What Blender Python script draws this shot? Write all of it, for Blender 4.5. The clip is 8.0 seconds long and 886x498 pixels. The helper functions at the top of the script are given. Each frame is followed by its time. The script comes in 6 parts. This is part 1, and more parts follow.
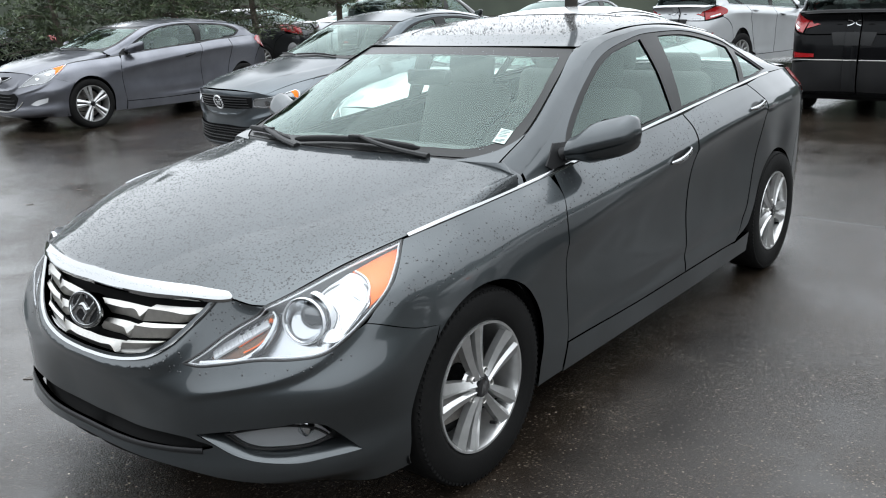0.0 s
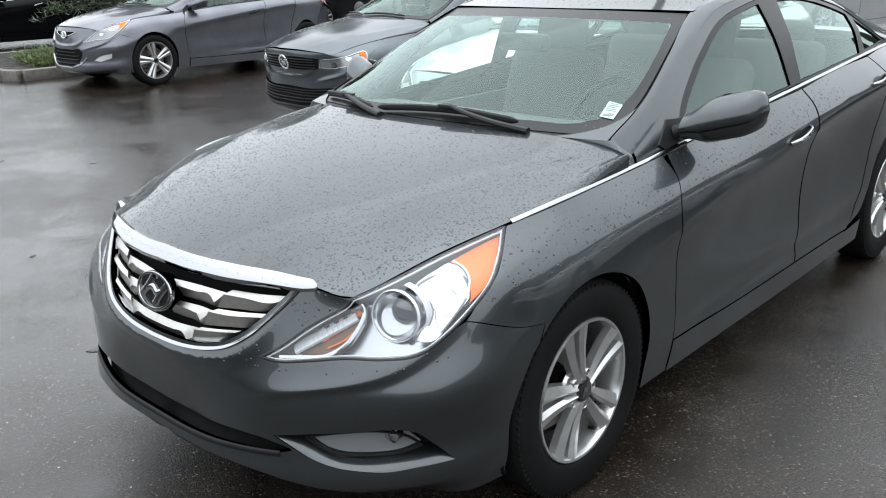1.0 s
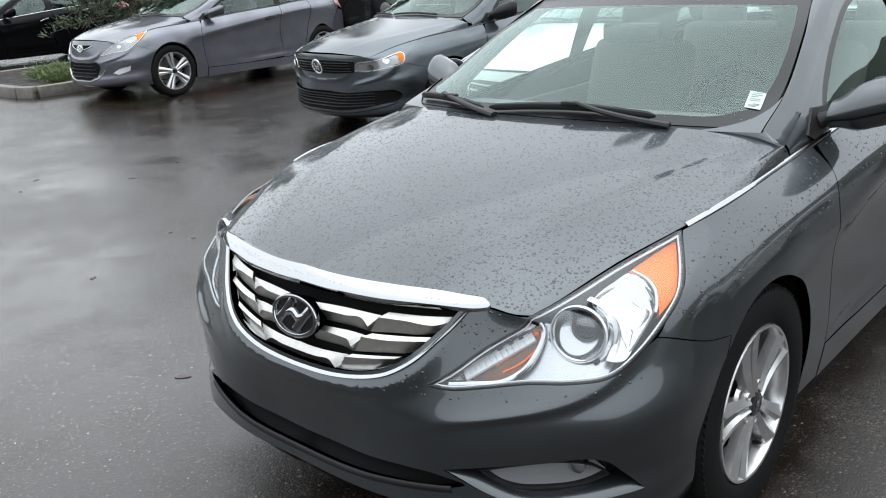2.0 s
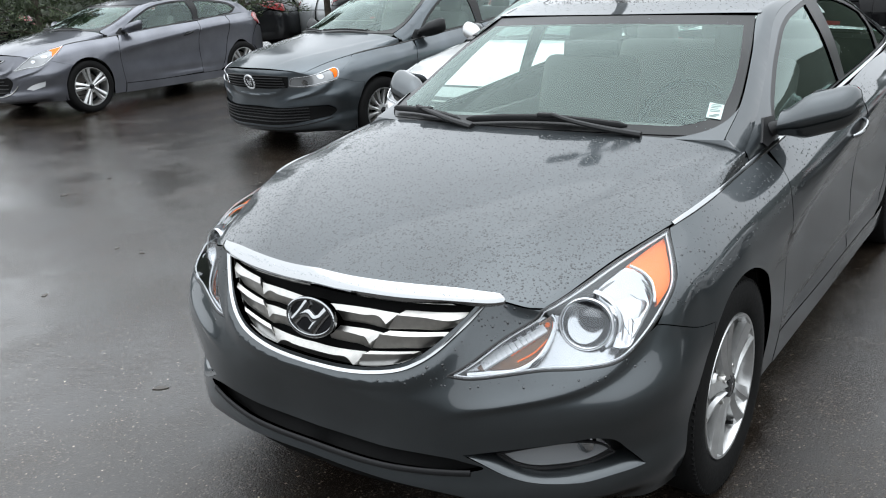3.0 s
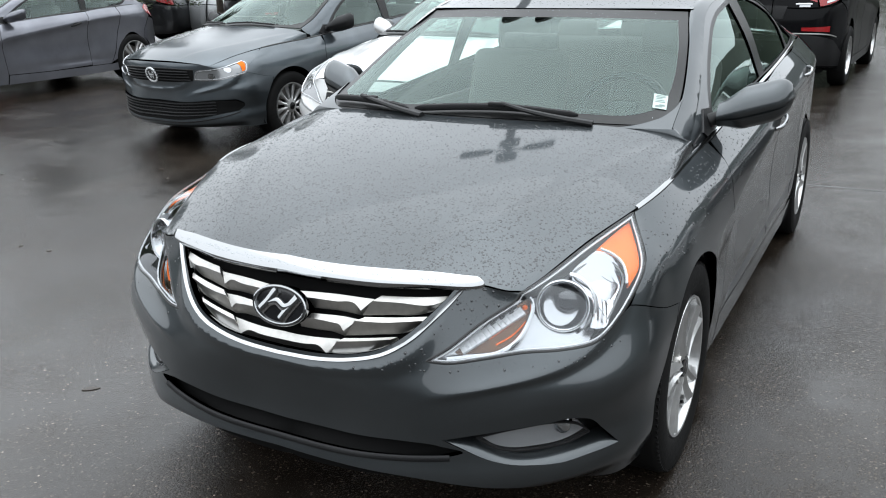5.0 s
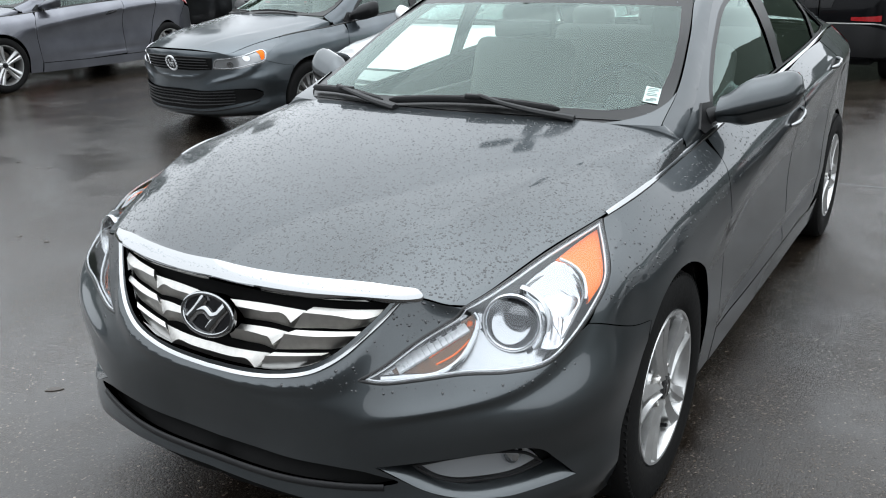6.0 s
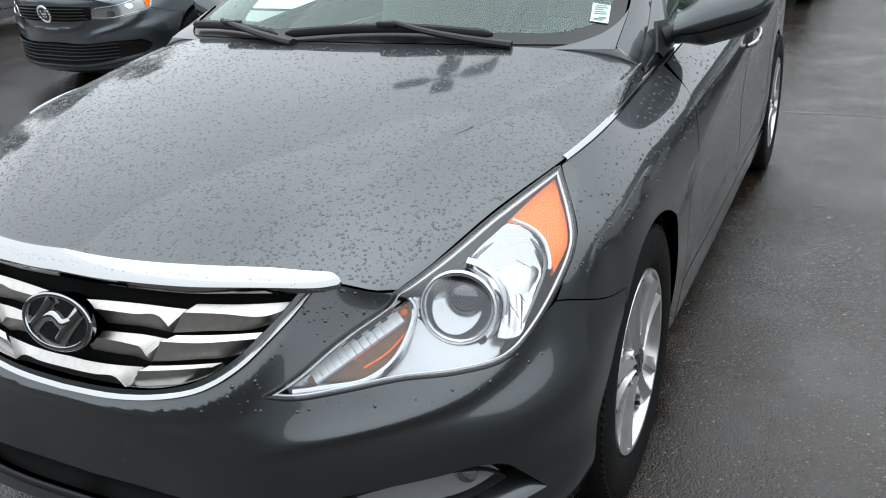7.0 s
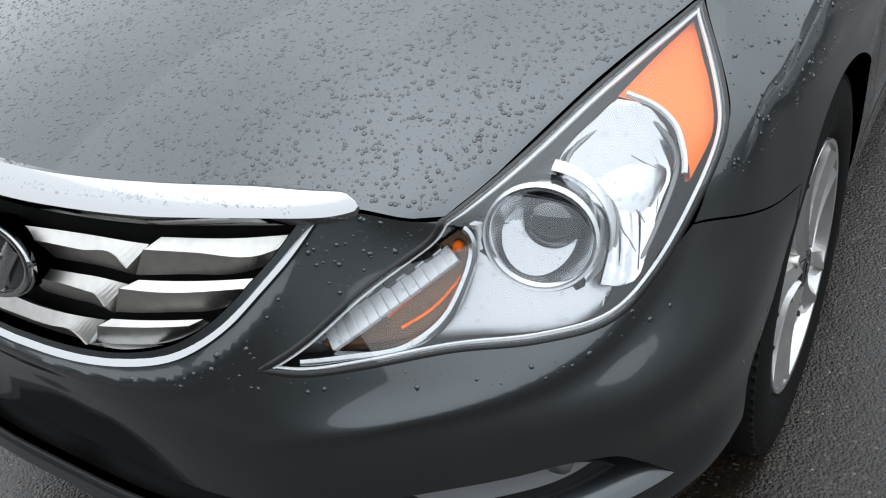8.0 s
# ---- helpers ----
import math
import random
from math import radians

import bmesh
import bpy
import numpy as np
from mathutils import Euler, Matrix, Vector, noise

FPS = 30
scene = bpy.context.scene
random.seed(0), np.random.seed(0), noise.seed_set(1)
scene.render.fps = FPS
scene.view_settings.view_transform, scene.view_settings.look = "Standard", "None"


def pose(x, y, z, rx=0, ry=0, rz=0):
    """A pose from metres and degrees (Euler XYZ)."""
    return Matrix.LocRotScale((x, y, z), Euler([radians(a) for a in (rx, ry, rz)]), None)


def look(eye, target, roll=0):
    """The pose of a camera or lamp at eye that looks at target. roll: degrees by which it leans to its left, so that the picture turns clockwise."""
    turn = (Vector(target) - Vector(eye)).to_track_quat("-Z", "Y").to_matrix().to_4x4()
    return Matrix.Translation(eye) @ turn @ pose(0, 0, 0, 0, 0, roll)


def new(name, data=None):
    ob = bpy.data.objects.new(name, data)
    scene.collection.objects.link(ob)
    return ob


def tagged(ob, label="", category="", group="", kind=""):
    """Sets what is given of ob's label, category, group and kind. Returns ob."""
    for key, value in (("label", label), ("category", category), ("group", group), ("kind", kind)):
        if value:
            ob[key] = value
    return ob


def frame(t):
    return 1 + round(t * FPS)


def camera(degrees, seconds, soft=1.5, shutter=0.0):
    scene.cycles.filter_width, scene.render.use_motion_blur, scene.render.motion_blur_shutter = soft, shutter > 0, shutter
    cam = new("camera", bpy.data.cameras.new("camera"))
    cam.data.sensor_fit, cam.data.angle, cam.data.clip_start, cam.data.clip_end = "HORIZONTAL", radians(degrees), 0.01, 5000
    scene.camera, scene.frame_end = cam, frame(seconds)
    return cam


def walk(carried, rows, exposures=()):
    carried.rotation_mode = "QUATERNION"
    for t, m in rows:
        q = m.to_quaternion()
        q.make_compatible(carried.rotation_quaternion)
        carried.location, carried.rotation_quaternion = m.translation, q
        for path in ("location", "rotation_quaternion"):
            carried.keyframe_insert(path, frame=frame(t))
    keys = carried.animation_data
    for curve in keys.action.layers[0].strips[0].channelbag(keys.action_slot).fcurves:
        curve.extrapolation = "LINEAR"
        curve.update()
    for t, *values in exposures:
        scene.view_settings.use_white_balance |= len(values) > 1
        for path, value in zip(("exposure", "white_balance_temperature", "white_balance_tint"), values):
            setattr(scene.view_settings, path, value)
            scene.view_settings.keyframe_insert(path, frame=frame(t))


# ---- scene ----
from mathutils.geometry import delaunay_2d_cdt

cam = camera(53.9, 8.0, soft=1.1)
PATH = [
    (0, (2.451, -2.103, 1.571), (1.238, -0.614, 1.014), -2.2),
    (0.5, (2.335, -2.091, 1.558), (1.119, -0.626, 0.947), -1.4),
    (1, (2.152, -1.975, 1.558), (0.865, -0.581, 0.925), -1.4),
    (1.5, (1.941, -1.962, 1.537), (0.593, -0.626, 0.906), -2.5),
    (1.7, (1.82, -2.006, 1.538), (0.49, -0.652, 0.907), -3.2),
    (2.8, (1.627, -2.361, 1.567), (0.471, -0.853, 0.944), -2.6),
    (3, (1.597, -2.399, 1.572), (0.472, -0.863, 0.96), -3.0),
    (3.5, (1.431, -2.513, 1.588), (0.426, -0.887, 0.999), -2.9),
    (4, (1.353, -2.579, 1.583), (0.442, -0.901, 0.989), -1.5),
    (4.5, (1.352, -2.592, 1.566), (0.454, -0.911, 0.959), -1.0),
    (4.7, (1.374, -2.582, 1.553), (0.478, -0.902, 0.941), -1.3),
    (5.8, (1.491, -2.253, 1.508), (0.515, -0.627, 0.871), -0.6),
    (6, (1.525, -2.201, 1.503), (0.522, -0.592, 0.866), -1.3),
    (6.5, (1.424, -2.005, 1.436), (0.529, -0.352, 0.753), -2.1),
    (7, (1.288, -1.82, 1.384), (0.461, -0.162, 0.631), -3.0),
    (7.5, (1.188, -1.599, 1.337), (0.331, -0.071, 0.371), -4.5),
    (8, (1.095, -1.312, 1.264), (0.103, 0.034, 0.166), -9.0),
]
walk(cam, [(t, look(eye, target, roll)) for t, eye, target, roll in PATH],
     exposures=[(0.0, 0.77), (1.5, 0.72), (3.5, 0.69), (4.5, 0.68), (6.0, 0.70), (7.0, 0.63), (8.0, 0.53)])

# ---- daylight under an even cover of cloud ----
world = bpy.data.worlds.new("overcast")
scene.world = world
world.use_nodes = True
wn = world.node_tree.nodes
sky = wn.new("ShaderNodeTexSky")
sky.sky_type, sky.sun_disc, sky.sun_elevation, sky.sun_rotation = "NISHITA", False, radians(84), radians(-40)
sky.air_density, sky.dust_density = 1.0, 4.0
grey = wn.new("ShaderNodeHueSaturation")
grey.inputs["Saturation"].default_value = 0.0
veil = wn.new("ShaderNodeGamma")
veil.inputs["Gamma"].default_value = 0.25
where = wn.new("ShaderNodeTexCoord")
split = wn.new("ShaderNodeSeparateXYZ")
dome = wn.new("ShaderNodeValToRGB")
dome.color_ramp.elements[0].position, dome.color_ramp.elements[0].color = 0.0, (0.80, 0.85, 0.90, 1)
dome.color_ramp.elements[1].position, dome.color_ramp.elements[1].color = 0.9, (1.0, 1.07, 1.135, 1)
cloud = wn.new("ShaderNodeMixRGB")
cloud.blend_type, cloud.inputs[0].default_value = "MULTIPLY", 1.0
for a, o, c, i in ((sky, 0, grey, "Color"), (where, "Generated", split, 0), (split, "Z", dome, "Fac"), (grey, 0, veil, 0), (veil, 0, cloud, 1), (dome, 0, cloud, 2), (cloud, 0, wn["Background"], "Color")):
    world.node_tree.links.new(a.outputs[o], c.inputs[i])
wn["Background"].inputs["Strength"].default_value = 0.95
sun = new("sun", bpy.data.lights.new("sun", "SUN"))
sun.data.energy, sun.data.angle, sun.data.color = 0.5, radians(90), (0.96, 1.0, 1.02)
sun.matrix_basis = look((0, 0, 20), (-math.sin(radians(-40)), -math.cos(radians(-40)), 10.5))


# ---- materials ----
def material(name, base=(0.5, 0.5, 0.5), rough=0.5, metal=0.0, coat=0.0, spec=0.5, emit=None):
    m = bpy.data.materials.new(name)
    m.use_nodes = True
    b = m.node_tree.nodes["Principled BSDF"]
    b.inputs["Base Color"].default_value = (*base, 1)
    b.inputs["Roughness"].default_value = rough
    b.inputs["Metallic"].default_value = metal
    b.inputs["Coat Weight"].default_value = coat
    b.inputs["Coat Roughness"].default_value = 0.03
    b.inputs["Specular IOR Level"].default_value = spec
    if emit:
        b.inputs["Emission Color"].default_value = (*emit[:3], 1)
        b.inputs["Emission Strength"].default_value = emit[3]
    return m


def add(m, kind, **values):
    node = m.node_tree.nodes.new("ShaderNode" + kind)
    for key, value in values.items():
        node.inputs[key.replace("_", " ")].default_value = value
    return node


def wire(m, a, out, b, into):
    m.node_tree.links.new(a.outputs[out], b.inputs[into])


def ramp(m, source, out, stops):
    r = m.node_tree.nodes.new("ShaderNodeValToRGB")
    while len(r.color_ramp.elements) < len(stops):
        r.color_ramp.elements.new(0.5)
    for e, (at, c) in zip(r.color_ramp.elements, stops):
        e.position, e.color = at, (*c, 1) if len(c) == 3 else c
    wire(m, source, out, r, "Fac")
    return r


def grained(m, low, high, scale=40.0, detail=6.0, bump=0.1, rough=None, distance=0.002, second=3.0):
    """Colour, gloss and relief that vary at two scales."""
    b = m.node_tree.nodes["Principled BSDF"]
    co = m.node_tree.nodes.new("ShaderNodeTexCoord")
    fine, broad = add(m, "TexNoise", Scale=scale, Detail=detail), add(m, "TexNoise", Scale=second, Detail=3.0)
    for n in (fine, broad):
        wire(m, co, "Object", n, "Vector")
    mix = m.node_tree.nodes.new("ShaderNodeMath")
    mix.operation = "ADD"
    wire(m, fine, "Fac", mix, 0)
    wire(m, broad, "Fac", mix, 1)
    half = m.node_tree.nodes.new("ShaderNodeMath")
    half.operation = "MULTIPLY"
    half.inputs[1].default_value = 0.5
    wire(m, mix, 0, half, 0)
    wire(m, ramp(m, half, 0, [(0.32, low), (0.68, high)]), "Color", b, "Base Color")
    if rough:
        wire(m, ramp(m, half, 0, [(0.3, (rough[0],) * 3), (0.7, (rough[1],) * 3)]), "Color", b, "Roughness")
    if bump:
        bm = add(m, "Bump", Strength=bump, Distance=distance)
        wire(m, fine, "Fac", bm, "Height")
        wire(m, bm, "Normal", b, "Normal")
    return m


def paint(name, base, metal=0.85, rough=0.36, fleck=0.25, lacquer=(0.02, 0.07)):
    """Metallic car paint under clear lacquer, with faint flake and road film."""
    m = material(name, base, rough, metal, 1.0)
    b = m.node_tree.nodes["Principled BSDF"]
    b.inputs["Coat IOR"].default_value = 1.45
    b.inputs["Specular Tint"].default_value = (0.42, 0.43, 0.44, 1)
    co = m.node_tree.nodes.new("ShaderNodeTexCoord")
    flake = add(m, "TexNoise", Scale=900.0, Detail=1.0)
    film = add(m, "TexNoise", Scale=2.5, Detail=5.0)
    wire(m, co, "Object", flake, "Vector")
    wire(m, co, "Object", film, "Vector")
    mixed = m.node_tree.nodes.new("ShaderNodeMath")
    mixed.operation = "MULTIPLY_ADD"
    mixed.inputs[1].default_value = 0.5
    wire(m, flake, "Fac", mixed, 0)
    wire(m, film, "Fac", mixed, 2)
    lo, hi = tuple(c * (1 - fleck) for c in base), tuple(c * (1 + fleck) for c in base)
    wire(m, ramp(m, mixed, 0, [(0.45, lo), (1.0, hi)]), "Color", b, "Base Color")
    wire(m, ramp(m, film, "Fac", [(0.35, (lacquer[0],) * 3), (0.75, (lacquer[1],) * 3)]), "Color", b, "Coat Roughness")
    return m


def pane(name, tint, rough=0.01, ior=1.5, sheen=(0.82, 0.98, 0.93)):
    """A sheet of glass or clear plastic: tinted and see-through, with a mirror-like face."""
    m = bpy.data.materials.new(name)
    m.use_nodes = True
    t = m.node_tree
    t.nodes.remove(t.nodes["Principled BSDF"])
    clear, gloss, mix = t.nodes.new("ShaderNodeBsdfTransparent"), t.nodes.new("ShaderNodeBsdfGlossy"), t.nodes.new("ShaderNodeMixShader")
    clear.inputs["Color"].default_value = (*tint, 1)
    gloss.inputs["Color"].default_value = (*sheen, 1)
    gloss.inputs["Roughness"].default_value = rough
    slant, fifth, gain = t.nodes.new("ShaderNodeLayerWeight"), t.nodes.new("ShaderNodeMath"), t.nodes.new("ShaderNodeMath")
    slant.inputs["Blend"].default_value = 0.5
    fifth.operation, fifth.inputs[1].default_value = "POWER", 5.0
    least = ((ior - 1) / (ior + 1)) ** 2
    gain.operation, gain.inputs[1].default_value, gain.inputs[2].default_value = "MULTIPLY_ADD", 1 - least, least
    t.links.new(slant.outputs["Facing"], fifth.inputs[0])
    t.links.new(fifth.outputs[0], gain.inputs[0])
    t.links.new(gain.outputs[0], mix.inputs[0])
    t.links.new(clear.outputs[0], mix.inputs[1])
    t.links.new(gloss.outputs[0], mix.inputs[2])
    t.links.new(mix.outputs[0], t.nodes["Material Output"].inputs["Surface"])
    return m


PAINT = paint("dark_grey_metallic", (0.060, 0.067, 0.071))
CHROME = material("chrome", (0.42, 0.425, 0.43), 0.08, 1.0)
SATIN = grained(material("satin_chrome", (0.6, 0.6, 0.58), 0.36, 1.0), (0.46, 0.45, 0.43), (0.62, 0.605, 0.575), 60, bump=0.0)
ALLOY = grained(material("wheel_alloy", (0.6, 0.6, 0.6), 0.28, 0.85, 0.4), (0.44, 0.44, 0.44), (0.60, 0.60, 0.59), 30, bump=0.02)
BLACK = grained(material("black_plastic", (0.015, 0.015, 0.016), 0.45, spec=0.25), (0.006, 0.006, 0.0065), (0.014, 0.014, 0.0145), 260, bump=0.15, rough=(0.4, 0.55))
GLOSS_BLACK = material("gloss_black", (0.008, 0.008, 0.009), 0.12, 0.0, 0.5)
# near-black, hardly any sheen: the shade inside openings is put into this colour
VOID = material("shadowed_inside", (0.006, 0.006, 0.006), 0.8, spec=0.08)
RUBBER = grained(material("tyre_rubber", (0.02, 0.02, 0.02), 0.6, spec=0.07), (0.0045, 0.0045, 0.0045), (0.012, 0.0117, 0.0115), 90, bump=0.2, rough=(0.5, 0.8))
SEAL = material("window_seal", (0.012, 0.012, 0.012), 0.4)
GLASS = pane("tinted_glass", (0.84, 0.95, 0.91), ior=1.72)
DARK_GLASS = pane("privacy_glass", (0.10, 0.12, 0.12), ior=1.7)
LENS_EDGE = material("frosted_lens_edge", (0.64, 0.65, 0.66), 0.35, 0.0, 0.5)
LENS = pane("lamp_lens", (0.93, 0.94, 0.95), ior=1.65, sheen=(0.95, 0.97, 1.0))
AMBER = material("amber_plastic", (0.90, 0.15, 0.002), 0.4, 0.0, 0.0, 0.2)
RED = material("red_lens", (0.26, 0.006, 0.008), 0.2, 0.0, 0.4)
REFLECTOR = material("lamp_reflector", (0.52, 0.53, 0.54), 0.15, 1.0)
WHITE_TRIM = material("clear_trim", (0.66, 0.67, 0.68), 0.25, 0.2, 0.6)
SEAT_CLOTH = grained(material("grey_cloth", (0.2, 0.2, 0.19), 0.9), (0.05, 0.05, 0.048), (0.09, 0.09, 0.085), 300, bump=0.3)
DASH = grained(material("dash_plastic", (0.12, 0.12, 0.12), 0.6), (0.07, 0.07, 0.07), (0.11, 0.11, 0.105), 200, bump=0.15)
PAPER = material("sticker_paper", (0.46, 0.56, 0.52), 0.7)
INK = material("print_grey", (0.2, 0.25, 0.24), 0.8)
LAMP_BODY = material("lamp_housing", (0.48, 0.49, 0.50), 0.22, 0.95)
FRIT = material("black_glass_border", (0.006, 0.006, 0.006), 0.3, spec=0.25)
BALL = material("projector_glass", (0.025, 0.028, 0.032), 0.03, 0.0, 0.6, 1.0)
GREY_PLASTIC = material("grey_plastic", (0.18, 0.18, 0.18), 0.4)
SMOKED = grained(material("smoked_chamber", (0.3, 0.24, 0.18), 0.25, 0.5), (0.022, 0.019, 0.017), (0.16, 0.075, 0.032), 38, bump=0.0)
FOG_GREY = material("fog_bowl", (0.34, 0.345, 0.35), 0.3, 0.4)


# ---- shaping kit ----
def hermite(knots, rows, t):
    """A smooth curve through rows (n, d) at the given knots."""
    k, p, t = np.asarray(knots, float), np.asarray(rows, float), np.asarray(t, float)
    d = np.diff(k)
    slope = np.diff(p, axis=0) / d[:, None]
    m = np.empty_like(p)
    m[0], m[-1] = slope[0], slope[-1]
    m[1:-1] = (slope[:-1] * d[1:, None] + slope[1:] * d[:-1, None]) / (d[:-1] + d[1:])[:, None]
    i = np.clip(np.searchsorted(k, t, side="right") - 1, 0, len(k) - 2)
    u = ((t - k[i]) / d[i])[..., None]
    h = d[i][..., None]
    return (p[i] * (1 + 2 * u) * (1 - u) ** 2 + h * m[i] * u * (1 - u) ** 2
            + p[i + 1] * u * u * (3 - 2 * u) + h * m[i + 1] * u * u * (u - 1))


def spline(rows, count=0, step=0.0):
    """Points along a smooth open curve through rows."""
    p = np.asarray(rows, float)
    if len(p) < 2:
        return p
    chord = np.r_[0, np.cumsum(np.linalg.norm(np.diff(p, axis=0), axis=1) + 1e-9)]
    n = count or max(2, int(chord[-1] / step) + 1)
    if len(p) == 2:
        return p[0] + (p[1] - p[0]) * np.linspace(0, 1, n)[:, None]
    return hermite(chord, p, np.linspace(0, chord[-1], n))


class Skin:
    """A smooth surface through design lines that share their stations. s and v run in metres along and up the lines;
    a negative s is the mirrored half."""

    pressed = None

    def __init__(self, lines, mirrored=True):
        self.net = np.array(lines, float)
        self.ks = np.r_[0, np.cumsum(np.linalg.norm(np.diff(self.net, axis=1), axis=2).mean(0))]
        self.kv = np.r_[0, np.cumsum(np.linalg.norm(np.diff(self.net, axis=0), axis=2).mean(1))]
        first = self.net[:, 1:2] * (-1, 1, 1) if mirrored else 2 * self.net[:, :1] - self.net[:, 1:2]
        self.mirrored = mirrored
        self.full = np.concatenate([first, self.net], 1)
        self.kfull = np.r_[-self.ks[1], self.ks]

    def at(self, s, v):
        s, v = np.broadcast_arrays(np.asarray(s, float), np.asarray(v, float))
        flat_s, flat_v = s.ravel(), v.ravel()
        nv, d = len(self.kv), np.diff(self.kv)
        along = hermite(self.kfull, self.full.transpose(1, 0, 2).reshape(len(self.kfull), -1), np.abs(flat_s) if self.mirrored else flat_s)
        along = along.reshape(-1, nv, 3)
        slope = np.diff(along, axis=1) / d[None, :, None]
        m = np.empty_like(along)
        m[:, 0], m[:, -1] = slope[:, 0], slope[:, -1]
        m[:, 1:-1] = (slope[:, :-1] * d[None, 1:, None] + slope[:, 1:] * d[None, :-1, None]) / (d[:-1] + d[1:])[None, :, None]
        i = np.clip(np.searchsorted(self.kv, flat_v, side="right") - 1, 0, nv - 2)
        r = np.arange(len(flat_s))
        u, h = ((flat_v - self.kv[i]) / d[i])[:, None], d[i][:, None]
        p = (along[r, i] * (1 + 2 * u) * (1 - u) ** 2 + h * m[r, i] * u * (1 - u) ** 2
             + along[r, i + 1] * u * u * (3 - 2 * u) + h * m[r, i + 1] * u * u * (u - 1))
        if self.pressed is not None:
            p = p + self.pressed(np.abs(flat_s), flat_v)
        if self.mirrored:
            p[:, 0] *= np.where(flat_s < 0, -1, 1)
        return p.reshape(*s.shape, 3)

    def find(self, rows, axes=(1, 2), span=(0.0, 99.0)):
        """The (s, v) at which the surface has the given two coordinates (by default y and z)."""
        s, v = np.meshgrid(np.linspace(max(0, span[0]), min(self.ks[-1], span[1]), 240), np.linspace(0, self.kv[-1], 60))
        net = self.at(s, v)[..., list(axes)]
        out = []
        for row in rows:
            k = np.unravel_index(((net - row) ** 2).sum(-1).argmin(), s.shape)
            q = np.array([s[k], v[k]])
            for _ in range(8):
                f = lambda w: self.at(w[:1], w[1:])[0][list(axes)]
                f0 = f(q)
                jac = np.stack([(f(q + e) - f0) / 1e-4 for e in np.eye(2) * 1e-4], 1)
                q = q - np.clip(np.linalg.lstsq(jac, f0 - row, rcond=None)[0], -0.05, 0.05)
            out.append(tuple(q))
        return out


def normals(fn, q, e=2e-3):
    q = np.asarray(q, float)
    du = fn(q[:, 0] + e, q[:, 1]) - fn(q[:, 0] - e, q[:, 1])
    dv = fn(q[:, 0], q[:, 1] + e) - fn(q[:, 0], q[:, 1] - e)
    n = np.cross(du, dv)
    return n / (np.linalg.norm(n, axis=1, keepdims=True) + 1e-12)


def inside(q, ring):
    """Which points of q lie inside the closed ring."""
    a, b = np.asarray(ring, float), np.roll(np.asarray(ring, float), -1, axis=0)
    x, y = q[:, :1], q[:, 1:]
    cross = (a[:, 1] > y) != (b[:, 1] > y)
    with np.errstate(divide="ignore", invalid="ignore"):
        at = (b[:, 0] - a[:, 0]) * (y - a[:, 1]) / (b[:, 1] - a[:, 1]) + a[:, 0]
    return (cross & (x < at)).sum(1) % 2 == 1


def ring_of(pieces, step=0.02):
    """A closed outline from smooth pieces that meet at corners."""
    out = []
    for n, piece in enumerate(pieces):
        end = pieces[(n + 1) % len(pieces)][0]
        rows = list(piece) + ([end] if tuple(piece[-1]) != tuple(end) else [])
        out.append(spline(rows, step=step)[:-1])
    ring = np.concatenate(out)
    keep = np.linalg.norm(ring - np.roll(ring, 1, axis=0), axis=1) > 1e-4
    return ring[keep]


def shrunk(ring, by):
    """The ring drawn in (or out, for a negative by) along its own normal."""
    p = np.asarray(ring, float)
    t = np.roll(p, -1, axis=0) - np.roll(p, 1, axis=0)
    t /= np.linalg.norm(t, axis=1, keepdims=True) + 1e-12
    area = (p[:, 0] * np.roll(p[:, 1], -1) - np.roll(p[:, 0], -1) * p[:, 1]).sum()
    n = np.stack([-t[:, 1], t[:, 0]], 1) * (1 if area > 0 else -1)
    return p + n * by


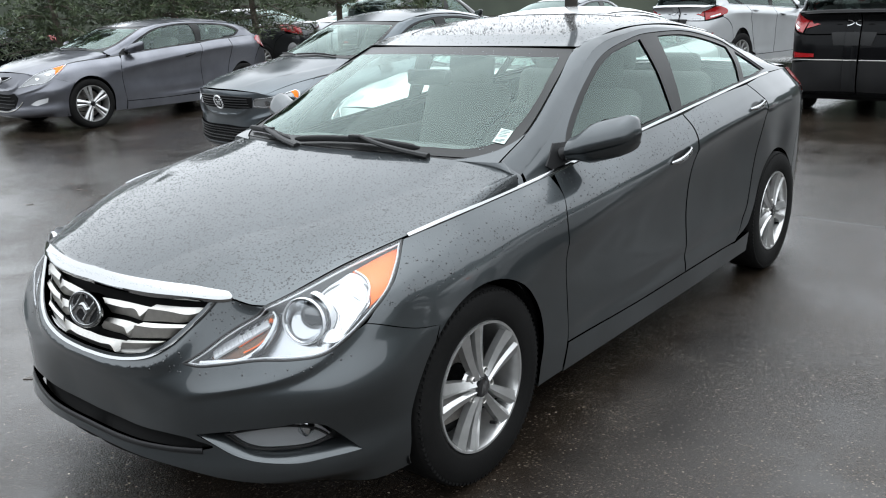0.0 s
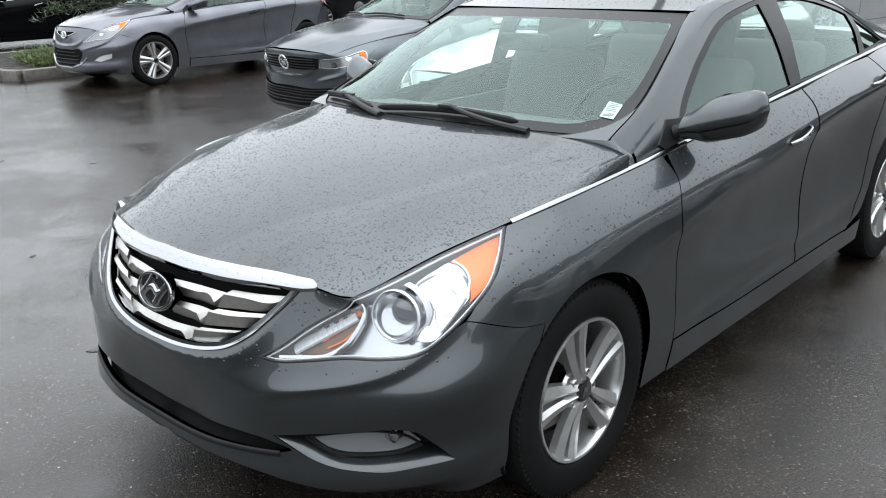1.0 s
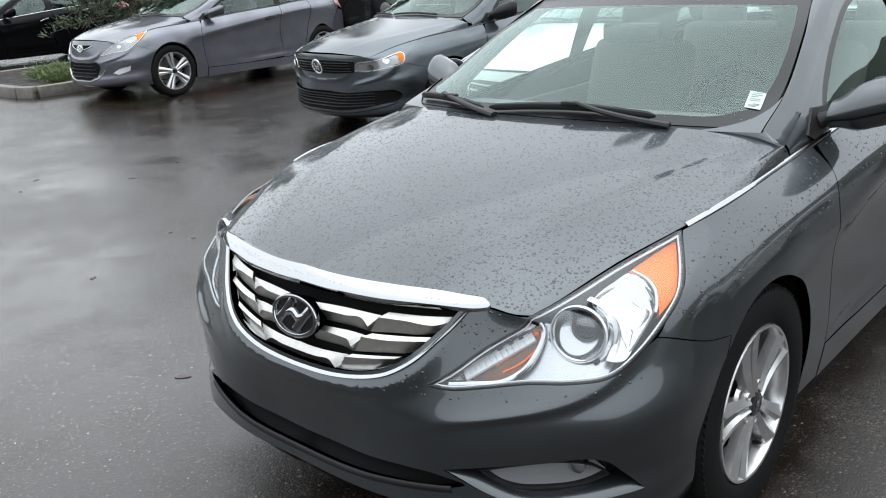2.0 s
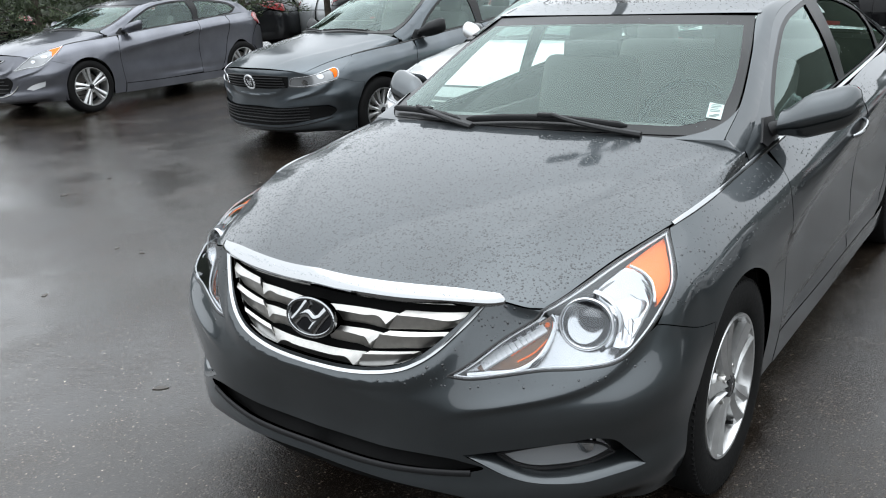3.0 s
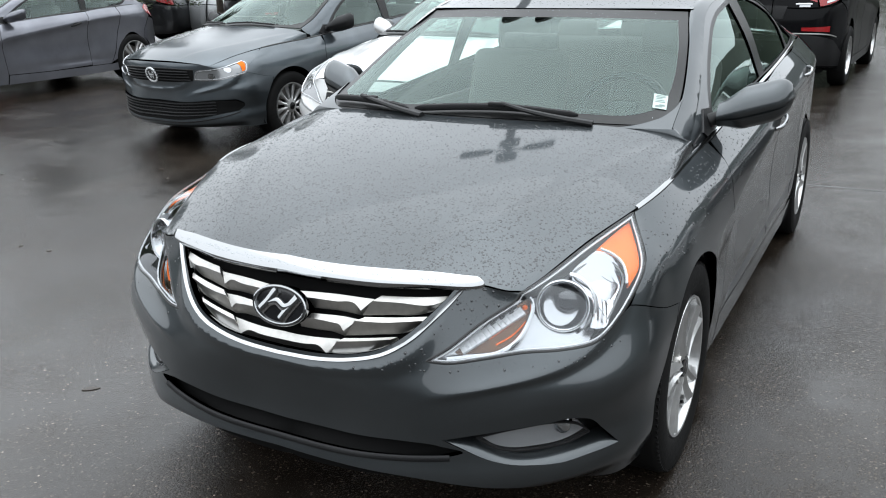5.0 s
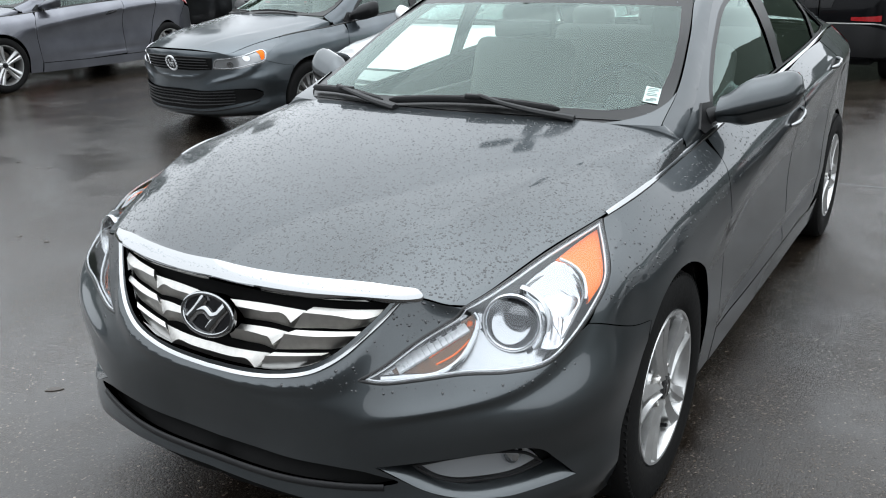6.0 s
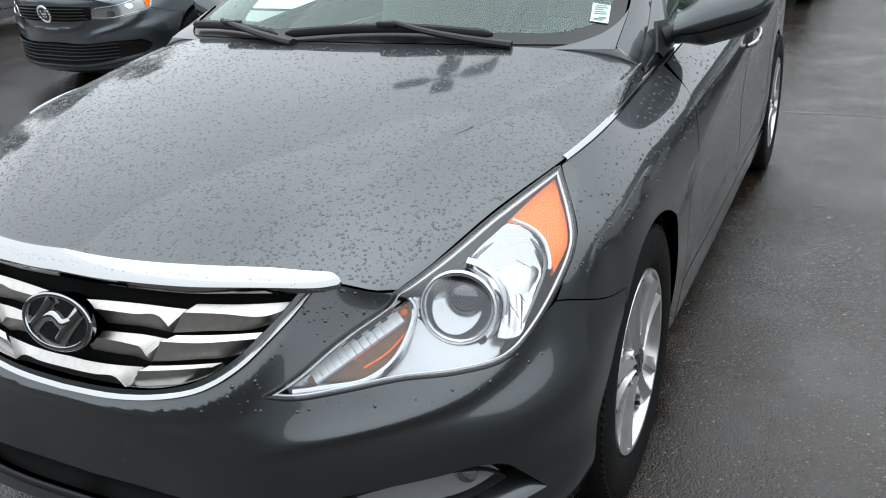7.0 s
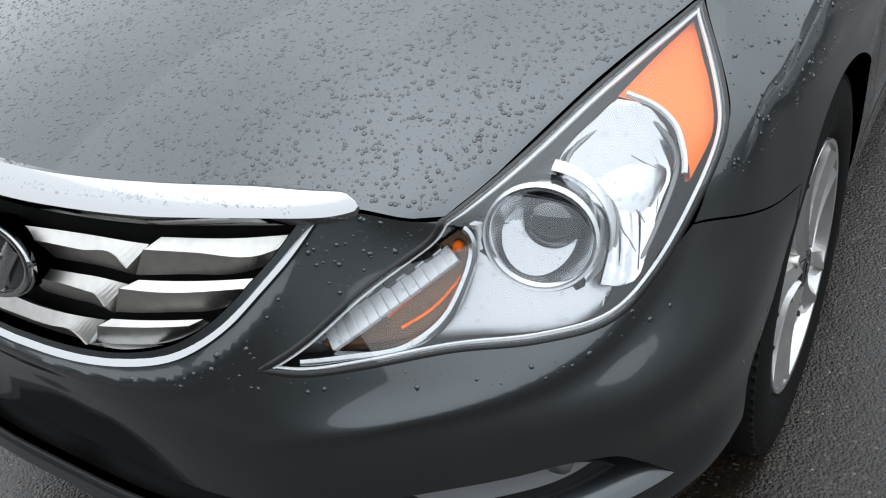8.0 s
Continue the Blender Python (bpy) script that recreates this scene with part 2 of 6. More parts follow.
def sheet(fn, ring, holes=(), res=0.03, thick=0.012, lift=0.0, edge=True, flip=False):
    """A trimmed piece of a surface with turned-in edges: vertices, faces, normals."""
    rings = [np.asarray(r, float) for r in (ring, *holes)]
    pts, links = [], []
    for r in rings:
        base = sum(len(x) for x in pts)
        pts.append(r)
        links += [(base + i, base + (i + 1) % len(r)) for i in range(len(r))]
    lo, hi = rings[0].min(0), rings[0].max(0)
    gx, gy = np.meshgrid(np.arange(lo[0], hi[0], res), np.arange(lo[1], hi[1], res))
    gx = gx + (np.arange(gx.shape[0]) % 2)[:, None] * res * 0.5
    grid = np.stack([gx.ravel(), gy.ravel()], 1)
    ok = inside(grid, rings[0])
    for h in rings[1:]:
        ok &= ~inside(grid, h)
    grid = grid[ok]
    border = np.concatenate(rings)
    if len(grid):
        near = np.array([((border - g) ** 2).sum(1).min() for g in grid])
        grid = grid[near > (0.45 * res) ** 2]
    every = np.concatenate([border, grid]) if len(grid) else border
    q, _, tris, *_ = delaunay_2d_cdt([Vector(p) for p in every.tolist()], links, [], 0, 1e-6)
    q = np.array([tuple(p) for p in q])
    tris = np.array([t for t in tris if len(t) == 3])
    mid = q[tris].mean(1)
    ok = inside(mid, rings[0])
    for h in rings[1:]:
        ok &= ~inside(mid, h)
    tris = tris[ok]
    n = normals(fn, q)
    if flip:
        n = -n
    p = fn(q[:, 0], q[:, 1]) + n * lift
    a, b, c = (p[tris[:, k]] for k in range(3))
    face_n = np.cross(b - a, c - a)
    turn = (face_n * n[tris].mean(1)).sum(1) < 0
    tris[turn] = tris[turn][:, ::-1]
    verts, faces, norms = [p], [tuple(t) for t in tris], [n]
    total = len(p)
    if edge:
        for k, r in enumerate(rings):
            rn = normals(fn, r) * (-1 if flip else 1)
            rp = fn(r[:, 0], r[:, 1]) + rn * lift
            tangent = np.roll(rp, -1, axis=0) - np.roll(rp, 1, axis=0)
            side = np.cross(tangent, rn)
            side /= np.linalg.norm(side, axis=1, keepdims=True) + 1e-12
            centre = rp.mean(0)
            area = (r[:, 0] * np.roll(r[:, 1], -1) - np.roll(r[:, 0], -1) * r[:, 1]).sum()
            out = 1 if (area > 0) == (not flip) else -1
            side *= out if k == 0 else -out
            m = len(r)
            soft = min(0.0025, thick / 3)
            verts += [rp, rp - rn * soft + side * soft * 0.6, rp - rn * thick + side * soft * 0.6]
            norms += [rn, side * 0.8 + rn * 0.5, side]
            for i in range(m):
                j = (i + 1) % m
                for lay in (0, 1):
                    f = (total + lay * m + i, total + lay * m + j, total + lay * m + m + j, total + lay * m + m + i)
                    faces.append(f if (out > 0) == (k == 0) else f[::-1])
            total += 3 * m
    return np.concatenate(verts), faces, np.concatenate(norms)


def mesh_of(name, verts, faces, norms=None, material=None, smooth=True):
    me = bpy.data.meshes.new(name)
    me.from_pydata([tuple(v) for v in np.asarray(verts).tolist()], [], [tuple(int(i) for i in f) for f in faces])
    if material:
        me.materials.append(material)
    if smooth:
        me.shade_smooth()
    if norms is not None:
        n = np.asarray(norms, float)
        n = n / (np.linalg.norm(n, axis=1, keepdims=True) + 1e-12)
        me.normals_split_custom_set_from_vertices([tuple(v) for v in n.tolist()])
    return me


def put(name, me, parent=None, label="", m=None):
    ob = new(name, me)
    if parent is not None:
        ob.parent = parent
    if m is not None:
        ob.matrix_local = m
    return tagged(ob, label)


def part(name, bm, material, parent, label="", smooth=True, m=None):
    me = bpy.data.meshes.new(name)
    bm.normal_update()
    bm.to_mesh(me)
    bm.free()
    me.materials.append(material)
    if smooth:
        me.shade_smooth()
        me.set_sharp_from_angle(angle=radians(38))
    return put(name, me, parent, label, m)


def skin_part(name, fn, ring, material, parent, holes=(), label="", mirror=False, **more):
    verts, faces, norms = sheet(fn, ring, holes, **more)
    if mirror:
        verts, norms = verts * (-1, 1, 1), norms * (-1, 1, 1)
        faces = [tuple(f)[::-1] for f in faces]
    return put(name, mesh_of(name, verts, faces, norms, material), parent, label)


def both(name, fn, ring, material, parent, **more):
    return [skin_part(name, fn, ring, material, parent, mirror=k, **more) for k in (False, True)]


def empty(name, m, label, category, group="", kind=""):
    ob = new(name)
    ob.matrix_basis = m
    ob.empty_display_size = 0.2
    return tagged(ob, label, category, group, kind)


def box(bm, size, m=None, bevel=0.0, segments=2):
    made = bmesh.ops.create_cube(bm, size=1.0, matrix=(m or Matrix()) @ Matrix.Diagonal((*size, 1)))["verts"]
    if bevel:
        edges = {e for v in made for e in v.link_edges}
        bmesh.ops.bevel(bm, geom=list(edges), offset=bevel, segments=segments, profile=0.5, affect="EDGES")
    return made


def turned(bm, profile, steps=48, axis="x", m=None, arc=(0.0, 360.0)):
    """A body of revolution: profile rows of (along the axis, radius)."""
    m = m or Matrix()
    whole = abs(arc[1] - arc[0] - 360) < 1e-6
    n = steps if whole else steps + 1
    rows = []
    for i in range(n):
        a = radians(arc[0] + (arc[1] - arc[0]) * i / steps)
        c, s = math.cos(a), math.sin(a)
        rows.append([bm.verts.new(m @ Vector((h, r * c, r * s) if axis == "x" else (r * c, r * s, h) if axis == "z" else (r * s, h, r * c))) for h, r in profile])
    for i in range(steps):
        a, b = rows[i], rows[(i + 1) % n]
        for k in range(len(profile) - 1):
            if profile[k][1] < 1e-6 and profile[k + 1][1] < 1e-6:
                continue
            bm.faces.new((a[k], b[k], b[k + 1], a[k + 1]))
    bmesh.ops.remove_doubles(bm, verts=[v for r in rows for v in r], dist=1e-5)


def tube(bm, path, radius, sides=8, closed=False, squash=(1.0, 1.0), up=(0, 0, 1), caps=True):
    """A bar of oval section along a path; radius may vary along it."""
    p = np.asarray(path, float)
    n = len(p)
    rad = np.broadcast_to(np.asarray(radius, float), (n,))
    t = np.roll(p, -1, axis=0) - np.roll(p, 1, axis=0) if closed else np.gradient(p, axis=0)
    t /= np.linalg.norm(t, axis=1, keepdims=True) + 1e-12
    rings = []
    for i in range(n):
        a = np.cross(t[i], up)
        a /= np.linalg.norm(a) + 1e-9
        b = np.cross(a, t[i])
        rings.append([bm.verts.new(p[i] + rad[i] * (squash[0] * math.cos(w) * a + squash[1] * math.sin(w) * b))
                      for w in np.linspace(0, 2 * math.pi, sides, endpoint=False)])
    for i in range(n if closed else n - 1):
        a, b = rings[i], rings[(i + 1) % n]
        for k in range(sides):
            bm.faces.new((a[k], a[(k + 1) % sides], b[(k + 1) % sides], b[k]))
    if caps and not closed:
        bm.faces.new(rings[0][::-1])
        bm.faces.new(rings[-1])


def slab(bm, ring, depth, m=None, bevel=0.0):
    """A flat outline (x, y) given thickness along z."""
    m = m or Matrix()
    lower = [bm.verts.new(m @ Vector((x, y, 0))) for x, y in ring]
    upper = [bm.verts.new(m @ Vector((x, y, depth))) for x, y in ring]
    n = len(ring)
    faces = [bm.faces.new(upper), bm.faces.new(lower[::-1])]
    for i in range(n):
        bm.faces.new((lower[i], lower[(i + 1) % n], upper[(i + 1) % n], upper[i]))
    if bevel:
        bmesh.ops.bevel(bm, geom=list(faces[0].edges), offset=bevel, segments=2, profile=0.5, affect="EDGES")


def band(fn, line, width, material, name, parent, height=0.004, label="", mirror=False, lift=0.0):
    """A raised strip that follows a line (s, v) on a surface; width may vary along it."""
    q = np.asarray(line, float)
    n = len(q)
    w = np.broadcast_to(np.asarray(width, float), (n,))
    c = fn(q[:, 0], q[:, 1])
    nn = normals(fn, q)
    t = np.gradient(c, axis=0)
    side = np.cross(nn, t)
    side /= np.linalg.norm(side, axis=1, keepdims=True) + 1e-12
    prof = [(-0.5, -0.6), (-0.5, 0.35), (-0.36, 0.85), (0.0, 1.0), (0.36, 0.85), (0.5, 0.35), (0.5, -0.6)]
    k = len(prof)
    tall = np.broadcast_to(np.asarray(height, float), (n,))
    verts = np.stack([c + side * (a * w)[:, None] + nn * (b * tall + lift)[:, None] for a, b in prof], 1).reshape(-1, 3)
    faces = [(i * k + j, i * k + j + 1, (i + 1) * k + j + 1, (i + 1) * k + j) for i in range(n - 1) for j in range(k - 1)]
    faces += [tuple(range(k)), tuple(range((n - 1) * k, n * k))[::-1]]
    if mirror:
        verts = verts * (-1, 1, 1)
    bm = bmesh.new()
    vs = [bm.verts.new(v) for v in verts]
    for f in faces:
        bm.faces.new([vs[i] for i in f])
    bmesh.ops.recalc_face_normals(bm, faces=bm.faces)
    return part(name, bm, material, parent, label)


# ---- the dark grey saloon: its design lines, from the nose round the side to the tail ----
SALOON = Skin([
    [(0, -.835, .195), (.30, -.805, .195), (.54, -.715, .20), (.71, -.57, .205), (.82, -.45, .20), (.86, -.25, .20), (.865, .40, .185), (.865, 1.0, .18), (.865, 2.0, .18), (.865, 2.75, .20), (.80, 3.35, .24), (.62, 3.77, .26), (0, 3.93, .28)],
    [(0, -.895, .232), (.30, -.868, .232), (.565, -.775, .245), (.775, -.60, .265), (.86, -.45, .28), (.887, -.25, .285), (.88, .40, .275), (.878, 1.0, .272), (.878, 2.0, .272), (.882, 2.75, .285), (.817, 3.35, .32), (.64, 3.80, .34), (0, 3.97, .36)],
    [(0, -.880, .365), (.30, -.862, .365), (.58, -.765, .375), (.785, -.595, .385), (.868, -.445, .395), (.897, -.25, .405), (.898, .40, .40), (.895, 1.0, .40), (.895, 2.0, .41), (.90, 2.75, .42), (.827, 3.35, .45), (.65, 3.82, .48), (0, 3.99, .50)],
    [(0, -.872, .475), (.30, -.855, .475), (.575, -.77, .49), (.812, -.62, .505), (.890, -.462, .52), (.905, -.25, .535), (.91, .40, .555), (.905, 1.0, .55), (.905, 2.0, .57), (.908, 2.75, .60), (.833, 3.35, .62), (.65, 3.82, .62), (0, 3.99, .62)],
    [(0, -.858, .58), (.30, -.832, .577), (.555, -.745, .587), (.780, -.605, .612), (.868, -.447, .642), (.900, -.25, .652), (.91, .40, .70), (.912, 1.0, .785), (.912, 2.0, .905), (.902, 2.75, .955), (.825, 3.35, .95), (.64, 3.80, .85), (0, 3.95, .85)],
    [(0, -.828, .695), (.28, -.797, .695), (.53, -.70, .70), (.738, -.548, .73), (.836, -.388, .775), (.862, -.23, .790), (.878, .40, .838), (.88, 1.0, .888), (.873, 2.0, .988), (.848, 2.75, 1.03), (.785, 3.35, 1.02), (.62, 3.72, .98), (0, 3.88, .98)],
    [(0, -.795, .793), (.26, -.76, .790), (.50, -.685, .775), (.612, -.612, .767), (.694, -.395, .834), (.760, -.210, .878), (.782, .40, .922), (.795, 1.0, .974), (.805, 2.0, 1.052), (.78, 2.75, 1.093), (.715, 3.35, 1.09), (.57, 3.65, 1.07), (0, 3.78, 1.08)],
])


def step_up(t):
    t = np.clip(t, 0, 1)
    return t * t * (3 - 2 * t)


def creases(s, v):
    """The sharp shoulder line along the doors, and the ridge below the headlamps."""
    t = .546 - v
    dent = .044 * step_up((s - 1.55) / .7) * (1 - step_up((s - 4.2) / .6)) * np.where(t > 0, (1 - np.exp(-np.clip(t, 0, 1) / .065)) * np.exp(-(np.clip(t, 0, 1) / .30) ** 2), 0)
    low = .010 * step_up((s - 1.95) / .3) * (1 - step_up((s - 3.6) / .4)) * np.exp(-((v - .15 - .03 * (s - 2)) / .035) ** 2)
    h = np.clip(s, .25, 1.0) - .6
    u = v - (0.477 + 0.429 * h + -0.020 * h ** 2 + 0.543 * h ** 3)
    ridge = .0150 * step_up((s - .33) / .30) * (1 - step_up((s - .83) / .15)) * np.where(u > 0, np.exp(-(np.sqrt(np.clip(u, 0, 1) ** 2 + .024 ** 2) - .024) / .055), np.exp(-(u / .034) ** 2))
    deep = .030 * (1 - step_up((s - .10) / .34))
    top = np.maximum(.478, .470 + .429 * h)
    tuck = deep * np.where(v > .210, 1 - step_up((v - .210) / (top - .210)), step_up((v - .186) / .024))
    chin = .002 * (1 - step_up((s - .45) / .35)) * np.where(v > .150, np.exp(-((v - .150) / .018) ** 2), np.exp(-((v - .150) / .045) ** 2))
    d = np.interp(s, (0, .11, .205, .307, .39, .462, .516), (.536, .542, .558, .587, .634, .703, .776)) - v
    brow = .0085 * (1 - step_up((s - .40) / .10)) * np.where(d < .036, step_up(d / .050) * 1.19, 1) * np.where(d > .036, np.exp(-(np.clip(d - .036, 0, 1) / .040) ** 2), 1)
    return np.stack([-dent - low + ridge * .62, -ridge * .75 - chin + tuck - brow, ridge * .1], -1)


SALOON.pressed = creases
HOOD_MID = [(0, -.795, .803), (0, -.60, .865), (0, -.40, .915), (0, -.10, .975), (0, .22, 1.027)]
WS_EDGE = [(.712, .375, 1.012), (.690, .60, 1.095), (.640, .86, 1.228), (.574, 1.115, 1.345)]
WS_MID = [(0, .22, 1.027), (0, .47, 1.150), (0, .73, 1.265), (0, 1.00, 1.357)]
ROOF_EDGE = [(.586, 1.115, 1.350), (.588, 1.5, 1.408), (.588, 2.0, 1.402), (.602, 2.45, 1.338)]
ROOF_LINE = [(0, 1.00, 1.357), (0, 1.45, 1.445), (0, 1.95, 1.462), (0, 2.45, 1.41)]
BACK_EDGE = [(.600, 2.46, 1.335), (.62, 2.9, 1.22), (.645, 3.3, 1.095)]
BACK_LINE = [(0, 2.46, 1.408), (0, 2.95, 1.27), (0, 3.40, 1.115)]
DECK_EDGE = [(.66, 3.28, 1.10), (.68, 3.45, 1.09), (.57, 3.655, 1.07)]
DECK_LINE = [(0, 3.40, 1.115), (0, 3.6, 1.12), (0, 3.785, 1.085)]
PILLAR = Skin([
    [(.712, .372, 1.008), (.688, .60, 1.092), (.638, .86, 1.226), (.578, 1.11, 1.346), (.583, 1.5, 1.402), (.583, 2.0, 1.396), (.598, 2.45, 1.333), (.622, 2.88, 1.222), (.655, 3.28, 1.10)],
    [(.738, .38, .985), (.714, .62, 1.078), (.664, .88, 1.212), (.603, 1.12, 1.344), (.600, 1.5, 1.402), (.600, 2.0, 1.394), (.617, 2.45, 1.330), (.645, 2.88, 1.215), (.69, 3.28, 1.098)],
    [(.760, .42, .952), (.731, .65, 1.045), (.683, .90, 1.183), (.630, 1.15, 1.325), (.620, 1.5, 1.388), (.622, 2.0, 1.380), (.640, 2.45, 1.312), (.672, 2.88, 1.190), (.72, 3.28, 1.087)],
], False)
GLASS_SIDE = Skin([
    [(.772, .42, .922), (.777, .68, .944), (.782, .95, .966), (.788, 1.18, .986), (.794, 1.5, 1.013), (.800, 2.0, 1.051), (.787, 2.45, 1.077), (.765, 2.88, 1.093), (.735, 3.28, 1.088)],
    [(.769, .42, .937), (.762, .665, .997), (.744, .925, 1.077), (.722, 1.165, 1.160), (.719, 1.5, 1.206), (.722, 2.0, 1.220), (.724, 2.45, 1.198), (.727, 2.88, 1.143), (.732, 3.28, 1.088)],
    [(.760, .42, .952), (.731, .65, 1.045), (.683, .90, 1.183), (.630, 1.15, 1.325), (.620, 1.5, 1.388), (.622, 2.0, 1.380), (.640, 2.45, 1.312), (.672, 2.88, 1.190), (.72, 3.28, 1.087)],
], False)


def across(edge, mid, m=(2.2, 2.2), q=(1.0, 1.0), yp=2.0):
    """A surface crowned between two mirrored edges and a middle line; a runs from -1 to 1 across, b from 0 to 1 along."""
    if not callable(edge):
        ke, rows = np.linspace(0, 1, len(edge)), edge
        edge = lambda t: hermite(ke, rows, t)
    km = np.linspace(0, 1, len(mid))

    def fn(a, b):
        a, b = np.broadcast_arrays(np.asarray(a, float), np.asarray(b, float))
        e, c = edge(b.ravel()), hermite(km, mid, b.ravel())
        mm, qq = m[0] + (m[1] - m[0]) * b.ravel(), q[0] + (q[1] - q[0]) * b.ravel()
        raw = np.abs(a.ravel())
        w = np.where(raw < 1, 1 - np.clip(1 - raw, 0, None) ** (1 / qq), 1.0)
        f = np.clip(1 - w ** mm, 0, None) ** qq
        f = np.where(raw > 1, -(raw - 1) * 1.2, f)
        p = np.stack([np.sign(a.ravel()) * w * e[:, 0], c[:, 1] + (e[:, 1] - c[:, 1]) * w ** yp, e[:, 2] + (c[:, 2] - e[:, 2]) * f], 1)
        return p.reshape(*a.shape, 3)
    return fn


def hood_side(t):
    """The hood's edge above the headlamp and along the fender."""
    s = .745 + (1.815 - .745) * t
    return SALOON.at(s, np.interp(s, (.745, .80, .90, 1.2), (.774, .786, .790, SALOON.kv[-1]))) + (0, 0, .002)


def nose_line(s):
    """Where the bumper ends and the hood begins."""
    return np.interp(s, (0, .30, .55, .64, .70, .742), (.797, .795, .788, .784, .779, .768))


hood_base = across(hood_side, HOOD_MID, (2.3, 3.6), (1.0, 0.38))


def hood_fn(a, b):
    """The hood, its front edge led along the bumper's top."""
    a, b = np.broadcast_arrays(np.asarray(a, float), np.asarray(b, float))
    f = np.clip(np.abs(a), 0, 1)
    goal = SALOON.at((.745 * f).ravel(), nose_line(.745 * f).ravel() + .0035).reshape(*a.shape, 3)
    goal = goal * np.stack([np.sign(a) + (a == 0), np.ones_like(a), np.ones_like(a)], -1) + (0, 0, .002)
    fade = np.clip(1 - b / .16, 0, 1)[..., None] ** 2
    fold = np.abs(a) - (.46 + .20 * b)
    lift = .026 * step_up((b - .62) / .38) * np.exp(-((np.abs(a) - .88) / .085) ** 2)
    rise = .0035 * np.clip(b * 5, 0, 1) * np.clip((1 - b) * 6, 0, 1) * np.where(fold < 0, np.exp(-(fold / .05) ** 2), np.exp(-(fold / .16) ** 2))
    return hood_base(a, b) + (goal - hood_base(a, 0 * b)) * fade + (rise + lift)[..., None] * np.array((0, 0, 1.0))


screen_fn = across(WS_EDGE, WS_MID, (2.2, 2.2), (1.0, 1.0))


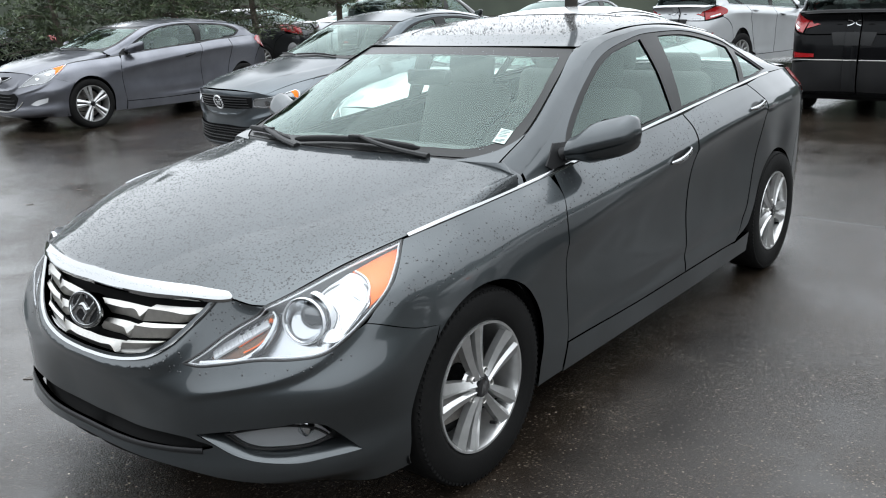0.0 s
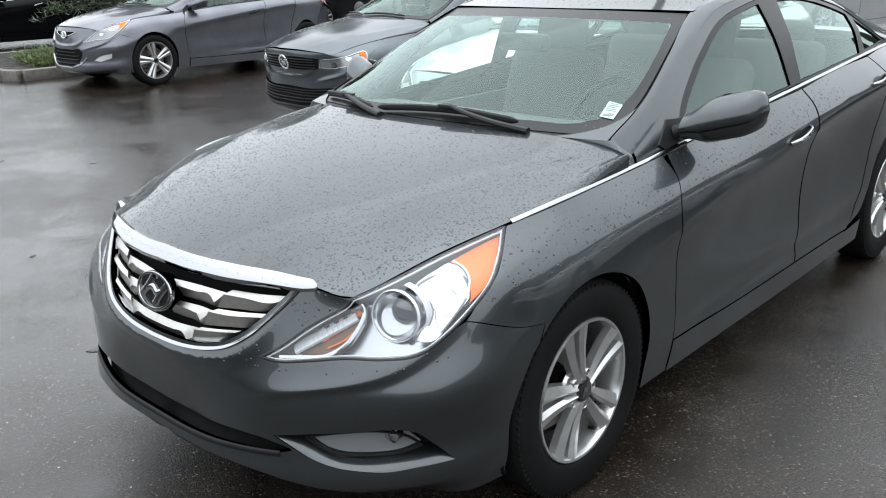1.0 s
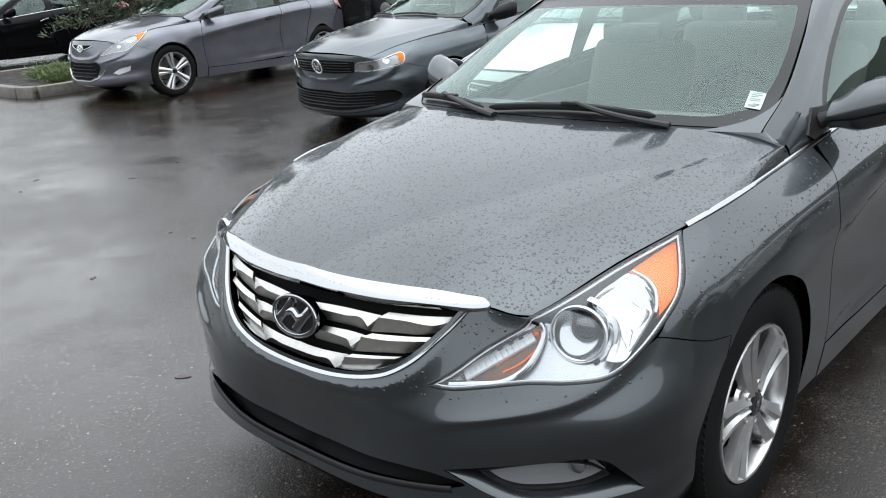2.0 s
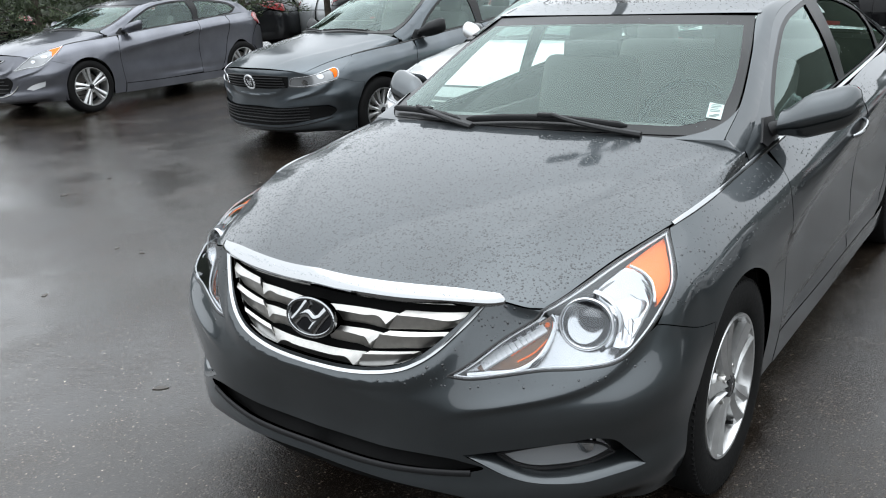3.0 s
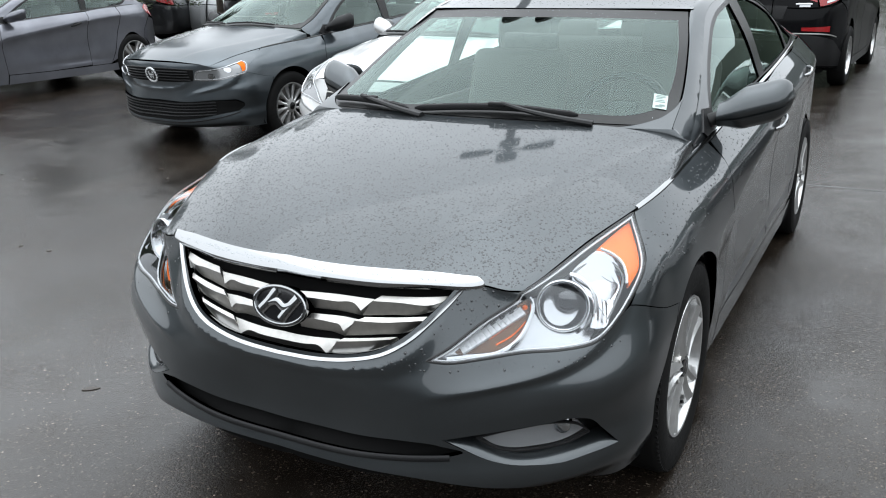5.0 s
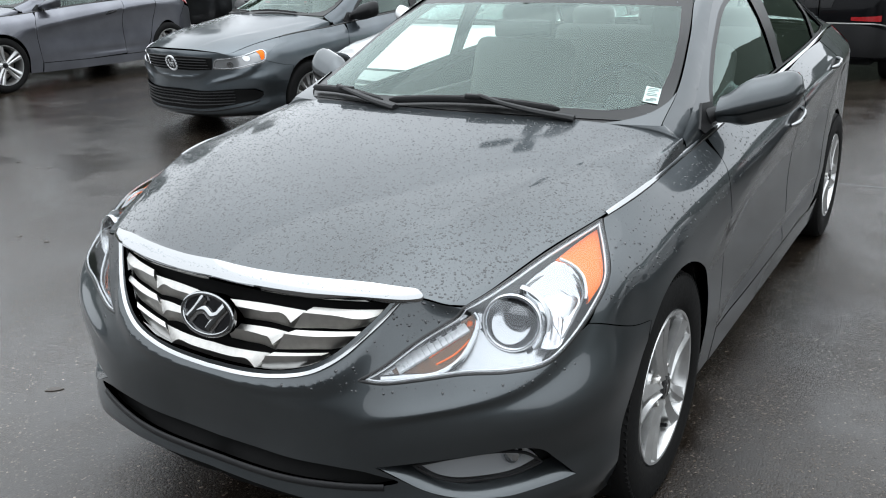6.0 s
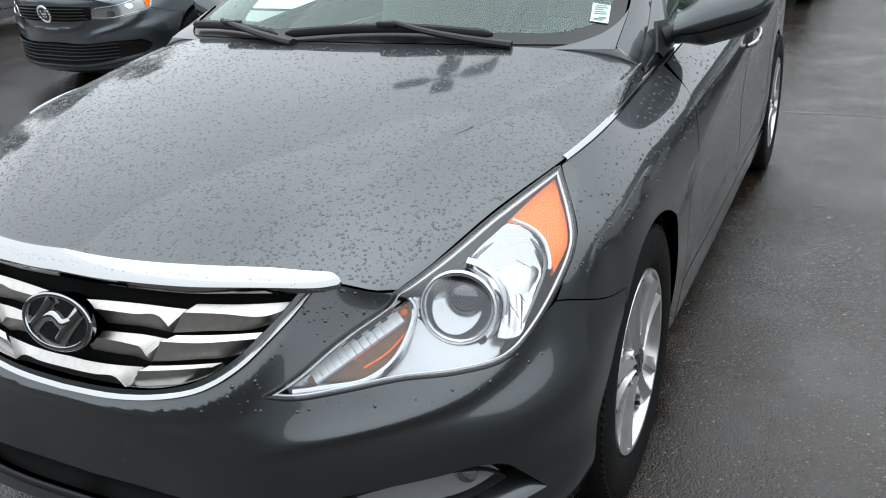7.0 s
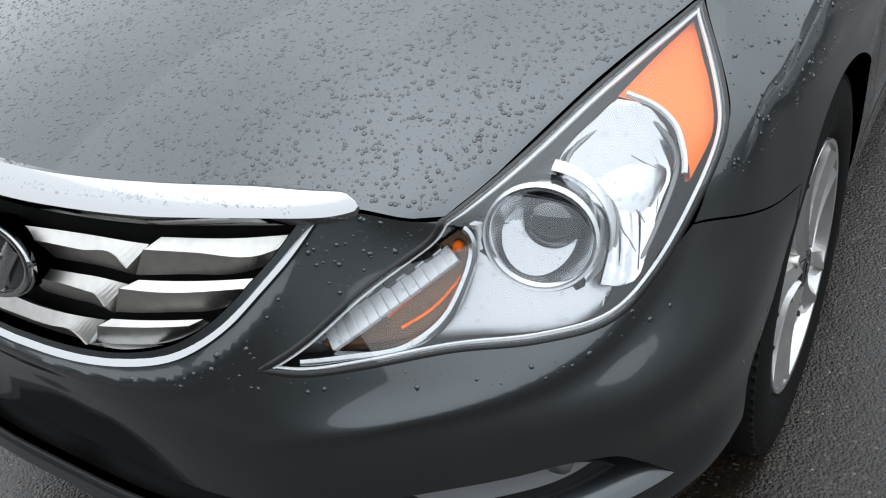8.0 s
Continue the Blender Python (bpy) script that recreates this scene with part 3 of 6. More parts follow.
# ---- wheels ----
def wheel(parent, place, side, radius, rim, style, width=0.205, spin=0.0, seen=True):
    """A wheel with its parts; side is 1 where its face looks to +x."""
    hub = part_empty("wheel", parent, Matrix.Translation(place) @ (Matrix() if side > 0 else Matrix.Rotation(math.pi, 4, "Z")) @ Matrix.Rotation(radians(spin), 4, "X"))
    w = width / 2
    bm = bmesh.new()
    turned(bm, [(-w * 0.85, rim * 0.98), (-w, rim * 1.08), (-w * 1.02, (rim + radius) / 2), (-w * 0.92, radius * 0.975), (-w * 0.75, radius), (w * 0.75, radius),
                (w * 0.92, radius * 0.975), (w * 1.0, radius * 0.93), (w * 1.03, (rim + radius) / 2), (w * 1.0, rim * 1.10), (w * 0.93, rim * 1.03), (w * 0.86, rim * 1.0)], 64)
    part("tyre", bm, RUBBER, hub, "black tyre with a wet sidewall")
    if seen:
        bm = bmesh.new()
        for k in range(96):
            m = Matrix.Rotation(2 * math.pi * k / 96, 4, "X") @ Matrix.Translation((w * 0.82, 0, radius * 0.9625))
            box(bm, (w * 0.28, 0.012, 0.010), m @ Matrix.Rotation(0.25, 4, "X"))
        part("tread_block", bm, RUBBER, hub, "shoulder blocks of the tread", smooth=False)
    bm = bmesh.new()
    turned(bm, [(w * 0.90, rim * 1.01), (w * 0.96, rim * 1.0), (w * 0.95, rim * 0.965), (w * 0.80, rim * 0.935), (w * 0.2, rim * 0.90), (-w * 0.8, rim * 0.90), (-w * 0.85, rim)], 64)
    part("rim", bm, ALLOY, hub)
    bm = bmesh.new()
    turned(bm, [(-0.02, rim * 0.25), (-0.02, rim * 0.74), (-0.035, rim * 0.74)], 40)
    part("brake_disc", bm, BRAKE, hub)
    # plate coloured near-black for the shade behind the spokes
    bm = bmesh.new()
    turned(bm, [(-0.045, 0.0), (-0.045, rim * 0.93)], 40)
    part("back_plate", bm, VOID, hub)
    face = w * (0.90 if style == "split" else 0.80)
    if style == "split":
        for k in range(5):
            a = 2 * math.pi * k / 5
            for lean in (-1, 1):
                bm = bmesh.new()
                rows = []
                for i, f in enumerate(np.linspace(0, 1, 9)):
                    r = 0.035 + (rim * 0.965 - 0.035) * f
                    off = lean * (0.0140 + 0.0250 * f)
                    half = 0.0120 + 0.0160 * f
                    depth = face + 0.002 - 0.006 * math.sin(math.pi * f) + 0.002 * f
                    c, ridge = off, off - lean * half * 0.35
                    rows.append([(depth - 0.028, c - half, r), (depth - 0.004, c - half * 0.92, r), (depth + 0.004, ridge, r), (depth - 0.006, c + half * 0.92, r), (depth - 0.030, c + half, r)])
                turn = Matrix.Rotation(a, 4, "X")
                grid = [[bm.verts.new(turn @ Vector(p)) for p in row] for row in rows]
                for i in range(8):
                    for j in range(4):
                        bm.faces.new((grid[i][j], grid[i + 1][j], grid[i + 1][j + 1], grid[i][j + 1]))
                bmesh.ops.recalc_face_normals(bm, faces=bm.faces)
                part("spoke", bm, ALLOY, hub)
        bm = bmesh.new()
        turned(bm, [(face - 0.035, 0.072), (face - 0.020, 0.064), (face - 0.012, 0.045), (face - 0.002, 0.034)], 40)
        part("hub_face", bm, ALLOY, hub)
        for k in range(5):
            bm = bmesh.new()
            turned(bm, [(face - 0.024, 0.0145), (face - 0.004, 0.0140), (face - 0.001, 0.0115), (face - 0.003, 0.0085), (face - 0.014, 0.0070), (face - 0.014, 0.0)], 12,
                   m=Matrix.Rotation(2 * math.pi * (k + 0.5) / 5, 4, "X") @ Matrix.Translation((0, 0, 0.054)))
            part("wheel_nut", bm, SATIN, hub)
    else:
        many = {"ten": 10, "fan": 12, "five": 5}[style]
        for k in range(many):
            bm = bmesh.new()
            half = {"ten": 0.020, "fan": 0.015, "five": 0.034}[style]
            rows = []
            for f in np.linspace(0, 1, 6):
                r = 0.03 + (rim * 0.965 - 0.03) * f
                h = half * (0.75 + 0.5 * f) * (1.0 if style != "fan" else 0.7 + 0.8 * f)
                d = face - 0.012 * (1 - (2 * f - 1) ** 2) - 0.008 * f
                rows.append([(d - 0.03, -h, r), (d - 0.003, -h * 0.9, r), (d + 0.003, 0, r), (d - 0.003, h * 0.9, r), (d - 0.03, h, r)])
            turn = Matrix.Rotation(2 * math.pi * k / many, 4, "X")
            grid = [[bm.verts.new(turn @ Vector(p)) for p in row] for row in rows]
            for i in range(5):
                for j in range(4):
                    bm.faces.new((grid[i][j], grid[i + 1][j], grid[i + 1][j + 1], grid[i][j + 1]))
            bmesh.ops.recalc_face_normals(bm, faces=bm.faces)
            part("spoke", bm, ALLOY, hub)
        bm = bmesh.new()
        turned(bm, [(face - 0.03, 0.07), (face - 0.006, 0.06), (face + 0.002, 0.034)], 32)
        part("hub_face", bm, ALLOY, hub)
    bm = bmesh.new()
    turned(bm, [(face - 0.004, 0.035), (face + 0.004, 0.034), (face + 0.006, 0.030), (face + 0.0055, 0.0)], 32)
    part("hub_cap", bm, GLOSS_BLACK, hub, "black hub cap with a silver mark")
    if seen:
        bm = bmesh.new()
        for y, lean in ((-0.008, 0.5), (0.008, 0.5)):
            box(bm, (0.002, 0.006, 0.034), Matrix.Translation((face + 0.0065, y, 0)) @ Matrix.Rotation(-0.5, 4, "X"))
        box(bm, (0.002, 0.016, 0.006), Matrix.Translation((face + 0.0065, 0, 0)) @ Matrix.Rotation(0.4, 4, "X"))
        part("badge_mark", bm, CHROME, hub)
        bm = bmesh.new()
        tube(bm, [(face - 0.035, 0.05, -rim * 0.86), (face - 0.012, 0.05, -rim * 0.83)], 0.006, 8)
        part("valve", bm, BLACK, hub)
    return hub


def part_empty(name, parent, m):
    """A part made of sub-parts, held by its largest piece."""
    bm = bmesh.new()
    turned(bm, [(-0.05, 0.0), (-0.05, 0.05), (0.02, 0.05), (0.02, 0.0)], 16)
    return part(name, bm, VOID, parent, m=m)


BRAKE = grained(material("brake_iron", (0.2, 0.19, 0.18), 0.4, 0.8), (0.14, 0.13, 0.12), (0.25, 0.23, 0.21), 80, bump=0.05)


# ---- car bodies ----
GAP = 0.0022
KS = SALOON.ks


def side(rows):
    """(s, v) of places (y, z) on the saloon's side."""
    return SALOON.find(rows, (1, 2), (0.9, 4.9))


def arch(y0, a0, a1, r=0.362, z0=0.335, n=14):
    """Points of a wheel arch (y, z) between two angles, 0 being ahead and 90 up."""
    return [(y0 - r * math.cos(radians(a)), z0 + r * math.sin(radians(a))) for a in np.linspace(a0, a1, n)]


def mirrored(half):
    """A closed ring from its half with s >= 0, which starts and ends on the middle line."""
    half = np.asarray(half, float)
    other = half[::-1] * (-1, 1)
    return np.concatenate([half, other[1:-1]])


def tidy(ring):
    ring = np.asarray(ring, float)
    return ring[np.linalg.norm(ring - np.roll(ring, 1, axis=0), axis=1) > 1e-4]


LAMP_UP = [(.418, .568), (.475, .600), (.548, .650), (.64, .706), (.735, .766), (.80, .781), (.92, .785), (1.0, .785), (1.085, .786), (1.18, .787)]
LAMP_LOW = [(1.18, .787), (1.14, .752), (1.04, .692), (.945, .635), (.887, .602), (.83, .580), (.735, .576), (.65, .580), (.555, .571), (.46, .563), (.418, .568)]
LAMP = tidy(np.concatenate([spline(LAMP_UP, step=.012)[:-1], spline(LAMP_LOW, step=.012)[:-1]]))
SEAM = [(1.209, .526), (1.15, .540), (1.046, .574), (.93, .612)]
LOW_FRONT = side(arch(0, -24, 46, n=12))
LOW_FRONT[0] = (LOW_FRONT[0][0], 0.0)
GRILLE = mirrored(np.concatenate([
    spline([(0, .762), (.2, .763), (.39, .768), (.502, .772)], step=.02)[:-1],
    spline([(.502, .772), (.452, .706), (.385, .642), (.31, .598), (.22, .570), (.12, .555), (0, .549)], step=.015)]))
SLOT = mirrored(np.concatenate([
    spline([(0, .214), (.2, .221), (.36, .232), (.43, .230)], step=.02)[:-1],
    spline([(.43, .228), (.50, .204), (.46, .193), (.3, .187), (.15, .185), (0, .185)], step=.015)]))
FOG = ring_of([[(.45, .243), (.524, .258), (.60, .270), (.69, .281), (.735, .288), (.79, .273), (.845, .217), (.908, .152)],
               [(.908, .152), (.80, .154), (.735, .150), (.675, .155), (.615, .166), (.545, .190), (.50, .213), (.45, .243)]], .015)
FENDER = tidy(np.concatenate([
    spline(side(arch(0, 46, 190, n=18)), step=.02)[:-1],
    spline(side([(.358, .27), (.362, .19)]), step=.02)[:-1],
    spline(side([(.362, .19), (.53, .19)]), step=.03)[:-1],
    spline(side([(.53, .19), (.545, .30), (.52, .50), (.505, .70), (.512, .80), (.55, .885)]) + [(2.0, .786)], step=.02)[:-1],
    spline([(2.0, .786), (1.6, .786), (1.3, .786), (1.19, .788)], step=.03)[:-1],
    spline([(1.186, .788), (1.145, .753), (1.045, .691), (.949, .634), (.932, .612)], step=.015)[:-1],
    spline(SEAM[::-1], step=.02)]))
F_DOOR = [[(.55, .305), (.522, .50), (.507, .70), (.514, .80), (.552, .885), (.59, .932)], [(1.655, 1.018), (1.635, .90), (1.60, .75), (1.60, .50), (1.615, .36), (1.62, .288)]]
R_DOOR = [[(1.628, .288), (1.622, .36), (1.608, .50), (1.608, .75), (1.643, .90), (1.662, 1.018)], [(2.47, 1.072), (2.52, .95), (2.50, .85), (2.44, .72), (2.385, .55), (2.33, .42), (2.24, .288)]]


def door_ring(front, back):
    top = [side(front[-1:])[0], ((front[-1][0] + back[0][0]) / 2 + 1.435, .786), side(back[:1])[0]]
    low = [back[-1], ((front[0][0] + back[-1][0]) / 2, .289), front[0]]
    return tidy(np.concatenate([spline(side(front), step=.02)[:-1], spline(top, step=.03)[:-1], spline(side(back), step=.02)[:-1], spline(side(low), step=.03)]))


SILL = tidy(np.concatenate([
    spline(side([(.555, .301), (1.1, .2865), (1.7, .285), (2.24, .285)]), step=.04)[:-1], spline(side([(2.24, .28), (2.42, .30)]), step=.03)[:-1],
    spline([side([(2.42, .30)])[0], (3.87, 0.0)], step=.04)[:-1], spline([(3.87, 0), (2.9, 0), (1.975, 0)], step=.05)[:-1], spline([(1.975, 0), side([(.555, .295)])[0]], step=.03)[:-1]]))
QUARTER = tidy(np.concatenate([
    spline(side([(2.248, .30), (2.34, .42), (2.393, .55), (2.448, .72), (2.508, .85), (2.528, .95), (2.478, 1.073)]), step=.02)[:-1],
    spline([side([(2.478, 1.073)])[0], (4.2, .787), (4.6, .787), (4.87, .787)], step=.04)[:-1],
    spline([(4.87, .787), (4.84, .70), (4.86, .60), (4.9, .52)], step=.03)[:-1],
    spline([(4.9, .52), (4.72, .45), (4.62, .40)] + side(arch(2.795, 152, 152, r=.352, n=1)), step=.03)[:-1],
    spline(side(arch(2.795, 152, 22, r=.352, n=22)), step=.02)[:-1],
    spline(side(arch(2.795, 22, 22, r=.352, n=1)) + side([(2.40, .36), (2.248, .30)]), step=.02)[:-1]]))
REAR = tidy(np.concatenate([
    spline([(5.98, 0), (5.5, 0), (5.1, 0), (4.60, 0)], step=.05)[:-1],
    spline([(4.60, 0)] + side(arch(2.795, 196, 154, r=.352, n=10)), step=.02)[:-1],
    spline(side(arch(2.795, 154, 154, r=.352, n=1)) + [(4.62, .395), (4.72, .445), (4.905, .515)], step=.03)[:-1],
    spline([(4.905, .515), (5.3, .53), (5.98, .53)], step=.04)[:-1],
    spline([(5.98, .53), (5.98, 0)], step=.05)[:-1]]))
TAIL = ring_of([[(4.72, .62), (4.67, .70), (4.73, .785)], [(4.73, .785), (5.1, .76), (5.35, .70)], [(5.35, .70), (5.3, .55)], [(5.3, .55), (4.80, .55)], [(4.80, .55), (4.72, .62)]], .03)
BOOT = ring_of([[(5.98, .54), (5.32, .545)], [(5.32, .545), (5.36, .70)], [(5.36, .70), (5.1, .765), (4.88, .79)], [(4.88, .79), (5.3, .79), (5.98, .79)], [(5.98, .79), (5.98, .54)]], .04)
SHELL = tidy(np.concatenate([spline([(0, .02), (5.98, .02)], step=.1)[:-1], spline([(5.98, .02), (5.98, .77)], step=.1)[:-1], spline([(5.98, .77), (0, .76)], step=.1)[:-1], spline([(0, .76), (0, .02)], step=.1)[:-1]]))
ARCH_F = np.array(side(arch(0, -18, 198, r=.37, n=30)) + [(1.54, .03), (1.07, .03)])
ARCH_R = np.array(side(arch(2.795, -18, 198, r=.36, n=30)) + [(4.55, .03), (3.9, .03)])


def dlo(rows):
    return GLASS_SIDE.find(rows, (1, 2))


FRONT_W = [dlo([(.72, .964), (.80, 1.048), (.93, 1.138), (1.10, 1.236), (1.32, 1.318), (1.575, 1.356)]), dlo([(1.575, 1.356), (1.60, 1.2), (1.612, 1.037)]), dlo([(1.612, 1.037), (1.2, 1.004), (.72, .964)])]
REAR_W = [dlo([(1.715, 1.047), (1.735, 1.2), (1.755, 1.360)]), dlo([(1.755, 1.360), (2.05, 1.350), (2.3, 1.312), (2.52, 1.262)]), dlo([(2.52, 1.262), (2.50, 1.18), (2.45, 1.090)]), dlo([(2.45, 1.090), (2.1, 1.072), (1.715, 1.047)])]
QUARTER_W = [dlo([(2.53, 1.100), (2.57, 1.18), (2.60, 1.235)]), dlo([(2.60, 1.235), (2.74, 1.178), (2.86, 1.117)]), dlo([(2.86, 1.117), (2.70, 1.107), (2.53, 1.100)])]
OPENINGS = [ring_of(w, .02) for w in (FRONT_W, REAR_W, QUARTER_W)]
TRIM = ring_of([dlo([(.67, .952), (.765, 1.055), (.90, 1.150), (1.08, 1.252), (1.31, 1.335), (1.58, 1.374), (1.76, 1.377), (2.06, 1.367), (2.32, 1.329), (2.56, 1.270), (2.72, 1.203), (2.90, 1.114)]),
                dlo([(2.90, 1.114), (2.70, 1.095), (2.2, 1.066), (1.7, 1.036), (1.2, .993), (.67, .952)])], .02)
COUPE_W = [ring_of([dlo([(.72, .964), (.80, 1.048), (.93, 1.138), (1.10, 1.236), (1.32, 1.318), (1.60, 1.356), (1.80, 1.358)]), dlo([(1.80, 1.358), (1.84, 1.2), (1.86, 1.055)]), dlo([(1.86, 1.055), (1.2, 1.004), (.72, .964)])], .02),
           ring_of([dlo([(1.95, 1.070), (1.94, 1.2), (1.92, 1.352)]), dlo([(1.92, 1.352), (2.2, 1.322), (2.45, 1.262), (2.62, 1.185)]), dlo([(2.62, 1.185), (2.58, 1.14), (2.40, 1.105), (1.95, 1.070)])], .02)]
COUPE_TRIM = ring_of([dlo([(.67, .952), (.765, 1.055), (.90, 1.150), (1.08, 1.252), (1.31, 1.335), (1.58, 1.372), (1.86, 1.374), (2.22, 1.340), (2.48, 1.276), (2.66, 1.195)]), dlo([(2.66, 1.195), (2.64, 1.13), (2.42, 1.085), (1.7, 1.038), (1.2, .993), (.67, .952)])], .02)
gs, gv = GLASS_SIDE.ks[-1], GLASS_SIDE.kv[-1]
FRAME = tidy(np.concatenate([spline([(.02, .004), (gs, .004)], step=.05)[:-1], spline([(gs, .004), (gs, gv)], step=.03)[:-1], spline([(gs, gv), (0.02, gv)], step=.05)[:-1], spline([(.02, gv), (.02, .004)], step=.03)[:-1]]))
pks, pkv = PILLAR.ks[-1], PILLAR.kv[-1]
STRIP = tidy(np.concatenate([spline([(0, .001), (pks, .001)], step=.04)[:-1], spline([(pks, .001), (pks, pkv)], step=.02)[:-1], spline([(pks, pkv), (0, pkv)], step=.04)[:-1], spline([(0, pkv), (0, .001)], step=.02)[:-1]]))
HOOD = mirrored(np.concatenate([
    spline([(0, .004), (.4, .004), (.8, .004), (.985, .004)], step=.04)[:-1],
    spline([(.999, .012), (.999, .3), (.999, .6), (.999, .97)], step=.03)[:-1],
    spline([(.985, .992), (.95, .992), (.5, .992), (0, .992)], step=.03)]))
ROOF = mirrored(np.concatenate([spline([(0, .006), (.97, .006)], step=.05)[:-1], spline([(.99, .006), (.992, .5), (.99, .99)], step=.04)[:-1], spline([(.99, .99), (0, .99)], step=.05)]))
SUNROOF = mirrored(np.concatenate([spline([(0, .13), (.62, .14)], step=.05)[:-1], spline([(.66, .17), (.66, .52)], step=.05)[:-1], spline([(.62, .56), (0, .56)], step=.05)]))
WHOLE = mirrored(np.concatenate([spline([(0, .005), (.99, .005)], step=.05)[:-1], spline([(.99, .005), (.99, .995)], step=.05)[:-1], spline([(.99, .995), (0, .995)], step=.05)]))
CLEAR = mirrored(np.concatenate([spline([(0, .075), (.6, .07), (.82, .09), (.925, .17)], step=.03)[:-1], spline([(.925, .17), (.945, .5), (.93, .90)], step=.04)[:-1], spline([(.93, .90), (.4, .895), (0, .895)], step=.04)]))


def drawn_in(fn, depth):
    """A surface drawn in by depth."""
    def inner(s, v):
        s, v = np.broadcast_arrays(np.asarray(s, float), np.asarray(v, float))
        q = np.stack([s.ravel(), v.ravel()], 1)
        return (fn(q[:, 0], q[:, 1]) - normals(fn, q) * depth).reshape(*s.shape, 3)
    return inner


def seat(parent, x, y, width=.50, cloth=None):
    """A car seat: cushion, back and headrest."""
    bm = bmesh.new()
    box(bm, (width, .52, .16), Matrix.Translation((x, y - .12, .50)) @ Matrix.Rotation(.12, 4, "X"), .05, 3)
    base = part("seat", bm, cloth or SEAT_CLOTH, parent)
    bm = bmesh.new()
    box(bm, (width, .14, .60), Matrix.Translation((x, y + .22, .84)) @ Matrix.Rotation(-.33, 4, "X"), .055, 3)
    part("backrest", bm, cloth or SEAT_CLOTH, base)
    bm = bmesh.new()
    box(bm, (min(width, .27), .10, .18), Matrix.Translation((x, y + .34, 1.20)) @ Matrix.Rotation(-.2, 4, "X"), .045, 3)
    part("headrest", bm, cloth or SEAT_CLOTH, base)


def car_body(thing, warp, colour, fine=1.0, lamps=False, front_holes=(), glass=None, sunroof=False, chrome_belt=True, one_door=False, wheels="split", rim=.222, radius=.335, dark_rear=False, track=.79, openings=None, trim=None):
    """The panels, glass, cabin and wheels of a car, its surface bent by warp."""
    def bend(fn):
        return lambda a, b: warp(fn(a, b))
    glass = glass or GLASS
    skin, hood = bend(SALOON.at), bend(hood_fn)
    made = {"skin": skin, "hood_fn": hood, "screen": bend(screen_fn), "roof_fn": bend(roof_fn)}
    top = [[(.93, .612), (.887, .602), (.83, .580), (.735, .576), (.65, .580), (.555, .571), (.46, .563), (.418, .568)],
           [(.418, .568), (.475, .600), (.548, .650), (.64, .706), (.735, .766)], [(s, nose_line(s)) for s in (.735, .70, .64, .55, .3, 0)]] if lamps else \
          [[(.93, .612), (1.052, .690), (1.15, .752), (1.18, .786)], [(1.18, .786), (.9, .786), (.5, .786), (0, .786)]]
    foot = [(0, .157), (.25, .151), (.45, .134), (.65, .088), (.82, .030), (.93, 0), LOW_FRONT[0]] if lamps else [(0, 0), (.5, 0), (.9, 0), LOW_FRONT[0]]
    half = np.concatenate([spline(foot, step=.03)[:-1], spline(LOW_FRONT, step=.02)[:-1], spline(SEAM, step=.02)[:-1]]
                          + [spline(t, step=.012)[:-1] for t in top[:-1]] + [spline(top[-1], step=.02)])
    half = half[np.r_[True, np.linalg.norm(np.diff(half, axis=0), axis=1) > 1e-4]]
    holes = []
    for h in front_holes:
        holes += [h] if abs(h[:, 0].mean()) < .05 else [h, (h * (-1, 1))[::-1]]
    made["bumper"] = skin_part("front_bumper", skin, mirrored(half), colour, thing, holes, res=.0085 if fine < 1.5 else .015 * fine, thick=.02)
    made["hood"] = skin_part("hood", hood, HOOD, colour, thing, res=.030 * fine, thick=.02)
    both("front_fender", skin, shrunk(FENDER, GAP), colour, thing, res=.028 * fine, thick=.018)
    back = R_DOOR[1]
    if one_door:
        made["doors"] = [both("door", skin, shrunk(door_ring(F_DOOR[0], [(p[0] + .25, p[1] + .012) for p in F_DOOR[1]]), GAP), colour, thing, res=.034 * fine, thick=.02)]
        both("rear_side_panel", skin, shrunk(door_ring([(p[0] + .246, p[1] + (.012 if p[1] > .4 else 0)) for p in R_DOOR[0]], back), GAP * .2), colour, thing, res=.034 * fine, thick=.02)
    else:
        made["doors"] = [both("front_door", skin, shrunk(door_ring(*F_DOOR), GAP), colour, thing, res=.034 * fine, thick=.02),
                         both("rear_door", skin, shrunk(door_ring(*R_DOOR), GAP), colour, thing, res=.034 * fine, thick=.02)]
    both("side_sill", skin, shrunk(SILL, GAP), colour, thing, res=.04 * fine, thick=.03)
    both("rear_quarter", skin, shrunk(QUARTER, GAP), colour, thing, res=.034 * fine, thick=.02)
    both("rear_bumper", skin, REAR, colour, thing, res=.05 * fine, thick=.02)
    made["tails"] = both("tail_lamp", skin, shrunk(TAIL, .003), RED, thing, label="red tail lamp", res=.03 * fine, thick=.03, lift=.004)
    both("boot_lid", skin, shrunk(BOOT, .003), colour, thing, res=.05 * fine, thick=.02)
    cut = [shrunk(h, -.012) for h in front_holes if abs(h[:, 0].mean()) > .05] + ([shrunk(LAMP, -.02)] if lamps else [])
    low = [np.array([(.002, .79), (.53, .775), (.40, .62), (.25, .55), (.002, .52)])] if lamps else []
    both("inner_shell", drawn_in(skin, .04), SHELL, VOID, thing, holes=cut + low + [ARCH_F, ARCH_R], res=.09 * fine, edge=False)
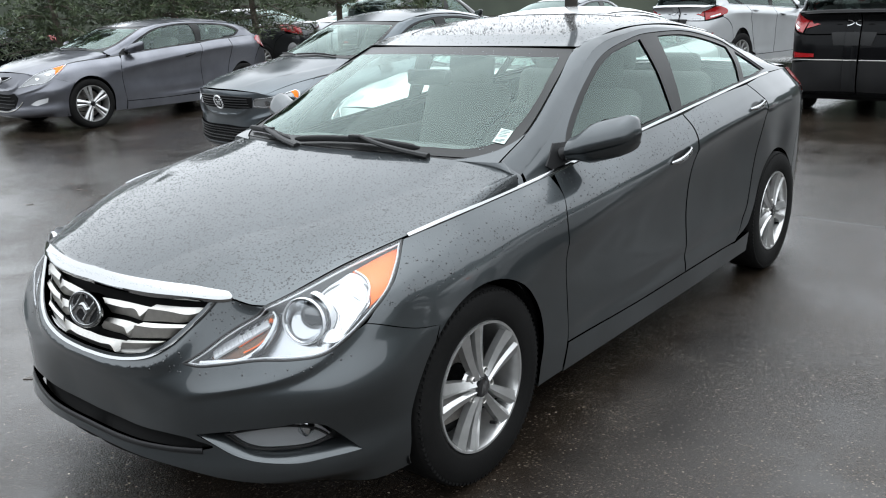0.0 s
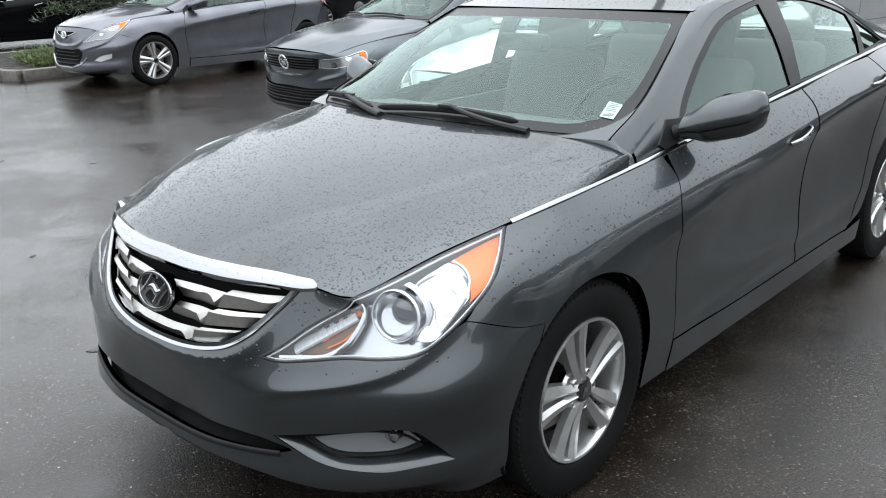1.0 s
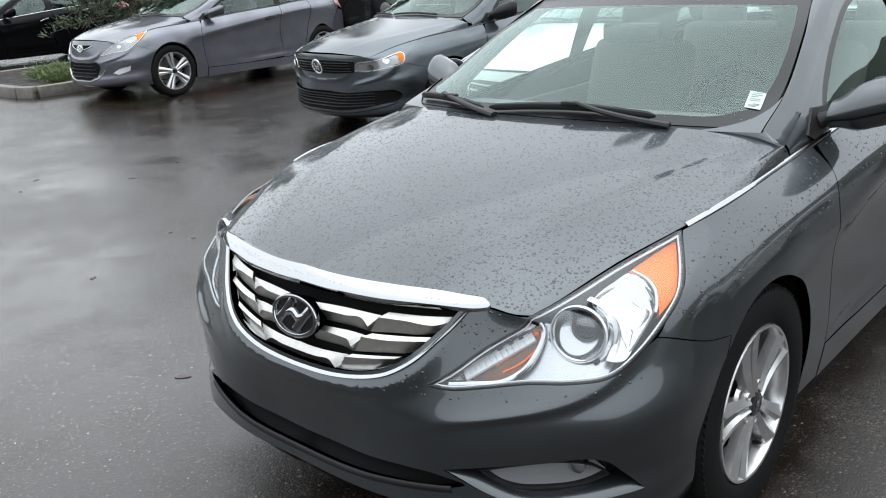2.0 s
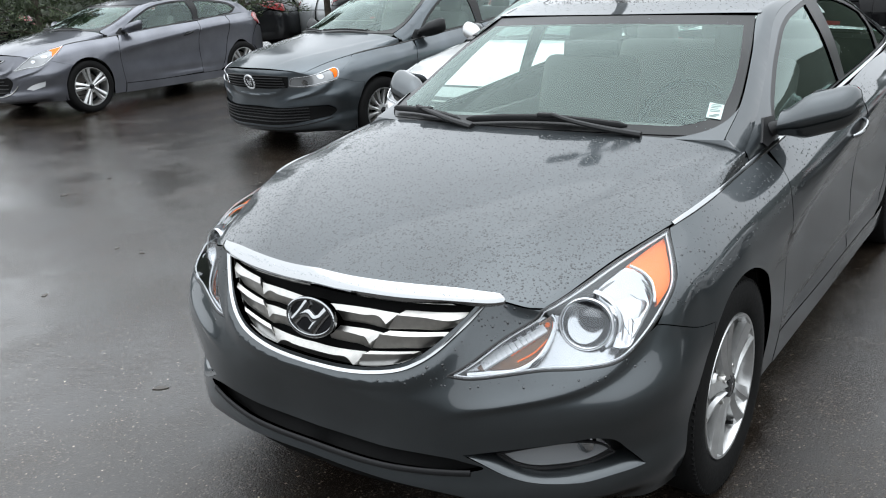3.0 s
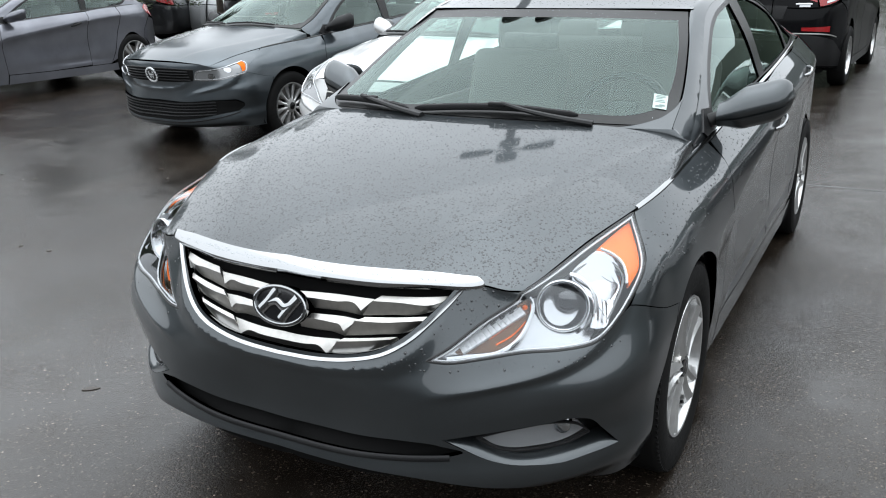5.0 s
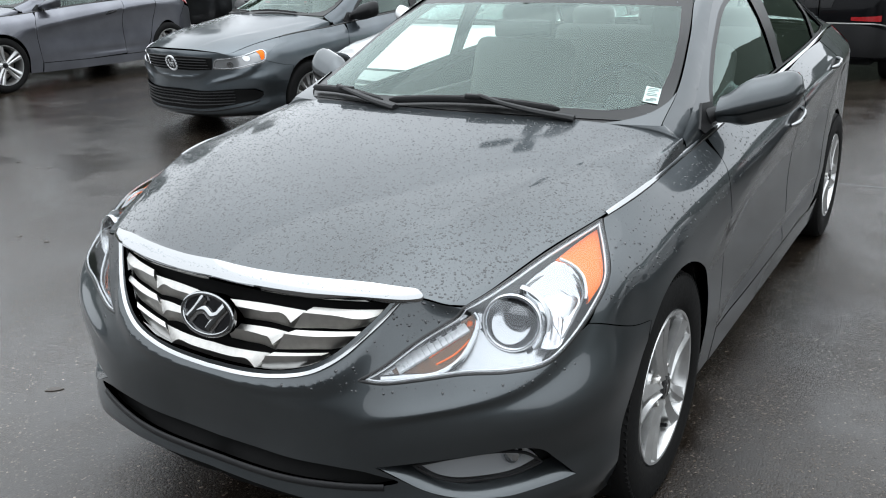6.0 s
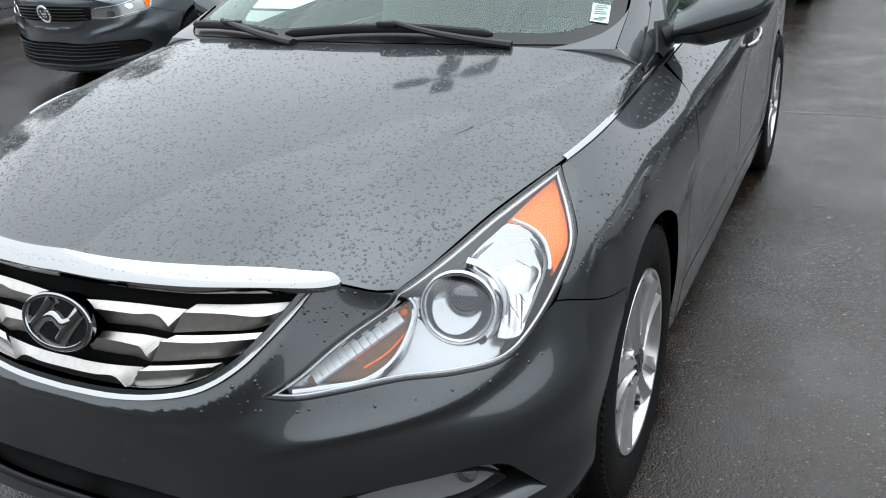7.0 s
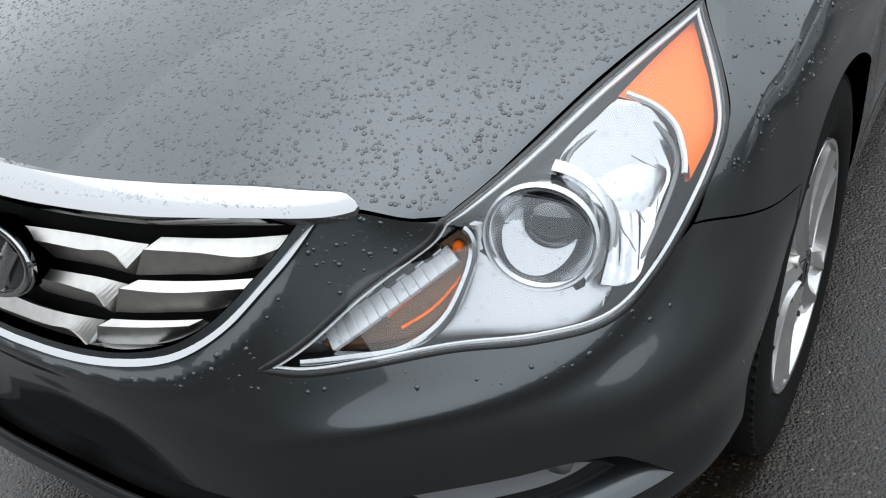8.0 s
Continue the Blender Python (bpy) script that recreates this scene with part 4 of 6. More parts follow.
    for y0 in (0, 2.795):
        for k in (1, -1):
            place = warp(np.array([[track * k, y0, .335]]))[0]
            # liner in near-black: the wheel well's shade is part of its colour
            bm = bmesh.new()
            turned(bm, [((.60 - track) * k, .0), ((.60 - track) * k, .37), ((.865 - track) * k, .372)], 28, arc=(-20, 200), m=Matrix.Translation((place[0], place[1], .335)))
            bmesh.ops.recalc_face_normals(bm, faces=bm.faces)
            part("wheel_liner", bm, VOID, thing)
            wheel(thing, (track * k, place[1], radius), k, radius, rim, wheels, spin=12 if y0 == 0 else 40, seen=fine < 1.5)
    # floor coloured near-black like the shade beneath the car
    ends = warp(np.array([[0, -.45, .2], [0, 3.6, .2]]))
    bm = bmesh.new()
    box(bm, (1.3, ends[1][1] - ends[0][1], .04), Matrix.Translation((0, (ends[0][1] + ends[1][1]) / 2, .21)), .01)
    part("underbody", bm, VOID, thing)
    roof = skin_part("roof", made["roof_fn"], ROOF, colour, thing, [SUNROOF] if sunroof else [], res=.045 * fine, thick=.012)
    if sunroof:
        skin_part("sunroof", made["roof_fn"], shrunk(SUNROOF, .006), GLOSS_BLACK, thing, label="dark glass sunroof panel wet with rain", res=.06, thick=.008, lift=-.002)
    skin_part("windscreen", made["screen"], CLEAR, glass, thing, label="raked windscreen, reflecting a pale sky", res=.06 * fine, edge=False, lift=-.001).visible_shadow = False
    skin_part("screen_band", made["screen"], WHOLE, FRIT, thing, [CLEAR], res=.05 * fine, thick=.006, lift=-.0015)
    rear_glass = DARK_GLASS if dark_rear else glass
    skin_part("rear_screen", bend(back_fn), shrunk(WHOLE, .02), rear_glass, thing, res=.07 * fine, thick=.006).visible_shadow = False
    skin_part("boot_top", bend(deck_fn), shrunk(WHOLE, .004), colour, thing, res=.07 * fine, thick=.01)
    both("roof_pillar", bend(PILLAR.at), STRIP, colour, thing, res=.03 * fine, thick=.012, flip=True)
    gside = bend(GLASS_SIDE.at)
    both("side_frame", gside, FRAME, colour, thing, holes=[TRIM if trim is None else trim], res=.035 * fine, thick=.012)
    both("window_frame", gside, shrunk(TRIM if trim is None else trim, .001), FRIT, thing, holes=openings or OPENINGS, res=.03 * fine, thick=.012, lift=-.004)
    for n, ring in enumerate(openings or OPENINGS):
        for ob in both("side_window", gside, shrunk(ring, -.004), rear_glass if n else glass, thing, label="side window spotted with rain", res=.06 * fine, edge=False, lift=-.010):
            ob.visible_shadow = False
    belt = np.array([(s, .7915) for s in np.linspace(1.205, KS[9] + .13, 90)])
    for k in (False, True):
        band(skin, belt, .0145 if chrome_belt else .012, CHROME if chrome_belt else SEAL, "belt_trim", thing, .004, "chrome strip along the belt line" if chrome_belt else "", mirror=k, lift=.0003)
    # cabin
    def at(x, y, z):
        return warp(np.array([[x, y, z]]))[0]
    bm = bmesh.new()
    rows = [[at(x, y, z) for x in np.linspace(-.66, .66, 9)] for y, z in ((.36, .985), (.55, .99), (.78, .965), (.86, .90), (.84, .70))]
    grid = [[bm.verts.new(p) for p in r] for r in rows]
    for a, b in zip(grid, grid[1:]):
        for j in range(8):
            bm.faces.new((a[j], a[j + 1], b[j + 1], b[j]))
    part("dashboard", bm, DASH, thing, "grey moulded dashboard")
    bm = bmesh.new()
    lo, hi = at(0, .6, .30), at(0, 2.6, .30)
    box(bm, (1.40, hi[1] - lo[1], .03), Matrix.Translation((0, (lo[1] + hi[1]) / 2, .33)))
    for k in (1, -1):
        box(bm, (.03, hi[1] - lo[1], .56), Matrix.Translation((.715 * k, (lo[1] + hi[1]) / 2, .62)))
    part("cabin_lining", bm, DASH, thing)
    shift = at(0, 1.35, .8)[1] - 1.35
    for x in (.37, -.37):
        seat(thing, x, 1.32 + shift)
    seat(thing, 0, at(0, 2.2, .8)[1], 1.2)
    for x in (.40, -.40):
        bm = bmesh.new()
        box(bm, (.24, .09, .15), Matrix.Translation((x, at(0, 2.2, .8)[1] + .34, 1.15)), .04, 3)
        part("rear_headrest", bm, SEAT_CLOTH, thing)
    bm = bmesh.new()
    a = np.linspace(0, 2 * math.pi, 36, endpoint=False)
    m = Matrix.Translation(at(.37, .93, .93)) @ Matrix.Rotation(radians(62), 4, "X")
    ringp = [m @ Vector((.185 * math.cos(t), .185 * math.sin(t), 0)) for t in a]
    tube(bm, [tuple(p) for p in ringp], .016, 8, closed=True, up=tuple((m.to_3x3() @ Vector((0, 0, 1)))))
    box(bm, (.34, .06, .03), m, .01)
    box(bm, (.13, .15, .05), m, .03)
    part("steering_wheel", bm, BLACK, thing)
    bm = bmesh.new()
    box(bm, (.24, .035, .07), Matrix.Translation(at(0, .86, 1.235)), .015)
    part("rear_view_mirror", bm, BLACK, thing)
    return made


def door_mirrors(thing, warp, colour, tucked=0.0):
    for k in (1, -1):
        def at(x, y, z):
            fold = tucked if k < 0 and x > .79 else 0.0
            return Vector(warp(np.array([[(x - fold * .3) * k, y + fold, z]]))[0])
        bm = bmesh.new()
        pts = [(.776, .61, .938), (.774, .74, .952), (.748, .745, 1.025), (.738, .66, 1.03), (.764, .57, .962)]
        vs, vo = [bm.verts.new(at(*p)) for p in pts], [bm.verts.new(at(p[0] + .012, p[1], p[2])) for p in pts]
        n = len(pts)
        bm.faces.new(vo), bm.faces.new(vs[::-1])
        for i in range(n):
            bm.faces.new((vs[i], vs[(i + 1) % n], vo[(i + 1) % n], vo[i]))
        bmesh.ops.recalc_face_normals(bm, faces=bm.faces)
        part("sail_panel", bm, BLACK, thing)
        n = 28

        def shape(f):
            end = (1 - .999 * max(0, (f - .70) / .30) ** 2.4) ** .5
            g = min(1, f / .36)
            grow = .58 + .42 * g * g * (3 - 2 * g)
            return .080 * end * grow, .078 * end * (.45 + .55 * grow), 1.002 + .066 * f, .715 + .085 * f
        bm = bmesh.new()
        rows = []
        for f in np.linspace(0, 1, 18):
            h, d, zc, yc = shape(f)
            ring = []
            for a in np.linspace(0, 2 * math.pi, n, endpoint=False):
                c, s = math.cos(a), math.sin(a)
                yy = -abs(c) ** 1.25 * d if c < 0 else abs(c) ** .35 * d * .55
                ring.append(bm.verts.new(at(.795 + .242 * f, yc + yy, zc + abs(s) ** (1.15 if c < 0 else .85) * h * (1 if s > 0 else -.80))))
            rows.append(ring)
        for a, b in zip(rows, rows[1:]):
            for j in range(n):
                bm.faces.new((a[j], a[(j + 1) % n], b[(j + 1) % n], b[j]))
        bm.faces.new(rows[0]), bm.faces.new(rows[-1][::-1])
        bmesh.ops.recalc_face_normals(bm, faces=bm.faces)
        mirror = part("door_mirror", bm, colour, thing, "door mirror housing in body colour")
        bm = bmesh.new()
        tube(bm, [at(.765, .69, .985), at(.80, .70, 1.00), at(.85, .725, 1.015)], [.034, .027, .022], 12, squash=(.9, .8))
        part("mirror_foot", bm, BLACK, mirror)
        bm = bmesh.new()
        rows = []
        for f in np.linspace(.0, .97, 14):
            h, d, zc, yc = shape(f)
            rows.append([bm.verts.new(at(.798 + .238 * f, yc - d * .96, zc - h * .30)), bm.verts.new(at(.798 + .238 * f, yc - d * .78, zc - h * .62)), bm.verts.new(at(.798 + .238 * f, yc - d * .3, zc - h * .84)), bm.verts.new(at(.798 + .238 * f, yc + d * .5, zc - h * .82))])
        for a, b in zip(rows, rows[1:]):
            for j in range(3):
                bm.faces.new((a[j], b[j], b[j + 1], a[j + 1]))
        bmesh.ops.recalc_face_normals(bm, faces=bm.faces)
        part("mirror_under", bm, colour, mirror)
        bm = bmesh.new()
        slab(bm, [(.085 * math.copysign(abs(math.cos(a)) ** .7, math.cos(a)), .052 * math.copysign(abs(math.sin(a)) ** .7, math.sin(a))) for a in np.linspace(0, 2 * math.pi, 24, endpoint=False)], .004,
             Matrix.Translation(at(.935, .808, 1.062)) @ Matrix.Rotation(radians(-90), 4, "X"))
        part("mirror_glass", bm, CHROME, mirror)


def door_handles(skin, doors, spots, metal):
    for pair, (y, z) in zip(doors, spots):
        q = side([(y, z)])[0]
        for d, k in zip(pair, (1, -1)):
            cup = [(q[0] - .012 + .062 * math.cos(a), q[1] + .028 * math.sin(a) - .002) for a in np.linspace(0, 2 * math.pi, 24, endpoint=False)]
            skin_part("handle_cup", skin, np.array(cup), BLACK, d, mirror=k < 0, lift=.001, res=.03, edge=False)
            c = skin(np.linspace(q[0] - .095, q[0] + .095, 12), q[1] + np.linspace(-.010, .012, 12)) * (k, 1, 1)
            c[:, 0] += k * np.array([.002, .016, .024, .028, .030, .031, .031, .030, .028, .024, .016, .002])
            bm = bmesh.new()
            tube(bm, c, [.007, .011, .0125, .013, .013, .013, .013, .013, .013, .0125, .011, .007], 10, squash=(1.0, .6), up=(1, 0, 0))
            part("door_handle", bm, metal, d)


roof_fn = across(ROOF_EDGE, ROOF_LINE, (2.6, 2.6), (0.75, 0.75))
back_fn = across(BACK_EDGE, BACK_LINE, (2.4, 2.4), (.8, .8))
deck_fn = across(DECK_EDGE, DECK_LINE, (2.6, 2.6), (.8, .8))


# ---- the dark grey saloon ----
saloon = empty("saloon_car", Matrix(), "dark grey metallic saloon car beaded with rain, parked on wet asphalt", "car")
built = car_body(saloon, lambda p: p, PAINT, lamps=True, front_holes=[GRILLE, SLOT, FOG], sunroof=True)
S = built["skin"]
door_mirrors(saloon, lambda p: p, PAINT, tucked=.06)
door_handles(S, built["doors"], ((1.445, .872), (2.385, .980)), CHROME)

# grille: backing coloured near-black for the shade behind, chrome surround, hood-edge bar, wave slats, oval badge
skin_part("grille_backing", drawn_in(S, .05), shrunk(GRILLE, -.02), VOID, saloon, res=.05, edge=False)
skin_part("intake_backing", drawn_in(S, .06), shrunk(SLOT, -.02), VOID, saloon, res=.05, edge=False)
EDGE_LINE = [(.516, .776), (.462, .703), (.390, .634), (.307, .587), (.205, .558), (.11, .542), (0, .536)]
surround = np.concatenate([spline(EDGE_LINE, 40), (spline(EDGE_LINE, 40) * (-1, 1))[::-1][1:]])


def canted(line, sections, n, closed_ends=True):
    """A strip swept along a line (s, v); each section point is (offset across, height off the skin)."""
    c, nn = S(line[:, 0], line[:, 1]), normals(S, line)
    t = np.gradient(c, axis=0)
    across_ = np.cross(nn, t)
    across_ /= np.linalg.norm(across_, axis=1, keepdims=True) + 1e-12
    bm = bmesh.new()
    rows = [[bm.verts.new(c[k] + across_[k] * a + nn[k] * h) for a, h in sections] for k in range(n)]
    for p, q in zip(rows, rows[1:]):
        for j in range(len(sections) - 1):
            bm.faces.new((p[j], q[j], q[j + 1], p[j + 1]))
    bmesh.ops.recalc_face_normals(bm, faces=bm.faces)
    return bm


half_w = [(-.011, -.012), (-.011, .003), (-.009, .006), (.008, -.006), (.011, -.010), (.011, -.03)]
rim_c = S(surround[20:21, 0], surround[20:21, 1])[0]
test = np.cross(normals(S, surround[20:21])[0], S(surround[21:22, 0], surround[21:22, 1])[0] - rim_c)
if test[2] < 0:
    half_w = [(-a, h) for a, h in half_w]
part("grille_surround", canted(surround, half_w, len(surround)), CHROME, saloon, "chrome rim round the lower grille")
bar_s = np.linspace(-.606, .606, 101)
bar_line = spline([(0, .789), (.143, .783), (.30, .782), (.45, .792), (.56, .798), (.606, .806)], 60)
bar_v = np.interp(np.abs(bar_s), bar_line[:, 0], bar_line[:, 1])
bar_w = np.interp(np.abs(bar_s), (0, .14, .30, .45, .55, .59, .600, .606), (.051, .049, .051, .045, .037, .030, .022, .008))
bar_q = np.stack([bar_s, bar_v], 1)
bar_c, bar_n = S(bar_q[:, 0], bar_q[:, 1]), normals(S, bar_q - (0, .012))
bar_up = S(bar_q[:, 0], bar_q[:, 1] - .008) - S(bar_q[:, 0], bar_q[:, 1] - .016)
bar_up /= np.linalg.norm(bar_up, axis=1, keepdims=True)
bar_h = np.interp(np.abs(bar_s), (0, .45, .57, .606), (1, 1, .55, .1))
bm = bmesh.new()
for group in (((-.5, -.012), (-.5, .004)), ((-.5, .004), (-.40, .010), (-.27, .0165)), ((-.27, .0165), (-.1, .0155), (.10, .0118), (.40, .005), (.5, .001)), ((.5, .001), (.5, -.012))):
    rows = [[bm.verts.new(c + u * (a * w) + n * (.003 + h * f)) for c, u, n, w, f in zip(bar_c, bar_up, bar_n, bar_w, bar_h)] for a, h in group]
    for p, q in zip(rows, rows[1:]):
        for k in range(len(bar_s) - 1):
            bm.faces.new((p[k], p[k + 1], q[k + 1], q[k]))
bmesh.ops.recalc_face_normals(bm, faces=bm.faces)
part("grille_bar", bm, CHROME, saloon, "broad chrome bar along the hood's edge")


def slat(top, crest, foot, sign, n=26):
    """A blade with a bright upper face, a crest and a face tucked under it."""
    bm = bmesh.new()
    rows = []
    for line, depth in ((top, .036), (top, .0158), (crest, .0085), (crest, .007), (foot, .024), (foot, .040)):
        q = spline(line, n) * (sign, 1)
        q[:, 1] += ((.012 - depth) * .7) if depth != .040 else -.006
        rows.append([bm.verts.new(p) for p in S(q[:, 0], q[:, 1]) - normals(S, q) * depth])
    for a, b in zip(rows, rows[1:]):
        for k in range(n - 1):
            bm.faces.new((a[k], a[k + 1], b[k + 1], b[k]))
    bm.faces.new([r[0] for r in rows])
    bm.faces.new([r[-1] for r in rows][::-1])
    bmesh.ops.recalc_face_normals(bm, faces=bm.faces)
    return bm


BLADES = (
    ([(.03, .716), (.09, .721), (.167, .724), (.276, .721)], [(.03, .694), (.097, .697), (.165, .697), (.222, .697), (.239, .680)], [(.03, .676), (.11, .680), (.18, .682), (.236, .677)]),
    ([(.297, .733), (.401, .738), (.497, .748)], [(.272, .709), (.348, .710), (.435, .709), (.473, .724)], [(.238, .677), (.32, .685), (.396, .690), (.462, .711)]),
    ([(.05, .656), (.126, .661), (.184, .663), (.229, .660)], [(.05, .638), (.108, .640), (.158, .638), (.176, .636), (.188, .622)], [(.05, .622), (.11, .623), (.15, .624), (.186, .618)]),
    ([(.249, .668), (.338, .673), (.424, .680)], [(.221, .650), (.302, .652), (.408, .662)], [(.188, .620), (.279, .632), (.359, .642), (.404, .658)]),
    ([(-.002, .596), (.04, .595), (.073, .596), (.175, .604)], [(-.002, .568), (.04, .568), (.069, .569), (.119, .571), (.139, .555)], [(-.002, .553), (.05, .553), (.10, .555), (.137, .551)]),
    ([(.187, .608), (.263, .617), (.338, .625)], [(.168, .592), (.239, .602), (.318, .612)], [(.140, .553), (.206, .570), (.264, .587), (.316, .609)]))
for sign in (1, -1):
    for top, crest, foot in BLADES:
        part("grille_slat", slat(top, crest, foot, sign), SATIN, saloon, "wavy satin-chrome grille slat beaded with rain", smooth=False)

oval = [(.086 * math.cos(a), .668 + .052 * math.sin(a)) for a in np.linspace(0, 2 * math.pi, 40, endpoint=False)]
badge = skin_part("grille_badge", S, np.array(oval), GLOSS_BLACK, saloon, label="oval badge, black with a chrome rim", lift=.012, res=.02, thick=.04)
band(S, np.array(oval + oval[:2]), .012, CHROME, "badge_rim", badge, .008, lift=.012)
for line, w in (([(-.060, .645), (-.040, .668), (-.014, .710)], .027), ([(.010, .628), (.036, .664), (.060, .694)], .027), ([(-.036, .668), (-.010, .676), (.016, .662), (.040, .672)], .020)):
    band(S, spline(line, 12), w, CHROME, "badge_mark", badge, .005, lift=.014)

lip_s = np.linspace(-.47, .47, 60)
band(S, np.stack([lip_s, .181 + .010 * (np.abs(lip_s) / .47) ** 3], 1), .016, BLACK, "intake_lip", saloon, .004, "black rubber lip of the lower intake")

# headlamps: deep bright housing, projector, inner chamber, amber corner, clear lens
AMBER_RING = ring_of([[(1.166, .778), (1.08, .776), (.990, .770)], [(.990, .770), (.992, .742), (.976, .712), (.957, .690), (.942, .650)], [(.942, .650), (1.034, .694), (1.12, .748), (1.166, .778)]], .012)
OUTER = ring_of([[(.980, .762), (.90, .758), (.868, .71), (.835, .645), (.81, .612)], [(.81, .612), (.855, .606), (.905, .640), (.945, .676), (.970, .712), (.984, .740), (.980, .762)]], .012)
CHAMBER = ring_of([[(.700, .716), (.645, .690), (.573, .652), (.487, .590)], [(.487, .590), (.502, .579), (.583, .582), (.640, .606), (.677, .658), (.700, .716)]], .012)


def bowl_of(s0, v0, ds, dv, deep=.052):
    """A dished and fluted surface behind the lens, deepest at (s0, v0)."""
    def fn(s, v):
        s, v = np.broadcast_arrays(np.asarray(s, float), np.asarray(v, float))
        q = np.stack([s.ravel(), v.ravel()], 1)
        rho = np.clip(((q[:, 0] - s0) / ds) ** 2 + ((q[:, 1] - v0) / dv) ** 2, 0, 1.6)
        depth = .010 + deep * (1 - rho * .62) + .0018 * np.abs(np.sin((q[:, 0] * .9 - q[:, 1] * .5) * math.pi / .016))
        return (S(q[:, 0], q[:, 1]) - normals(S, q) * depth[:, None]).reshape(*s.shape, 3)
    return fn


for flip in (False, True):
    m = np.array((-1 if flip else 1, 1, 1))
    lamp = skin_part("headlamp", drawn_in(S, .055), LAMP, LAMP_BODY, saloon, label="clear wrap-round headlamp with an amber corner", mirror=flip, res=.02, edge=False)
    skin_part("lamp_wall", S, LAMP, LENS_EDGE, lamp, [shrunk(LAMP, .006)], mirror=flip, res=.02, thick=.055, lift=-.004)
    inset = shrunk(LAMP, .0065)
    line = np.concatenate([inset, inset[:2]])
    band(drawn_in(S, .004), line, .0028, LENS_EDGE, "lamp_bezel", lamp, .003, mirror=flip)
    skin_part("amber_reflector", drawn_in(S, .016), AMBER_RING, AMBER, lamp, label="amber side reflector", mirror=flip, res=.015, thick=.01)
    arc = spline([(.992, .764), (.990, .742), (.973, .710), (.953, .688), (.932, .662)], 24)
    band(drawn_in(S, .008), arc, .0055, WHITE_TRIM, "amber_rim", lamp, .004, mirror=flip)
    outer = skin_part("main_reflector", bowl_of(.900, .690, .088, .080), shrunk(OUTER, -.006), REFLECTOR, lamp, label="fluted silver reflector bowl", mirror=flip, res=.007, thick=.004)
    for k in range(4):
        step = spline([(.858 + .026 * k, .622 + .017 * k), (.848 + .030 * k, .648 + .017 * k), (.862 + .026 * k, .690 + .012 * k)], 12)
        band(bowl_of(.900, .690, .088, .080), step, .0016, GREY_PLASTIC, "reflector_step", outer, .0012, mirror=flip)
    # projector
    centre = S(np.array([.745]), np.array([.664]))[0] * m
    axis = Vector((.30 * m[0], -1, .16)).normalized()
    pose_p = Matrix.Translation(Vector(centre) - axis * .036) @ axis.to_track_quat("Z", "Y").to_matrix().to_4x4()
    bm = bmesh.new()
    turned(bm, [(-.05, .036), (-.030, .041), (-.008, .050), (.006, .057), (.012, .0595), (.014, .0620), (.010, .0640), (-.03, .0640)], 40, axis="z", m=pose_p)
    bmesh.ops.recalc_face_normals(bm, faces=bm.faces)
    bowl = part("projector_bowl", bm, REFLECTOR, lamp, "bright bowl round the projector")
    lens_at = pose_p @ Matrix.Translation((.010 * m[0], .010, -.024))
    bm = bmesh.new()
    turned(bm, [(-.028, .037), (.002, .037), (.006, .0355)] + [(.006 + .020 * math.sin(t), .0355 * math.cos(t)) for t in np.linspace(.1, math.pi / 2, 8)], 36, axis="z", m=lens_at)
    part("projector_lens", bm, BALL, bowl, "dark glass projector lens")
    bm = bmesh.new()
    for a in np.linspace(3.5, 5.3, 5):
        mm = pose_p @ Matrix.Rotation(a if not flip else math.pi - a, 4, "Z") @ Matrix.Translation((.073, 0, -.004))
        box(bm, (.014, .012, .016), mm, .001)
    part("cooling_fin", bm, BLACK, lamp)
    bm = bmesh.new()
    turned(bm, [(.006, .0645), (.0155, .0650), (.0170, .0660), (.0155, .0672), (.006, .0680)], 40, axis="z", m=pose_p)
    part("projector_ring", bm, LENS_EDGE, bowl)
    bm = bmesh.new()
    turned(bm, [(-.030, .0770), (-.006, .0780), (-.003, .0800), (-.006, .0820), (-.03, .0830)], 40, axis="z", m=pose_p, arc=(-50, 80) if not flip else (100, 230))
    bmesh.ops.recalc_face_normals(bm, faces=bm.faces)
    part("outer_ring", bm, LENS_EDGE, bowl, "pale ring that sweeps round the projector")
    band(drawn_in(S, .030), np.concatenate([OUTER, OUTER[:2]]), .0045, GREY_PLASTIC, "reflector_edge", outer, .003, mirror=flip)
    bm = bmesh.new()
    turned(bm, [(-.02, .0690), (.004, .0690), (.006, .0720), (-.02, .0735)], 40, axis="z", m=pose_p, arc=(185, 300) if not flip else (-120, -5))
    bmesh.ops.recalc_face_normals(bm, faces=bm.faces)
    part("shadow_ring", bm, BLACK, bowl)
    # sweep that divides the chambers
    blade = spline([(.712, .728), (.690, .690), (.668, .650), (.640, .610), (.600, .586), (.53, .578), (.468, .572)], 36)
    band(drawn_in(S, .020), blade, .020 * np.linspace(.55, .9, 36), REFLECTOR, "lamp_sweep", lamp, .012, mirror=flip)
    chamber = skin_part("signal_chamber", drawn_in(S, .040), CHAMBER, SMOKED, lamp, label="smoked turn-signal chamber", mirror=flip, res=.015, thick=.02)
